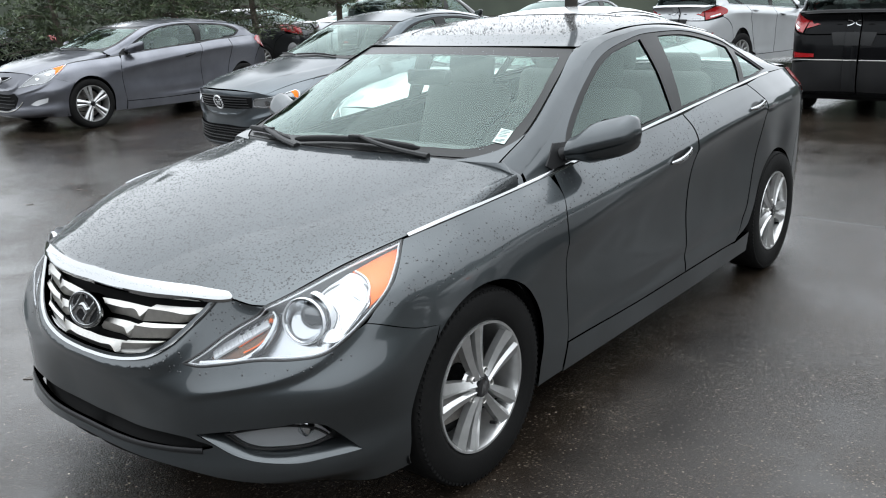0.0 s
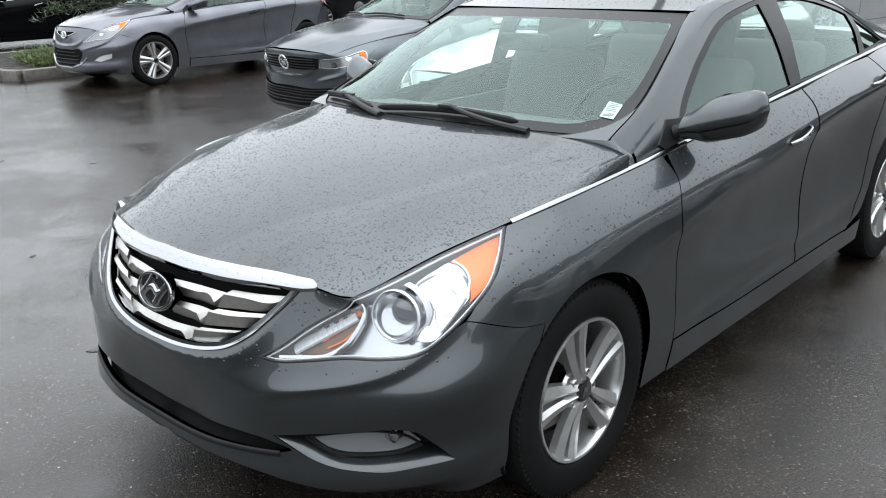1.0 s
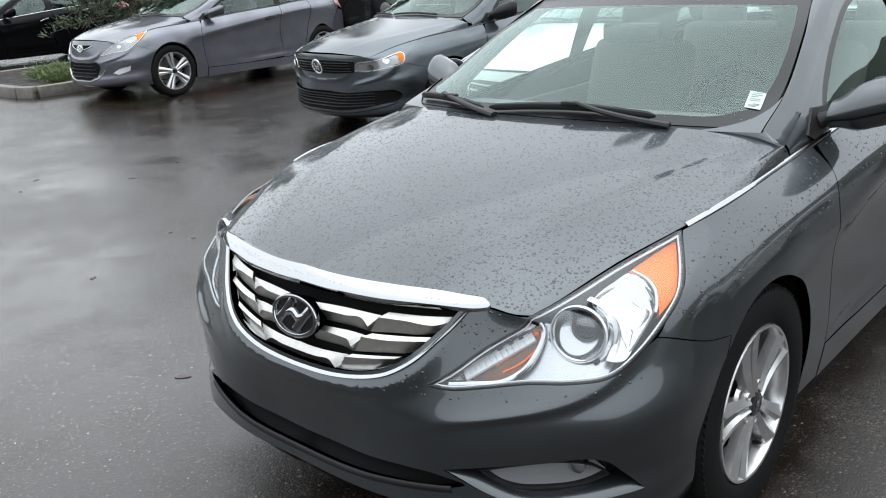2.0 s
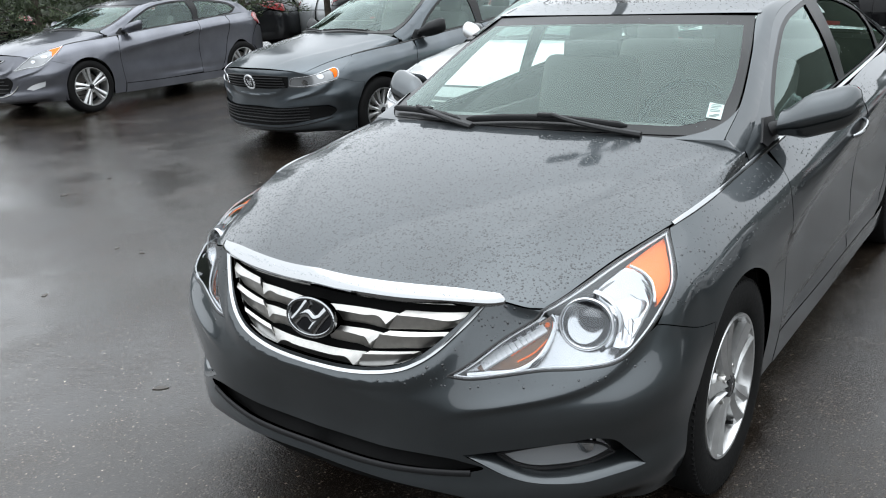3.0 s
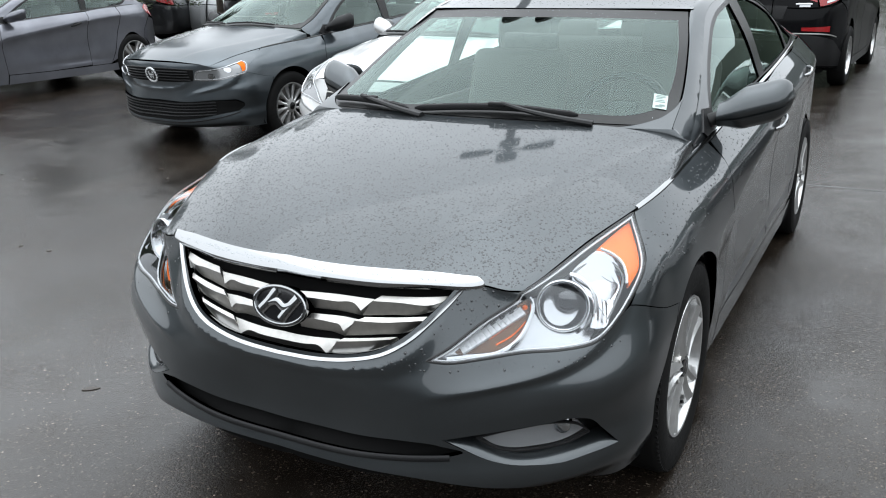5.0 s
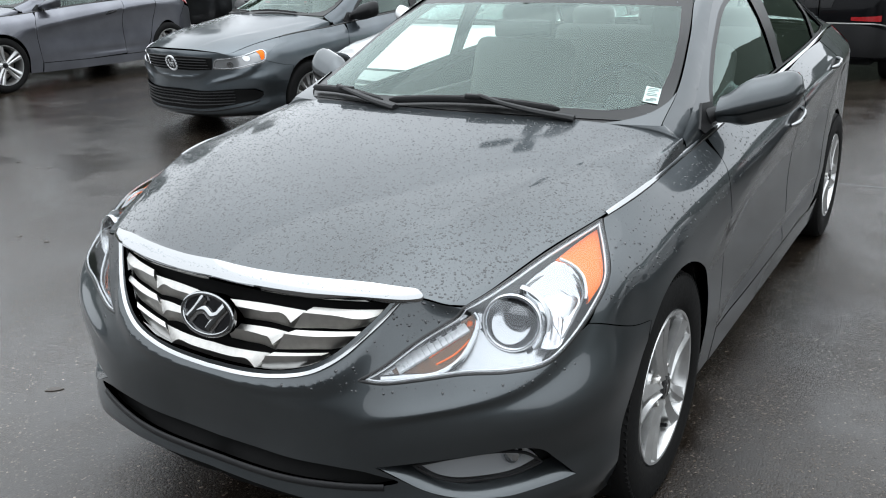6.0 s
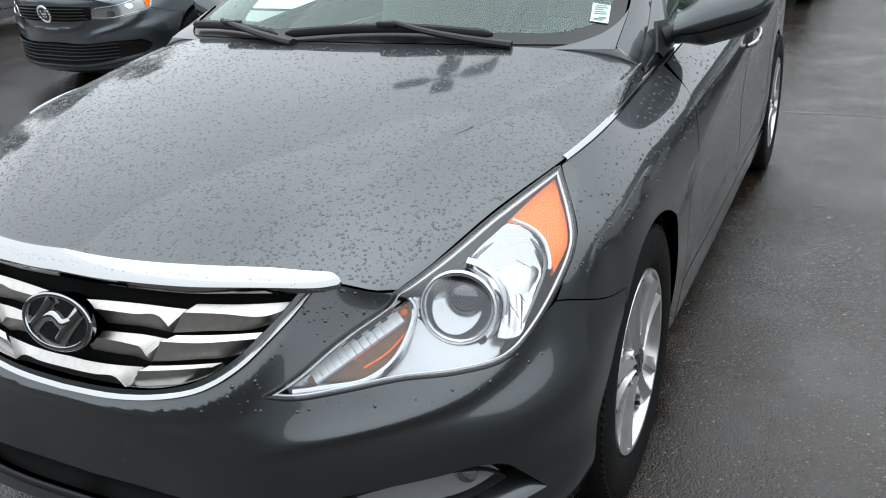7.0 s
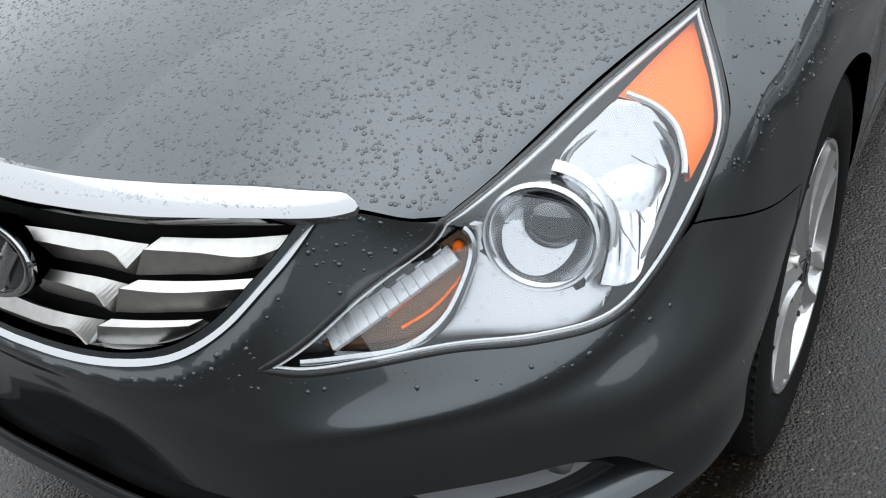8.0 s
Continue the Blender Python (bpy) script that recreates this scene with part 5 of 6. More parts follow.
    # tall steps are plain white: the sky they would mirror is put into the colour
    for k in range(13):
        f = k / 12
        for row, (dv, tall, colour) in enumerate(((0, .034 - .010 * f, LENS_EDGE), (.020, .010, BLACK if k % 2 else REFLECTOR))):
            if row and k < 6:
                continue
            q = np.array([(.508 + .148 * f - row * .010, .601 + .074 * f + dv * .62)])
            p, n = drawn_in(S, .030)(q[:, 0], q[:, 1])[0] * m, normals(S, q)[0] * m
            mm = Matrix.Translation(p) @ Vector(n).to_track_quat("Z", "Y").to_matrix().to_4x4() @ Matrix.Rotation(.6 * m[0], 4, "Z")
            bm = bmesh.new()
            box(bm, (.0142, tall, .010), mm @ Matrix.Rotation(-.5, 4, "X"), .0012)
            part("reflector_step", bm, colour, chamber)
    for glint in ([(.590, .604), (.628, .622), (.662, .650)], [(.575, .618), (.612, .640), (.640, .655)], [(.628, .668), (.655, .676), (.676, .694)]):
        band(drawn_in(S, .034), spline(glint, 10), .0045, AMBER, "amber_glint", chamber, .003, mirror=flip)
    q = np.array([(.672, .688)])
    p = drawn_in(S, .030)(q[:, 0], q[:, 1])[0] * m
    bm = bmesh.new()
    bmesh.ops.create_uvsphere(bm, u_segments=16, v_segments=10, radius=.007, matrix=Matrix.Translation(p))
    part("signal_bulb", bm, AMBER, chamber, "amber bulb")
    ob = skin_part("lamp_lens", S, shrunk(LAMP, .002), LENS, lamp, label="clear curved lens with rain beads", mirror=flip, res=.02, edge=False, lift=.001)
    ob.visible_shadow = False
    band(S, np.concatenate([LAMP, LAMP[:2]]), .0085, SEAL, "lamp_seal", lamp, .002, mirror=flip, lift=-.001)

    # fog lamp on a painted blade
    pocket = skin_part("fog_pocket", drawn_in(S, .075), shrunk(FOG, -.012), BLACK, saloon, mirror=flip, res=.03, edge=False)
    low = spline([(.452, .240), (.50, .211), (.545, .189), (.615, .165), (.675, .154), (.735, .150), (.80, .154), (.906, .153)], 36)
    high = spline([(.470, .246), (.512, .236), (.570, .210), (.618, .190), (.675, .182), (.734, .184), (.799, .187), (.880, .186)], 36)
    a, b = S(low[:, 0], low[:, 1]) * m, drawn_in(S, .055)(high[:, 0], high[:, 1]) * m
    mid = drawn_in(S, .026)((low[:, 0] + high[:, 0]) / 2, (low[:, 1] * .25 + high[:, 1] * .75)) * m
    bm = bmesh.new()
    rows = [[bm.verts.new(x) for x in (p, p * .5 + q * .5 + (0, -.004, .004), q, q * .5 + r * .5, r)] for p, q, r in zip(a, mid, b)]
    for x, y in zip(rows, rows[1:]):
        for j in range(4):
            bm.faces.new((x[j], y[j], y[j + 1], x[j + 1]))
    bmesh.ops.recalc_face_normals(bm, faces=bm.faces)
    part("fog_blade", bm, PAINT, saloon, "painted blade under the fog lamp")
    FOG_GLASS = ring_of([[(.530, .240), (.62, .258), (.71, .262), (.765, .245), (.815, .206)], [(.815, .206), (.755, .192), (.676, .190), (.618, .194), (.565, .212), (.530, .240)]], .012)
    fog = skin_part("fog_lamp", drawn_in(S, .040), FOG_GLASS, FOG_GREY, saloon, label="clear oval fog lamp in its pocket", mirror=flip, res=.02, thick=.02)
    skin_part("fog_lens", drawn_in(S, .020), FOG_GLASS, LENS, fog, mirror=flip, res=.02, edge=False).visible_shadow = False
    band(drawn_in(S, .020), np.concatenate([FOG_GLASS, FOG_GLASS[:2]]), .006, BLACK, "fog_rim", fog, .004, mirror=flip)
    q = np.array([(.735, .238)])
    p = drawn_in(S, .036)(q[:, 0], q[:, 1])[0] * m
    bm = bmesh.new()
    turned(bm, [(-.02, .026), (0, .028), (.006, .020), (.008, 0)], 20, axis="y", m=Matrix.Translation(p) @ Matrix.Rotation(math.pi, 4, "Z"))
    part("fog_reflector", bm, REFLECTOR, fog)

# painted feet that lead the windscreen pillars down to the hood and fender, rounding the glass's lower corners
CORNER = ring_of([[(.76, -.035), (.865, .006), (.935, .066), (.975, .150), (1.0, .270)], [(1.0, .270), (1.0, -.035)], [(1.0, -.035), (.76, -.035)]], .015)
for flip in (False, True):
    skin_part("pillar_corner", screen_fn, CORNER, PAINT, saloon, mirror=flip, res=.02, thick=.006, lift=.003)
    brow = np.stack([np.linspace(.76, 1.0, 9), np.full(9, -.035)], 1)
    over = np.concatenate([screen_fn(brow[:, 0], brow[:, 1]) + normals(screen_fn, brow) * .003, PILLAR.at(np.full(6, .004), np.linspace(.006, PILLAR.kv[-1], 6))])
    under = np.concatenate([hood_fn(np.linspace(.75, .985, 11), np.full(11, .988)), hood_side(np.linspace(.985, 1.02, 4)) + (0, .01, 0)]) - (0, 0, .004)
    side_of = (-1, 1, 1) if flip else (1, 1, 1)
    verts = np.concatenate([(over * (1 - f) + under * f + (0, 0, .006 * math.sin(math.pi * f))) * side_of for f in np.linspace(0, 1, 7)])
    wide = len(over)
    faces = [(r * wide + j, r * wide + j + 1, (r + 1) * wide + j + 1, (r + 1) * wide + j)[::-1 if flip else 1] for r in range(6) for j in range(wide - 1)]
    put("pillar_foot", mesh_of("pillar_foot", verts, faces, None, PAINT), saloon)

# cowl and wipers
T = built["screen"]
cowl = mirrored(np.concatenate([spline([(0, -.045), (.5, -.045), (.93, -.02)], step=.04)[:-1], spline([(.93, -.02), (.95, .06)], step=.03)[:-1], spline([(.95, .06), (.5, .05), (0, .05)], step=.04)]))
skin_part("cowl_panel", T, cowl, BLACK, saloon, label="black plastic cowl below the windscreen", res=.05, thick=.02, lift=-.004)
for blade_line, arm_line in (([(-.27, .012), (.0, .045), (.25, .055), (.58, .026)], [(.20, .058), (.30, .030), (.45, .000), (.66, -.030)]), ([(-.90, .050), (-.72, .052), (-.5, .034), (-.31, .004)], [(-.66, .052), (-.52, .022), (-.36, -.01), (-.20, -.035)])):
    q = spline(blade_line, 24)
    c = T(q[:, 0], q[:, 1]) + normals(T, q) * .016
    bm = bmesh.new()
    tube(bm, c, np.r_[.004, np.full(22, .0105), .004], 8, squash=(.9, 1.2))
    wiper = part("wiper_blade", bm, BLACK, saloon, "black wiper blade parked at the glass's foot")
    q = spline(arm_line, 16)
    c = T(q[:, 0], q[:, 1]) + normals(T, q) * np.linspace(.032, .014, 16)[:, None]
    bm = bmesh.new()
    tube(bm, c, np.linspace(.010, .016, 16), 8, squash=(1, .7))
    part("wiper_arm", bm, BLACK, wiper)
    k = spline(blade_line, 24)[12:13]
    p = T(k[:, 0], k[:, 1])[0] + normals(T, k)[0] * .028
    bm = bmesh.new()
    box(bm, (.06, .022, .016), Matrix.Translation(p), .005)
    part("wiper_joint", bm, BLACK, wiper)

# price sticker inside the glass
sticker = ring_of([[(.868, .285), (.934, .277)], [(.934, .277), (.946, .150)], [(.946, .150), (.882, .160)], [(.882, .160), (.868, .285)]], .02)
note = skin_part("windscreen_sticker", T, sticker, PAPER, saloon, label="pale green paper sticker with grey print", res=.03, thick=.001, lift=.0015)
for k, (v, a0, a1) in enumerate(((.270, .882, .922), (.257, .880, .927), (.244, .882, .915), (.228, .884, .926), (.215, .884, .930), (.190, .906, .932), (.180, .890, .934), (.170, .892, .924))):
    band(T, np.stack([np.linspace(a0, a1, 8), np.full(8, v)], 1), .004, INK, "print_line", note, .0004, lift=.0026)


# ---- the other parked cars ----
def warper(y_to, z_to=((0, 0), (.79, .79), (1.0, 1.0), (1.47, 1.47)), wide=1.0, blunt=0.0, upright=0.0):
    """Bends the saloon's shape to another car's length, height, nose and tail."""
    ky, vy = (-.9, 0, 2.795, 3.99), np.array(y_to, float)[:, None]
    kz, vz = [a for a, _ in z_to], np.array([b for _, b in z_to], float)[:, None]

    def smooth(t):
        t = np.clip(t, 0, 1)
        return t * t * (3 - 2 * t)

    def warp(p):
        p = np.asarray(p, float)
        x, y, z = p[..., 0], p[..., 1], p[..., 2]
        y = y - blunt * smooth((z - .50) / .30) * smooth(-y / .55) * smooth((1.02 - z) / .1)
        y2 = hermite(ky, vy, y.ravel()).reshape(y.shape) + upright * smooth((p[..., 1] - 1.5) / 1.3) * smooth((z - .95) / .42)
        z2 = hermite(kz, vz, z.ravel()).reshape(z.shape)
        return np.stack([x * wide * (1 + .06 * (upright > 0) * smooth((z - 1.0) / .3)), y2, z2], -1)
    return warp


def overlay(name, skin, half, colour, thing, lift=.004, label="", thick=.008, pair=False):
    """A flush fitting laid on a body: one across the middle, or a pair on both sides."""
    if pair:
        ring = ring_of(half, .025)
        return [skin_part(name, skin, ring, colour, thing, label=label, mirror=k, lift=lift, res=.04, thick=thick) for k in (False, True)]
    pts = np.concatenate([spline(h, step=.03)[:-1] for h in half[:-1]] + [spline(half[-1], step=.03)])
    return skin_part(name, skin, tidy(mirrored(pts)), colour, thing, label=label, lift=lift, res=.04, thick=thick)


def line_trim(name, skin, rows, width, colour, thing, height=.006, lift=.004):
    half = spline(rows, 24)
    whole = np.concatenate([half[::-1] * (-1, 1), half[1:]])
    return band(skin, whole, width, colour, name, thing, height, lift=lift)


def round_badge(skin, v, r, thing, squash=.62):
    ring = [(r * math.cos(a), v + r * squash * math.sin(a)) for a in np.linspace(0, 2 * math.pi, 28, endpoint=False)]
    b = skin_part("badge", skin, np.array(ring), GLOSS_BLACK, thing, label="round chrome badge", lift=.010, res=.03, thick=.02)
    band(skin, np.array(ring + ring[:2]), r * .24, WHITE_TRIM, "badge_rim", b, .006, lift=.010)
    for q in ([(-.45, .35), (-.2, -.4), (0, .1)], [(0, .1), (.2, -.4), (.45, .35)]):
        band(skin, np.array([(x * r, v + y * r * 1.2) for x, y in q]), r * .26, WHITE_TRIM, "badge_mark", b, .004, lift=.011)


def wipers(screen, thing):
    for q in ([(-.25, .03), (.2, .06), (.6, .03)], [(-.88, .06), (-.55, .05), (-.3, .015)]):
        c = spline(q, 14)
        bm = bmesh.new()
        tube(bm, screen(c[:, 0], c[:, 1]) + normals(screen, c) * .015, .009, 6)
        part("wiper", bm, BLACK, thing)


def plain_lamp(skin, up, low, thing, amber=None, smoked=False):
    for k in (False, True):
        ring = tidy(np.concatenate([spline(up, step=.02)[:-1], spline(low, step=.02)[:-1]]))
        lamp = skin_part("headlamp", skin, ring, LAMP_DARK if smoked else LAMP_BODY, thing, label="clear headlamp with a bright bezel", mirror=k, lift=.002, res=.04, thick=.01)
        inner = shrunk(ring, .012)
        band(skin, np.concatenate([inner, inner[:2]]), .006, REFLECTOR, "lamp_bezel", lamp, .004, mirror=k, lift=.004)
        mid = ring.mean(0)
        for f, r in ((-.09, .028), (.07, .032)):
            disc = np.array([(mid[0] + f + r * math.cos(a), mid[1] + f * .22 + r * .9 * math.sin(a)) for a in np.linspace(0, 2 * math.pi, 20, endpoint=False)])
            skin_part("reflector", skin, disc, REFLECTOR, lamp, mirror=k, lift=.005, res=.03, thick=.004)
        if amber is not None:
            skin_part("amber_reflector", skin, amber, AMBER, lamp, mirror=k, lift=.006, res=.03, thick=.005)


def cloned(name, m, label, **more):
    return empty(name, m, label, "car", **more)


LAMP_DARK = material("dark_lamp", (0.22, 0.225, 0.23), 0.2, 0.6, 0.8)
SLATE = paint("slate_grey_paint", (0.072, 0.084, 0.093), lacquer=(0.09, 0.20))
STEEL = paint("steel_grey_paint", (0.140, 0.143, 0.162), lacquer=(0.06, 0.15))
WHITE = paint("white_paint", (0.54, 0.54, 0.535), 0.0, 0.35, 0.03)
JET = paint("black_paint", (0.004, 0.004, 0.0045), 0.1, 0.3)
JET.node_tree.nodes["Principled BSDF"].inputs["Coat Weight"].default_value = 0.16
JET.node_tree.nodes["Principled BSDF"].inputs["Specular IOR Level"].default_value = 0.04
SILVER = paint("silver_paint", (0.42, 0.43, 0.44), 0.5, 0.36, 0.08)
COAL = paint("coal_paint", (0.025, 0.026, 0.028), 0.6)
MAROON = paint("dull_red_paint", (0.20, 0.02, 0.02), 0.3)
OLIVE = paint("olive_grey_paint", (0.10, 0.10, 0.095), 0.4)

# slate-grey saloon with a two-bar black grille
compact = cloned("compact_saloon", Matrix.Translation((-4.56, 4.10, 0)) @ Matrix.Rotation(radians(-6), 4, "Z"), "slate grey compact saloon parked on wet asphalt")
w = warper((-.86, 0, 2.65, 3.72), ((0, 0), (.79, .775), (1.0, .985), (1.47, 1.45)), .975, .125)
b = car_body(compact, w, SLATE, fine=1.6, chrome_belt=False, wheels="fan", rim=.215, radius=.318, track=.77)
k = b["skin"]
door_mirrors(compact, w, BLACK)
door_handles(k, b["doors"], ((1.445, .872), (2.385, .980)), SLATE)
# flush near-black sheet paints the shade of a grille opening
overlay("grille", k, [[(0, .716), (.25, .714), (.50, .706)], [(.50, .706), (.478, .640), (.455, .600)], [(.455, .600), (.3, .594), (0, .590)]], VOID, compact)
for v in (.694, .668, .642, .616):
    line_trim("grille_bar", k, [(0, v + .002), (.2, v), (.44, v - .005)], .009, BLACK, compact, .012)
line_trim("hood_seam", k, [(0, .724), (.25, .722), (.50, .713)], .008, SEAL, compact, .002)
round_badge(k, .654, .070, compact, .95)
CLEAR_UP = [(.47, .606), (.52, .690), (.66, .706), (.82, .712), (.960, .716)]
CLEAR_LOW = [(.960, .716), (.975, .680), (.965, .616), (.80, .594), (.62, .588), (.47, .606)]
plain_lamp(k, CLEAR_UP, CLEAR_LOW, compact, smoked=True, amber=
           ring_of([[(.915, .700), (.952, .702)], [(.952, .702), (.955, .660), (.945, .622)], [(.945, .622), (.918, .618)], [(.918, .618), (.915, .700)]], .02))
overlay("lower_intake", k, [[(0, .300), (.40, .298), (.60, .305), (.78, .300)], [(.78, .300), (.86, .245), (.80, .190)], [(.80, .190), (.4, .140), (0, .132)]], VOID, compact, lift=.014, thick=.02)
for v in (.275, .245, .215, .185, .160):
    line_trim("intake_bar", k, [(0, v), (.3, v + .002), (.62, v + .010)], .010, BLACK, compact, .008, lift=.015)
line_trim("chin_strip", k, [(0, .108), (.4, .112), (.72, .150), (.82, .175)], .012, BLACK, compact)
wipers(b["screen"], compact)

# steel-grey coupe with an amber-cornered lamp
coupe = cloned("hatch_coupe", Matrix.Translation((-9.72, 4.285, 0)), "steel grey three-door coupe parked beside the kerbed island")
w = warper((-.85, 0, 2.65, 3.40), ((0, 0), (.79, .80), (1.0, 1.0), (1.47, 1.405)), .985, .03, .30)
b = car_body(coupe, w, STEEL, fine=1.6, chrome_belt=False, wheels="split", rim=.245, radius=.335, one_door=True, openings=COUPE_W, trim=COUPE_TRIM)
k = b["skin"]
door_mirrors(coupe, w, STEEL)
door_handles(k, b["doors"], ((1.66, .868),), BLACK)
plain_lamp(k, LAMP_UP, LAMP_LOW, coupe, AMBER_RING, smoked=True)
overlay("upper_grille", k, [[(0, .706), (.14, .715), (.27, .715)], [(.27, .715), (.20, .672), (.1, .655)], [(.1, .655), (0, .652)]], VOID, coupe)
line_trim("grille_wing", k, [(0, .650), (.12, .655), (.22, .680), (.30, .712)], .014, CHROME, coupe)
round_badge(k, .665, .07, coupe)
overlay("lower_grille", k, [[(0, .40), (.22, .405), (.33, .43)], [(.33, .43), (.40, .33), (.33, .19)], [(.33, .19), (.2, .155), (0, .15)]], VOID, coupe)
for v in (.34, .28, .225, .18):
    line_trim("grille_bar", k, [(0, v), (.15, v), (.33 if v < .3 else .26, v + .006)], .012, BLACK, coupe, .010)
line_trim("chin_strip", k, [(0, .135), (.25, .145), (.40, .19), (.47, .26)], .013, SATIN, coupe)
overlay("fog_lamp", k, [[(.58, .215), (.66, .265), (.82, .300)], [(.82, .300), (.80, .235)], [(.80, .235), (.66, .195)], [(.66, .195), (.58, .215)]], WHITE_TRIM, coupe, pair=True)
wipers(b["screen"], coupe)

# white saloon between the two grey ones
white = cloned("white_saloon", Matrix.Translation((-1.93, 3.42, 0)) @ Matrix.Rotation(radians(-3), 4, "Z"), "white saloon car parked behind the dark grey one")
w = warper((-.85, 0, 2.70, 3.70), ((0, 0), (.79, .78), (1.0, .985), (1.47, 1.44)), .98, .03)
b = car_body(white, w, WHITE, fine=1.6, chrome_belt=False, wheels="ten", rim=.215, radius=.322, track=.77)
k = b["skin"]
door_mirrors(white, w, WHITE)
door_handles(k, b["doors"], ((1.445, .872), (2.385, .980)), WHITE)
plain_lamp(k, LAMP_UP, LAMP_LOW, white, smoked=True)
overlay("grille", k, [[(0, .700), (.3, .702), (.42, .692)], [(.42, .692), (.40, .56), (.28, .44)], [(.28, .44), (0, .43)]], BLACK, white)
for v in (.665, .62, .575, .53, .485):
    line_trim("grille_bar", k, [(0, v), (.2, v + .002), (.40 - (.66 - v) * .5, v + .004)], .012, SATIN, white, .010)
overlay("lower_intake", k, [[(0, .33), (.5, .33)], [(.5, .33), (.56, .22)], [(.56, .22), (0, .18)]], BLACK, white)
wipers(b["screen"], white)


def suv(name, m, label, colour, glass_dark=True, marks=True):
    """A tall estate seen from behind."""
    thing = cloned(name, m, label)
    w = warper((-.88, 0, 2.67, 3.52), ((0, 0), (.335, .36), (.79, .93), (1.0, 1.13), (1.47, 1.66)), 1.0, .06, .62)
    b = car_body(thing, w, colour, fine=2.0, chrome_belt=True, wheels="ten", rim=.235, radius=.36, dark_rear=glass_dark)
    k = b["skin"]
    door_mirrors(thing, w, colour)
    door_handles(k, b["doors"], ((1.445, .872), (2.385, .980)), colour)
    overlay("bumper_cladding", k, [[(5.98, .30), (5.4, .30), (5.0, .26)], [(5.0, .26), (4.72, .16)], [(4.72, .16), (4.72, .02)], [(4.72, .02), (5.98, .02)], [(5.98, .02), (5.98, .30)]], BLACK, thing, pair=True)
    overlay("rear_reflector", k, [[(5.12, .33), (5.5, .34)], [(5.5, .34), (5.5, .37)], [(5.5, .37), (5.12, .375)], [(5.12, .375), (5.12, .33)]], RED, thing, lift=.008, pair=True)
    for flip in (False, True):
        band(k, spline([(5.98, .315), (5.6, .315), (5.1, .305), (4.95, .29)], 20), .016, SATIN, "skid_strip", thing, .006, mirror=flip, lift=.006)
        skin_part("lamp_wing", k, ring_of([[(5.36, .70), (5.62, .68)], [(5.62, .68), (5.34, .60)], [(5.34, .60), (5.36, .70)]], .03), RED, thing, mirror=flip, lift=.005, res=.05, thick=.01)
        skin_part("lamp_clear", k, ring_of([[(4.96, .60), (5.2, .60)], [(5.2, .60), (5.2, .575)], [(5.2, .575), (4.96, .57)], [(4.96, .57), (4.96, .60)]], .03), REFLECTOR, thing, mirror=flip, lift=.007, res=.05, thick=.01)
        skin_part("plate_recess", k, ring_of([[(5.66, .56), (5.98, .56)], [(5.98, .56), (5.98, .44)], [(5.98, .44), (5.70, .44)], [(5.70, .44), (5.66, .56)]], .03), BLACK, thing, mirror=flip, lift=.003, res=.05, thick=.004)
        if marks:
            band(k, np.array([(5.40, .585), (5.58, .585)]) if flip else np.array([(5.42, .56), (5.54, .56)]), .022, CHROME, "badge_bar", thing, .003, mirror=True, lift=.004)
    ring = [(5.98 + .07 * math.cos(a), .665 + .035 * math.sin(a)) for a in np.linspace(math.pi / 2, 3 * math.pi / 2, 16)]
    for flip in (False, True):
        band(k, np.array(ring), .014, CHROME, "badge_rim", thing, .006, mirror=flip, lift=.008)
    return thing


turn = Matrix.Rotation(math.pi, 4, "Z")
suv("black_estate", Matrix.Translation((-.13, 12.43, 0)) @ turn @ Matrix.Rotation(radians(-3), 4, "Z"), "black tall estate car with red tail lamps, parked nose away", JET)
suv("silver_estate", Matrix.Translation((-3.75, 17.0, 0)) @ turn @ Matrix.Rotation(radians(-14), 4, "Z"), "silver-white tall estate car with red tail lamps", SILVER)
suv("coal_estate", Matrix.Translation((-10.2, 14.6, 0)) @ turn, "coal black tall estate car beyond the pines", COAL)
suv("olive_estate", Matrix.Translation((-15.2, 15.4, 0)) @ Matrix.Rotation(radians(4), 4, "Z"), "dull grey tall estate car beyond the pines", OLIVE, marks=False)


def far_car(name, m, label, colour):
    thing = cloned(name, m, label)
    w = warper((-.86, 0, 2.65, 3.72), ((0, 0), (.79, .78), (1.0, 1.0), (1.47, 1.46)), .98, .05)
    b = car_body(thing, w, colour, fine=2.2, chrome_belt=True, wheels="ten", rim=.22, radius=.325, dark_rear=True, track=.78)
    door_mirrors(thing, w, colour)
    door_handles(b["skin"], b["doors"], ((1.445, .872), (2.385, .980)), CHROME)
    plain_lamp(b["skin"], LAMP_UP, LAMP_LOW, thing, AMBER_RING)
    overlay("grille", b["skin"], [[(0, .70), (.3, .70), (.42, .69)], [(.42, .69), (.36, .57)], [(.36, .57), (0, .55)]], BLACK, thing)
    return thing


far_car("black_saloon", Matrix.Translation((-17.0, 4.6, 0)) @ Matrix.Rotation(radians(2), 4, "Z"), "black saloon with chrome window trim beyond the island", JET)
far_car("red_saloon", Matrix.Translation((-19.4, 15.2, 0)) @ turn, "dull red saloon parked in the far row", MAROON)
far_car("coal_saloon", Matrix.Translation((-16.6, 11.4, 0)) @ Matrix.Rotation(radians(-70), 4, "Z"), "coal grey saloon behind the pines", COAL)
far_car("silver_saloon", Matrix.Translation((-12.6, 16.2, 0)) @ turn, "silver saloon parked in the far row", SILVER)
far_car("grey_saloon", Matrix.Translation((-7.0, 15.6, 0)) @ turn, "steel grey saloon parked in the far row", STEEL)

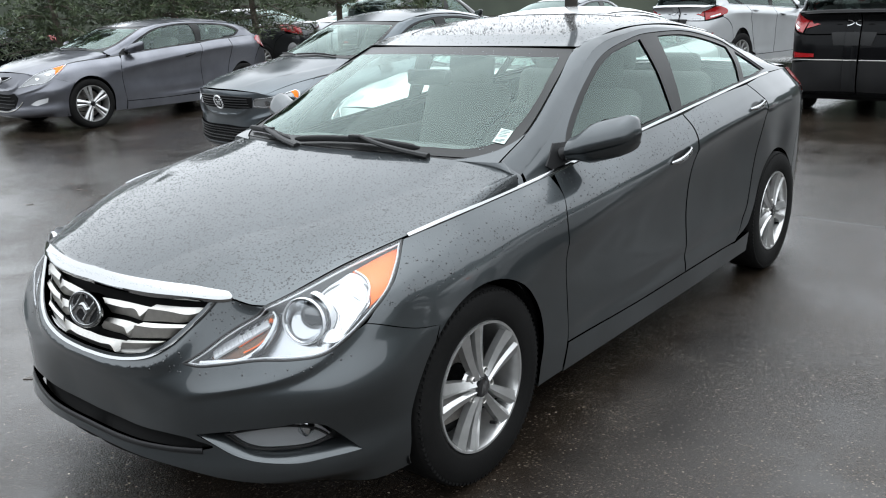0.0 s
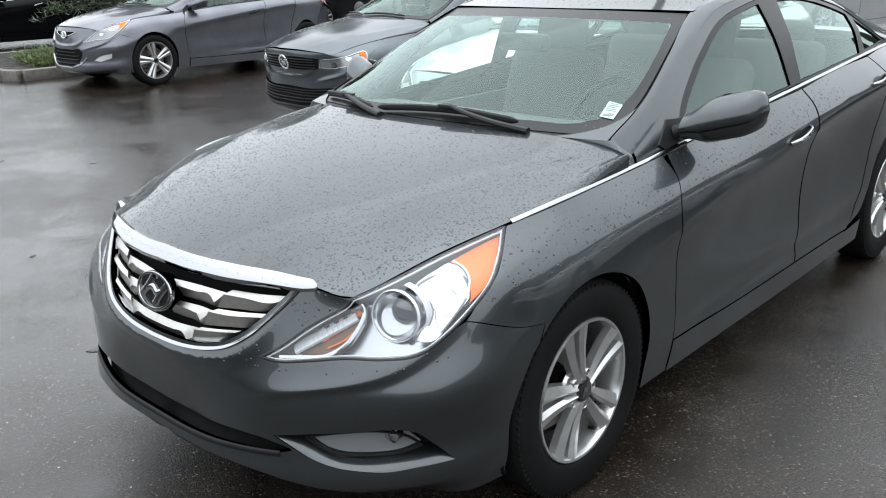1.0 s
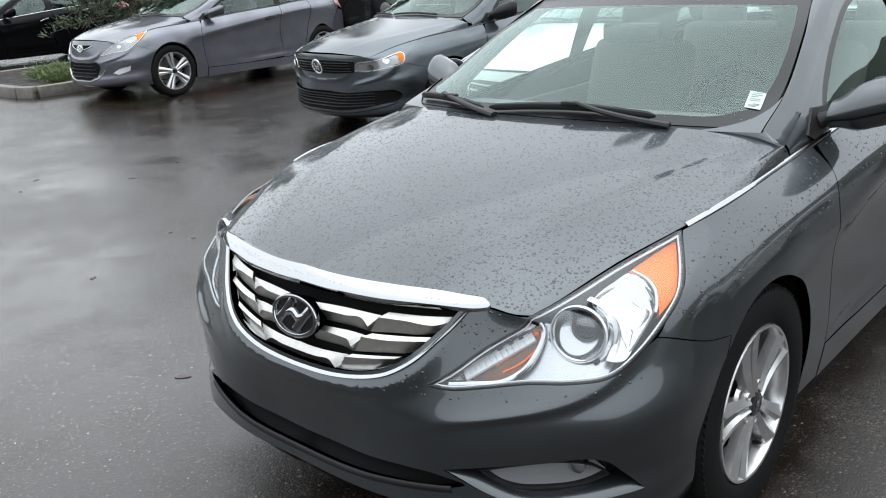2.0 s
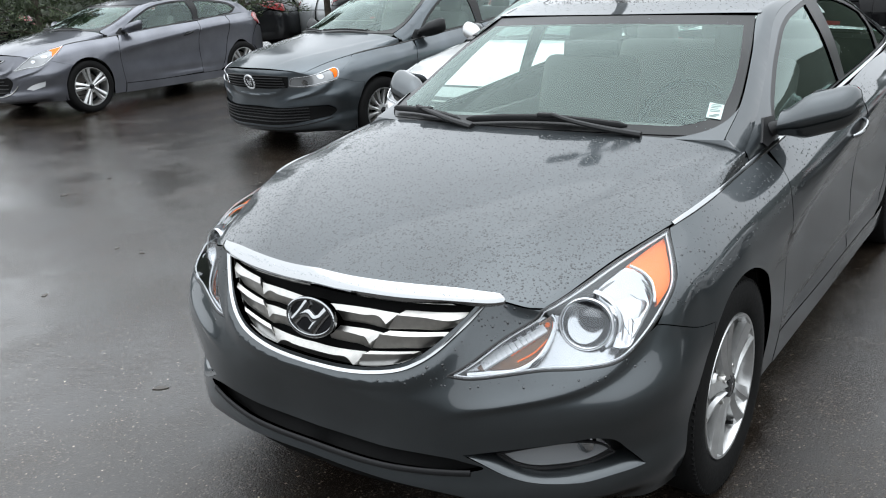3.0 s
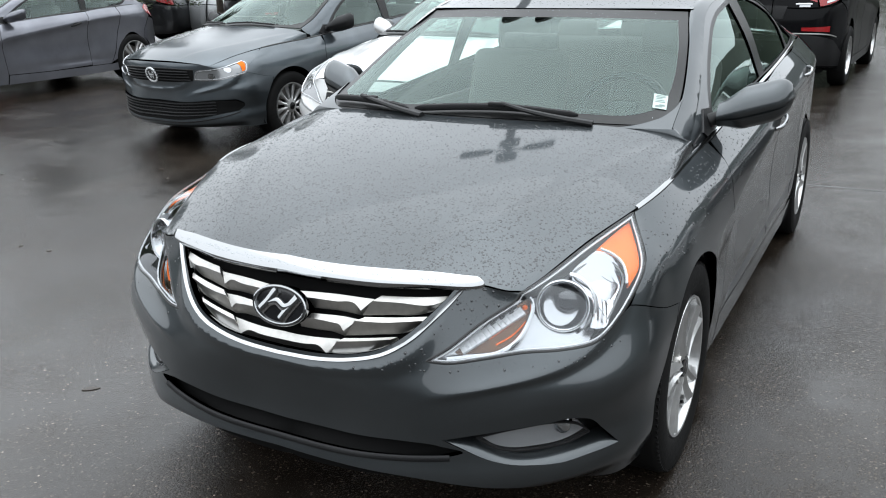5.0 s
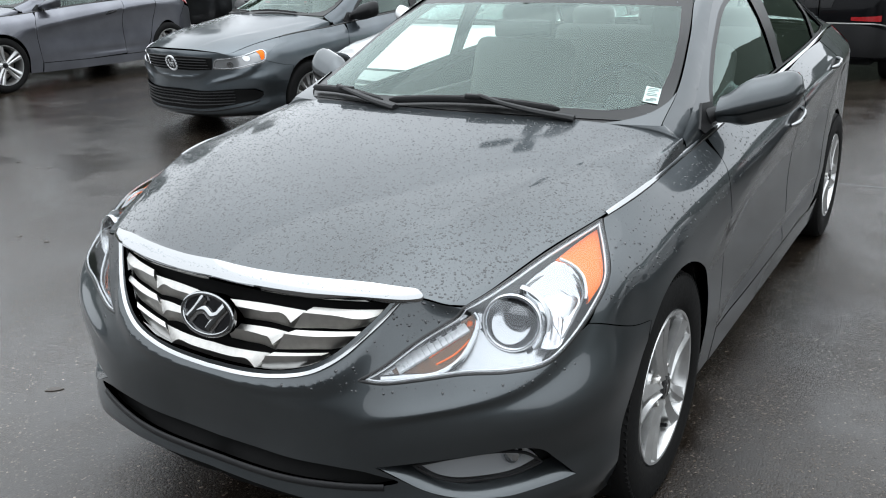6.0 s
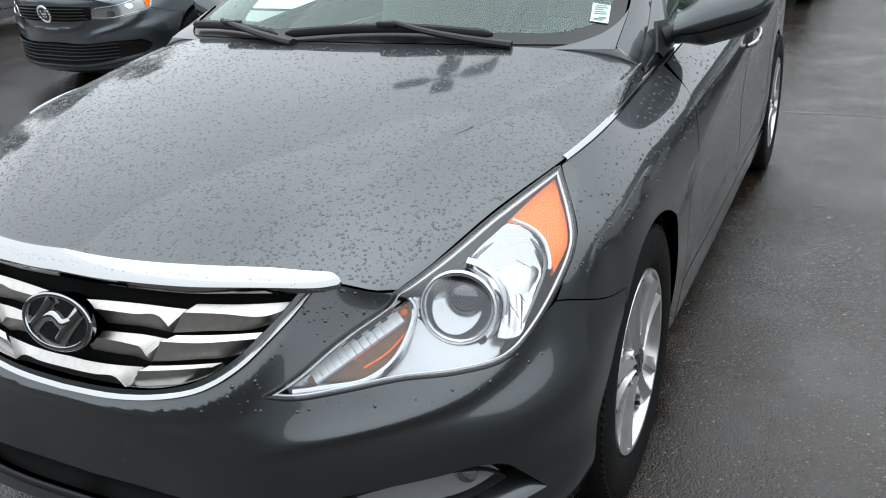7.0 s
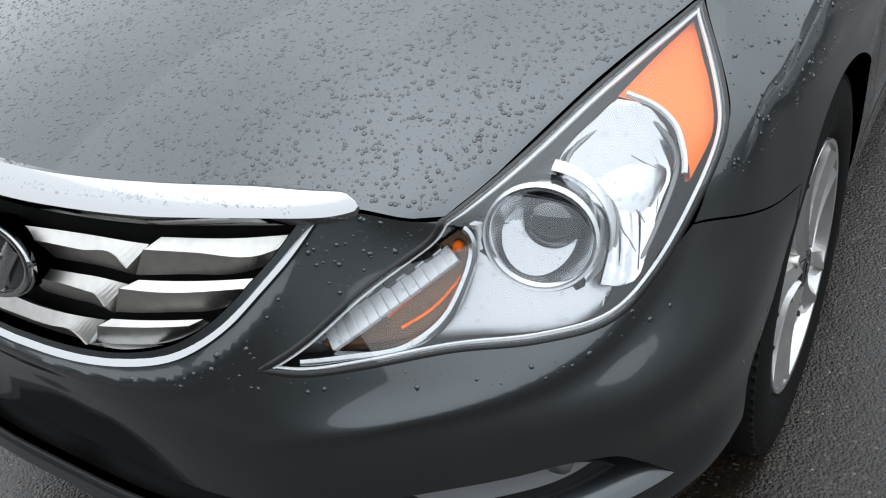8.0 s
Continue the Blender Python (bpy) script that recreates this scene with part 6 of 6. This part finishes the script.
far_car("white_neighbour", Matrix.Translation((4.9, 3.4, 0)) @ Matrix.Rotation(radians(4), 4, "Z"), "white saloon car parked alongside on wet asphalt", WHITE)
suv("white_estate", Matrix.Translation((3.5, 12.2, 0)) @ turn, "white tall estate car parked beside the black one", WHITE)


# ---- the ground: wet asphalt, one sheet to the horizon ----
ASPHALT = bpy.data.materials.new("wet_asphalt")
ASPHALT.use_nodes = True
asp = ASPHALT.node_tree.nodes["Principled BSDF"]
co = ASPHALT.node_tree.nodes.new("ShaderNodeTexCoord")
chips = add(ASPHALT, "TexVoronoi", Scale=165.0)
chips2 = add(ASPHALT, "TexNoise", Scale=95.0, Detail=6.0, Roughness=0.75)
patches = add(ASPHALT, "TexNoise", Scale=0.55, Detail=6.0, Roughness=0.6)
streak = add(ASPHALT, "TexNoise", Scale=2.2, Detail=9.0, Roughness=0.65)
for n in (chips, chips2, patches, streak):
    wire(ASPHALT, co, "Object", n, "Vector")
stone = ramp(ASPHALT, chips, "Color", [(0.0, (0.010, 0.0076, 0.0058)), (0.78, (0.022, 0.0170, 0.0128)), (0.90, (0.055, 0.044, 0.034)), (0.97, (0.14, 0.118, 0.095)), (1.0, (0.40, 0.355, 0.30))])
tone = ramp(ASPHALT, streak, "Fac", [(0.3, (0.55, 0.55, 0.57)), (0.7, (1.45, 1.42, 1.38))])
mul = ASPHALT.node_tree.nodes.new("ShaderNodeMixRGB")
mul.blend_type, mul.inputs[0].default_value = "MULTIPLY", 1.0
wire(ASPHALT, stone, "Color", mul, 1)
wire(ASPHALT, tone, "Color", mul, 2)
wire(ASPHALT, mul, "Color", asp, "Base Color")
wet = ASPHALT.node_tree.nodes.new("ShaderNodeMath")
wet.operation = "MULTIPLY_ADD"
wet.inputs[1].default_value = 0.35
wire(ASPHALT, streak, "Fac", wet, 0)
wire(ASPHALT, patches, "Fac", wet, 2)
standing = add(ASPHALT, "MapRange", From_Min=-0.9, From_Max=0.5, To_Min=-0.08, To_Max=0.0)
wet_sum = ASPHALT.node_tree.nodes.new("ShaderNodeMath")
wet_sum.operation = "ADD"
wire(ASPHALT, wet, 0, wet_sum, 0)
wire(ASPHALT, standing, "Result", wet_sum, 1)
# the lane to the left holds a film of water, the ground to the right has drained
lane = ASPHALT.node_tree.nodes.new("ShaderNodeSeparateXYZ")
wire(ASPHALT, co, "Object", lane, 0)
drained = add(ASPHALT, "MapRange", From_Min=-1.5, From_Max=1.5, To_Min=0.0, To_Max=-0.03)
wire(ASPHALT, lane, "X", drained, "Value")
wire(ASPHALT, lane, "X", standing, "Value")
gloss_sum = ASPHALT.node_tree.nodes.new("ShaderNodeMath")
gloss_sum.operation = "ADD"
wire(ASPHALT, ramp(ASPHALT, wet_sum, 0, [(0.50, (0.135,) * 3), (0.72, (0.18,) * 3), (0.92, (0.27,) * 3)]), "Color", gloss_sum, 0)
wire(ASPHALT, drained, "Result", gloss_sum, 1)
wire(ASPHALT, gloss_sum, 0, asp, "Roughness")
relief = add(ASPHALT, "Bump")
grit = add(ASPHALT, "MapRange", From_Min=-1.0, From_Max=0.9, To_Min=0.0028, To_Max=0.0036)
wire(ASPHALT, lane, "X", grit, "Value")
wire(ASPHALT, grit, "Result", relief, "Distance")
wire(ASPHALT, ramp(ASPHALT, wet_sum, 0, [(0.50, (0.22,) * 3), (0.80, (0.65,) * 3)]), "Color", relief, "Strength")
mid = add(ASPHALT, "TexNoise", Scale=26.0, Detail=7.0, Roughness=0.7)
wire(ASPHALT, co, "Object", mid, "Vector")
height = ASPHALT.node_tree.nodes.new("ShaderNodeMath")
height.operation = "MULTIPLY_ADD"
height.inputs[1].default_value = 1.1
wire(ASPHALT, mid, "Fac", height, 0)
stones = ASPHALT.node_tree.nodes.new("ShaderNodeMath")
stones.operation = "MULTIPLY_ADD"
stones.inputs[1].default_value = -0.9
wire(ASPHALT, chips, "Distance", stones, 0)
wire(ASPHALT, chips2, "Fac", stones, 2)
wire(ASPHALT, stones, 0, height, 2)
wire(ASPHALT, height, 0, relief, "Height")
wire(ASPHALT, relief, "Normal", asp, "Normal")
film_of_water = add(ASPHALT, "MapRange", From_Min=-1.5, From_Max=1.2, To_Min=0.60, To_Max=0.42)
wire(ASPHALT, lane, "X", film_of_water, "Value")
wire(ASPHALT, film_of_water, "Result", asp, "Specular IOR Level")

me = bpy.data.meshes.new("ground")
me.from_pydata([(-400, -400, 0), (400, -400, 0), (400, 400, 0), (-400, 400, 0)], [], [(0, 1, 2, 3)])
me.materials.append(ASPHALT)
tagged(new("ground", me), "wet dark asphalt of a parking lot, glossy with rain", "ground", kind="structure")

# a sealed crack across the lane
TAR = material("tar_seal", (0.008, 0.008, 0.008), 0.25)
rng = np.random.default_rng(4)
xs = np.linspace(.2, 9.0, 90)
ys = 4.02 + .012 * np.cumsum(rng.normal(0, .35, 90)) * .3 + .01 * np.sin(xs * 3)
bm = bmesh.new()
tops = [(bm.verts.new((x, y - .014 - .005 * math.sin(x * 9), .001)), bm.verts.new((x, y, .004)), bm.verts.new((x, y + .014 + .005 * math.sin(x * 13), .001))) for x, y in zip(xs, ys)]
for a, c in zip(tops, tops[1:]):
    bm.faces.new((a[0], c[0], c[1], a[1]))
    bm.faces.new((a[1], c[1], c[2], a[2]))
tagged(part("pavement_crack", bm, TAR, None), "dark sealed crack in the wet asphalt", "crack", kind="structure")

# leaves and grit on the asphalt
LITTER = material("wet_leaf", (0.03, 0.022, 0.015), 0.4)
for n in range(26):
    x, y = rng.uniform(-7, -0.9), rng.uniform(-1.6, 3.0)
    bm = bmesh.new()
    r = rng.uniform(.012, .03)
    slab(bm, [(r * (1 + .35 * math.sin(3 * a + n)) * math.cos(a), .55 * r * math.sin(a)) for a in np.linspace(0, 2 * math.pi, 10, endpoint=False)], .003, Matrix.Translation((x, y, 0.0)) @ Matrix.Rotation(n * 1.3, 4, "Z"))
    tagged(part("leaf", bm, LITTER, None), "small dark leaf lying on wet asphalt", "leaf", group="leaves on the asphalt")

# ---- the lot's lamp post, mirrored in the wet hood and roof ----
BRONZE = grained(material("dark_bronze_steel", (0.03, 0.027, 0.024), 0.45, 0.3), (0.018, 0.016, 0.014), (0.040, 0.036, 0.031), 25, bump=0.05)
post = empty("lamp_post", Matrix.Translation((-3.42, 7.86, 0)) @ Matrix.Rotation(radians(24), 4, "Z"), "tall dark bronze lamp post with four flat lamp heads", "lamp post")
bm = bmesh.new()
box(bm, (.15, .15, 6.6), Matrix.Translation((0, 0, 3.3)), .012)
part("pole", bm, BRONZE, post)
bm = bmesh.new()
box(bm, (.42, .42, .05), Matrix.Translation((0, 0, .025)), .01)
part("base_plate", bm, BRONZE, post)
for k in range(4):
    m = Matrix.Rotation(k * math.pi / 2, 4, "Z")
    bm = bmesh.new()
    box(bm, (.30, .07, .07), m @ Matrix.Translation((.20, 0, 6.55)), .01)
    arm = part("arm", bm, BRONZE, post)
    bm = bmesh.new()
    slab(bm, [(.30, -.10), (.42, -.20), (.86, -.20), (.92, -.12), (.92, .12), (.86, .20), (.42, .20), (.30, .10)], .14, m @ Matrix.Translation((0, 0, 6.47)), .03)
    head = part("lamp_head", bm, BRONZE, arm)
    bm = bmesh.new()
    box(bm, (.36, .30, .02), m @ Matrix.Translation((.63, 0, 6.464)), .006)
    part("lamp_glass", bm, GREY_PLASTIC, arm)

# ---- kerbed island with mulch, low junipers and pines ----
CONCRETE = grained(material("kerb_concrete", (0.36, 0.34, 0.31), 0.7), (0.07, 0.064, 0.056), (0.18, 0.165, 0.145), 14, bump=0.4, rough=(0.4, 0.8), distance=.006)
MULCH = grained(material("bark_mulch", (0.03, 0.024, 0.02), 0.7, spec=0.15), (0.006, 0.005, 0.0045), (0.028, 0.023, 0.019), 40, bump=0.9, rough=(0.4, 0.8), distance=.03)
X0, X1, Y0, Y1 = -14.25, -11.0, 3.25, 9.5
kerb = empty("kerb", Matrix(), "pale concrete kerb round the planted island, chipped and wet", "kerb", kind="structure")


def kerb_run(a, b, count):
    a, b = Vector(a), Vector(b)
    d = (b - a) / count
    for i in range(count):
        p = a + d * (i + .5)
        bm = bmesh.new()
        box(bm, (d.length - .012, .15, .20), Matrix.Translation((p.x, p.y, .055)) @ Matrix.Rotation(math.atan2(d.y, d.x), 4, "Z"), .018, 2)
        part("kerb_stone", bm, CONCRETE, kerb)


kerb_run((X0 + .3, Y0, 0), (X1 - .35, Y0, 0), 2)
kerb_run((X1 - .35, Y0, 0), (X1 - .08, Y0 + .12, 0), 1)
kerb_run((X1 - .06, Y0 + .14, 0), (X1, Y1, 0), 5)
kerb_run((X0, Y0 + .25, 0), (X0, Y1, 0), 5)
kerb_run((X0, Y0 + .25, 0), (X0 + .3, Y0, 0), 1)
bm = bmesh.new()
nx, ny = 34, 60
grid = [[bm.verts.new((X0 + .06 + (X1 - X0 - .12) * i / nx, Y0 + .06 + (Y1 - Y0) * j / ny, .10 + .06 * noise.noise(Vector((i * .21, j * .21, 0))) + .025 * noise.noise(Vector((i * 1.3, j * 1.3, 3))) - (.03 if i in (0, nx) or j in (0, ny) else 0))) for i in range(nx + 1)] for j in range(ny + 1)]
for j in range(ny):
    for i in range(nx):
        bm.faces.new((grid[j][i], grid[j][i + 1], grid[j + 1][i + 1], grid[j + 1][i]))
tagged(part("mulch_bed", bm, MULCH, None), "dark wet bark mulch in the island", "mulch", kind="stuff")


def needles(name, tips, count, size, colour, seed, spread):
    """Many thin leaves in clumps round the given tips."""
    r = np.random.default_rng(seed)
    tips = np.asarray(tips, float)
    pick = tips[r.integers(0, len(tips), count)]
    base = pick[:, :3] + r.normal(0, 1, (count, 3)) * spread * np.array((1, 1, .6))
    way = pick[:, 3:] + r.normal(0, .75, (count, 3))
    way /= np.linalg.norm(way, axis=1, keepdims=True)
    length = size * r.uniform(.6, 1.4, count)[:, None]
    across_ = np.cross(way, r.normal(0, 1, (count, 3)))
    across_ /= np.linalg.norm(across_, axis=1, keepdims=True) + 1e-9
    half = length * .10
    v = np.stack([base - across_ * half, base + across_ * half, base + way * length], 1).reshape(-1, 3)
    return mesh_of(name, v, [(3 * i, 3 * i + 1, 3 * i + 2) for i in range(count)], None, colour, smooth=False)


def foliage(name, low, high):
    m = material(name, low, 0.55)
    geo = m.node_tree.nodes.new("ShaderNodeNewGeometry")
    wire(m, ramp(m, geo, "Random Per Island", [(0.0, low), (1.0, high)]), "Color", m.node_tree.nodes["Principled BSDF"], "Base Color")
    return m


PINE = foliage("pine_needles", (0.022, 0.036, 0.016), (0.075, 0.10, 0.045))
JUNIPER = foliage("juniper_leaf", (0.06, 0.09, 0.03), (0.17, 0.21, 0.08))
BARK = grained(material("pine_bark", (0.07, 0.055, 0.045), 0.9), (0.04, 0.032, 0.026), (0.11, 0.09, 0.07), 30, bump=0.8, distance=.01)


def pine(x, y, height, seed, lowest=.5, reach=1.7, leaves=26000, z0=.08):
    r = np.random.default_rng(seed)
    thing = empty("pine_tree", Matrix.Translation((x, y, z0)), "young dark green pine with shaggy drooping limbs", "tree", group="pines in the island")
    bm = bmesh.new()
    path = np.array([(.05 * math.sin(h * 1.3 + seed), .05 * math.cos(h * 1.1), h) for h in np.linspace(-.1, height, 16)])
    tube(bm, path, np.linspace(.085, .012, 16), 9, up=(1, 0, 0))
    part("trunk", bm, BARK, thing)
    tips = []
    bm = bmesh.new()
    for h in np.arange(lowest, height * .97, .20):
        f = (h - lowest) / (height - lowest)
        for _ in range(6):
            a = r.uniform(0, 2 * math.pi)
            l = reach * (1 - f) ** .75 * r.uniform(.55, 1.1) + .15
            d = np.array((math.cos(a), math.sin(a), 0))
            pts = [np.array((0, 0, h)) + d * l * t + np.array((0, 0, .22 * l * t - .30 * l * t * t)) + r.normal(0, .02, 3) * (t > 0) for t in np.linspace(0, 1, 6)]
            tube(bm, pts, np.linspace(.018, .004, 6), 5, caps=False)
            for i in range(1, 6):
                for _k in range(3):
                    tips.append((*(pts[i] + r.normal(0, .07, 3)), *(d * .8 + (0, 0, .35))))
    part("limb", bm, BARK, thing)
    put("crown", needles("crown", tips, leaves, .11, PINE, seed + 50, .055), thing)


pine(-12.7, 8.4, 4.2, 1, leaves=17000)
pine(-11.7, 9.6, 4.6, 2, lowest=1.0, reach=1.3, leaves=12000)
pine(-13.3, 6.3, 3.8, 7, lowest=.75, reach=1.25, leaves=16000)
pine(-13.6, 8.6, 4.4, 3, leaves=17000)
pine(-11.3, 11.6, 4.8, 4, lowest=1.5, reach=1.2, leaves=10000, z0=0.0)
pine(-8.9, 11.4, 4.2, 5, lowest=.35, reach=.75, leaves=9000, z0=0.0)


def shrub(x, y, w, h, seed):
    r = np.random.default_rng(seed)
    thing = empty("juniper_shrub", Matrix.Translation((x, y, .09)), "low spreading light green juniper on mulch", "shrub", group="junipers in the island")
    tips, bm = [], bmesh.new()
    for _ in range(46):
        a, l = r.uniform(0, 2 * math.pi), w * r.uniform(.35, 1)
        d = np.array((math.cos(a), math.sin(a) * .8, 0))
        pts = [d * l * t + (0, 0, h * 1.6 * t * (1 - .55 * t)) for t in np.linspace(0, 1, 5)]
        tube(bm, pts, np.linspace(.009, .003, 5), 4, caps=False)
        for p in pts[1:]:
            for _k in range(3):
                tips.append((*(p + r.normal(0, .04, 3)), *(d * .7 + (0, 0, .7))))
    part("stem", bm, BARK, thing)
    put("leaves", needles("leaves", tips, 9000, .07, JUNIPER, seed + 9, .04), thing)


for x, y, w, h, seed in ((-12.55, 4.35, .42, .13, 11), (-11.75, 4.20, .40, .12, 12), (-13.4, 5.6, .42, .14, 13), (-11.7, 5.4, .40, .14, 14)):
    shrub(x, y, w, h, seed)

# ---- added to darken reflections: woods round about, an unseen wall behind the camera ----
# plain ring added as a tree line, giving reflections a dark horizon band
WOODS = grained(material("backdrop_woods", (0.04, 0.05, 0.035), 0.9), (0.022, 0.028, 0.02), (0.06, 0.07, 0.05), 0.35, bump=0.0, second=.05)
rw = np.random.default_rng(8)
bm = bmesh.new()
ang = np.linspace(0, 2 * math.pi, 160, endpoint=False)
tops = 4.8 + 6.2 * step_up((np.cos(ang - radians(35)) - .25) / .5) + 1.8 * np.sin(ang * 5) + rw.normal(0, .9, 160)
lowr = [bm.verts.new((-4 + 62 * math.cos(a), 4 + 62 * math.sin(a), -.2)) for a in ang]
upr = [bm.verts.new((-4 + 63 * math.cos(a), 4 + 63 * math.sin(a), h)) for a, h in zip(ang, tops)]
for i in range(160):
    bm.faces.new((lowr[i], lowr[(i + 1) % 160], upr[(i + 1) % 160], upr[i]))
tagged(part("backdrop", bm, WOODS, None), "dark tree-line backdrop added to darken reflections at the horizon", "trees", kind="structure")
# unseen dark wall, added so the bumper and wet ground reflect less sky
WALL = grained(material("plain_wall", (0.16, 0.16, 0.16), 0.8), (0.035, 0.035, 0.035), (0.06, 0.06, 0.058), 6, bump=0.1)
bm = bmesh.new()
box(bm, (60, .3, 2.3), Matrix.Translation((-4, -9.0, 1.15)))
tagged(part("unseen_wall", bm, WALL, None), "plain dark grey wall added out of view to darken reflections", "wall", kind="structure")


# ---- rain beads standing on the paint and the glass ----
WATER = material("rain_water", (0.016, 0.018, 0.020), 0.03, 0.0, 0.0, 0.9)
GLASS_WATER = pane("water_on_glass", (0.80, 0.83, 0.84), ior=1.33, sheen=(0.95, 0.97, 1.0))


def beads(name, fn, count, low, high, seed, span, label, colour, keep=None, flat=.36, streak=(9, 9), even=0.0):
    """Domes of water strewn over a surface as one mesh."""
    r = np.random.default_rng(seed)
    q = np.stack([r.uniform(span[0], span[1], count * 2), r.uniform(span[2], span[3], count * 2)], 1)
    clump = np.array([noise.noise(Vector((a * streak[0], b * streak[1], seed))) for a, b in q])
    q = q[clump * (1 - even) + r.uniform(-.6, .6, len(q)) > -.25]
    # as many to each patch of real surface
    e = .004
    c = fn(q[:, 0], q[:, 1])
    area = np.linalg.norm(np.cross(fn(q[:, 0] + e, q[:, 1]) - c, fn(q[:, 0], q[:, 1] + e) - c), axis=1)
    q = q[r.uniform(0, 1, len(q)) < area / np.percentile(area, 75)][:count]
    if keep is not None:
        q = q[keep(q)]
    n = len(q)
    p, nn = fn(q[:, 0], q[:, 1]), normals(fn, q)
    size = low + (high - low) * r.power(.55, n) ** 1.7
    t = np.cross(nn, r.normal(0, 1, (n, 3)))
    t /= np.linalg.norm(t, axis=1, keepdims=True)
    b = np.cross(nn, t)
    ring = [(1.0, 0.0), (.86, .42), (.50, .82)]
    k = 8
    ang = np.linspace(0, 2 * math.pi, k, endpoint=False)
    wob = 1 + r.uniform(-.22, .22, (n, k))
    stretch = r.uniform(.9, 1.2, n)
    verts, norms = [], []
    for rad, h in ring:
        for i, a in enumerate(ang):
            off = (t * (math.cos(a) * stretch * rad * wob[:, i] * size)[:, None] + b * (math.sin(a) * rad * wob[:, i] * size)[:, None])
            verts.append(p + off + nn * (h * size * flat - .0003)[:, None])
            side_ = off / (np.linalg.norm(off, axis=1, keepdims=True) + 1e-9)
            norms.append(side_ * (rad ** 1.5) + nn * (h + .18))
    verts.append(p + nn * (size * flat)[:, None])
    norms.append(nn)
    per = len(ring) * k + 1
    v = np.stack(verts, 1).reshape(-1, 3)
    m = np.stack(norms, 1).reshape(-1, 3)
    one = [(j * k + i, j * k + (i + 1) % k, (j + 1) * k + (i + 1) % k, (j + 1) * k + i) for j in range(2) for i in range(k)] + [(2 * k + i, 2 * k + (i + 1) % k, 3 * k) for i in range(k)]
    faces = [tuple(x + per * d for x in f) for d in range(n) for f in one]
    ob = new(name, mesh_of(name, v, faces, m, colour))
    return tagged(ob, label, "raindrops", kind="stuff")


beads("hood_raindrops", built["hood_fn"], 29000, .0011, .0035, 21, (-.97, .97, .03, .97), "rain beads on the dark grey hood", WATER, flat=.36, streak=(13, 2.2), even=.72)
beads("roof_raindrops", built["roof_fn"], 7000, .0014, .0044, 22, (-.95, .95, .03, .9), "rain beads on the dark grey roof", WATER, flat=.26, even=.5)
beads("flank_raindrops", S, 1700, .0012, .004, 23, (.5, 3.4, .62, .775), "rain beads on the dark grey shoulder", WATER, keep=lambda q: ~inside(q, shrunk(LAMP, -.01)))
beads("nose_raindrops", S, 1000, .0012, .0042, 24, (-.9, .9, .53, .77), "rain beads on the dark grey bumper", WATER, keep=lambda q: ~inside(np.abs(q), shrunk(LAMP, -.01)) & ~inside(q, shrunk(GRILLE, -.03)))
beads("lamp_raindrops", S, 1000, .0008, .003, 25, (.42, 1.18, .56, .78), "rain beads on the clear headlamp", GLASS_WATER, keep=lambda q: inside(q, shrunk(LAMP, .01)))
beads("bar_raindrops", lambda a, b: S(a, b) + normals(S, np.stack([np.ravel(a), np.ravel(b)], 1)).reshape(*np.shape(a), 3) * .0165, 240, .0009, .0026, 26, (-.5, .5, .784, .80), "rain beads on the chrome bar", GLASS_WATER)
beads("screen_raindrops", built["screen"], 1600, .001, .0034, 27, (-.93, .93, .05, .99), "rain beads on the windscreen", GLASS_WATER)
beads("window_raindrops", GLASS_SIDE.at, 700, .001, .003, 28, (.5, 2.6, .05, .38), "rain beads on the side windows", GLASS_WATER, keep=lambda q: inside(q, OPENINGS[0]) | inside(q, OPENINGS[1]))
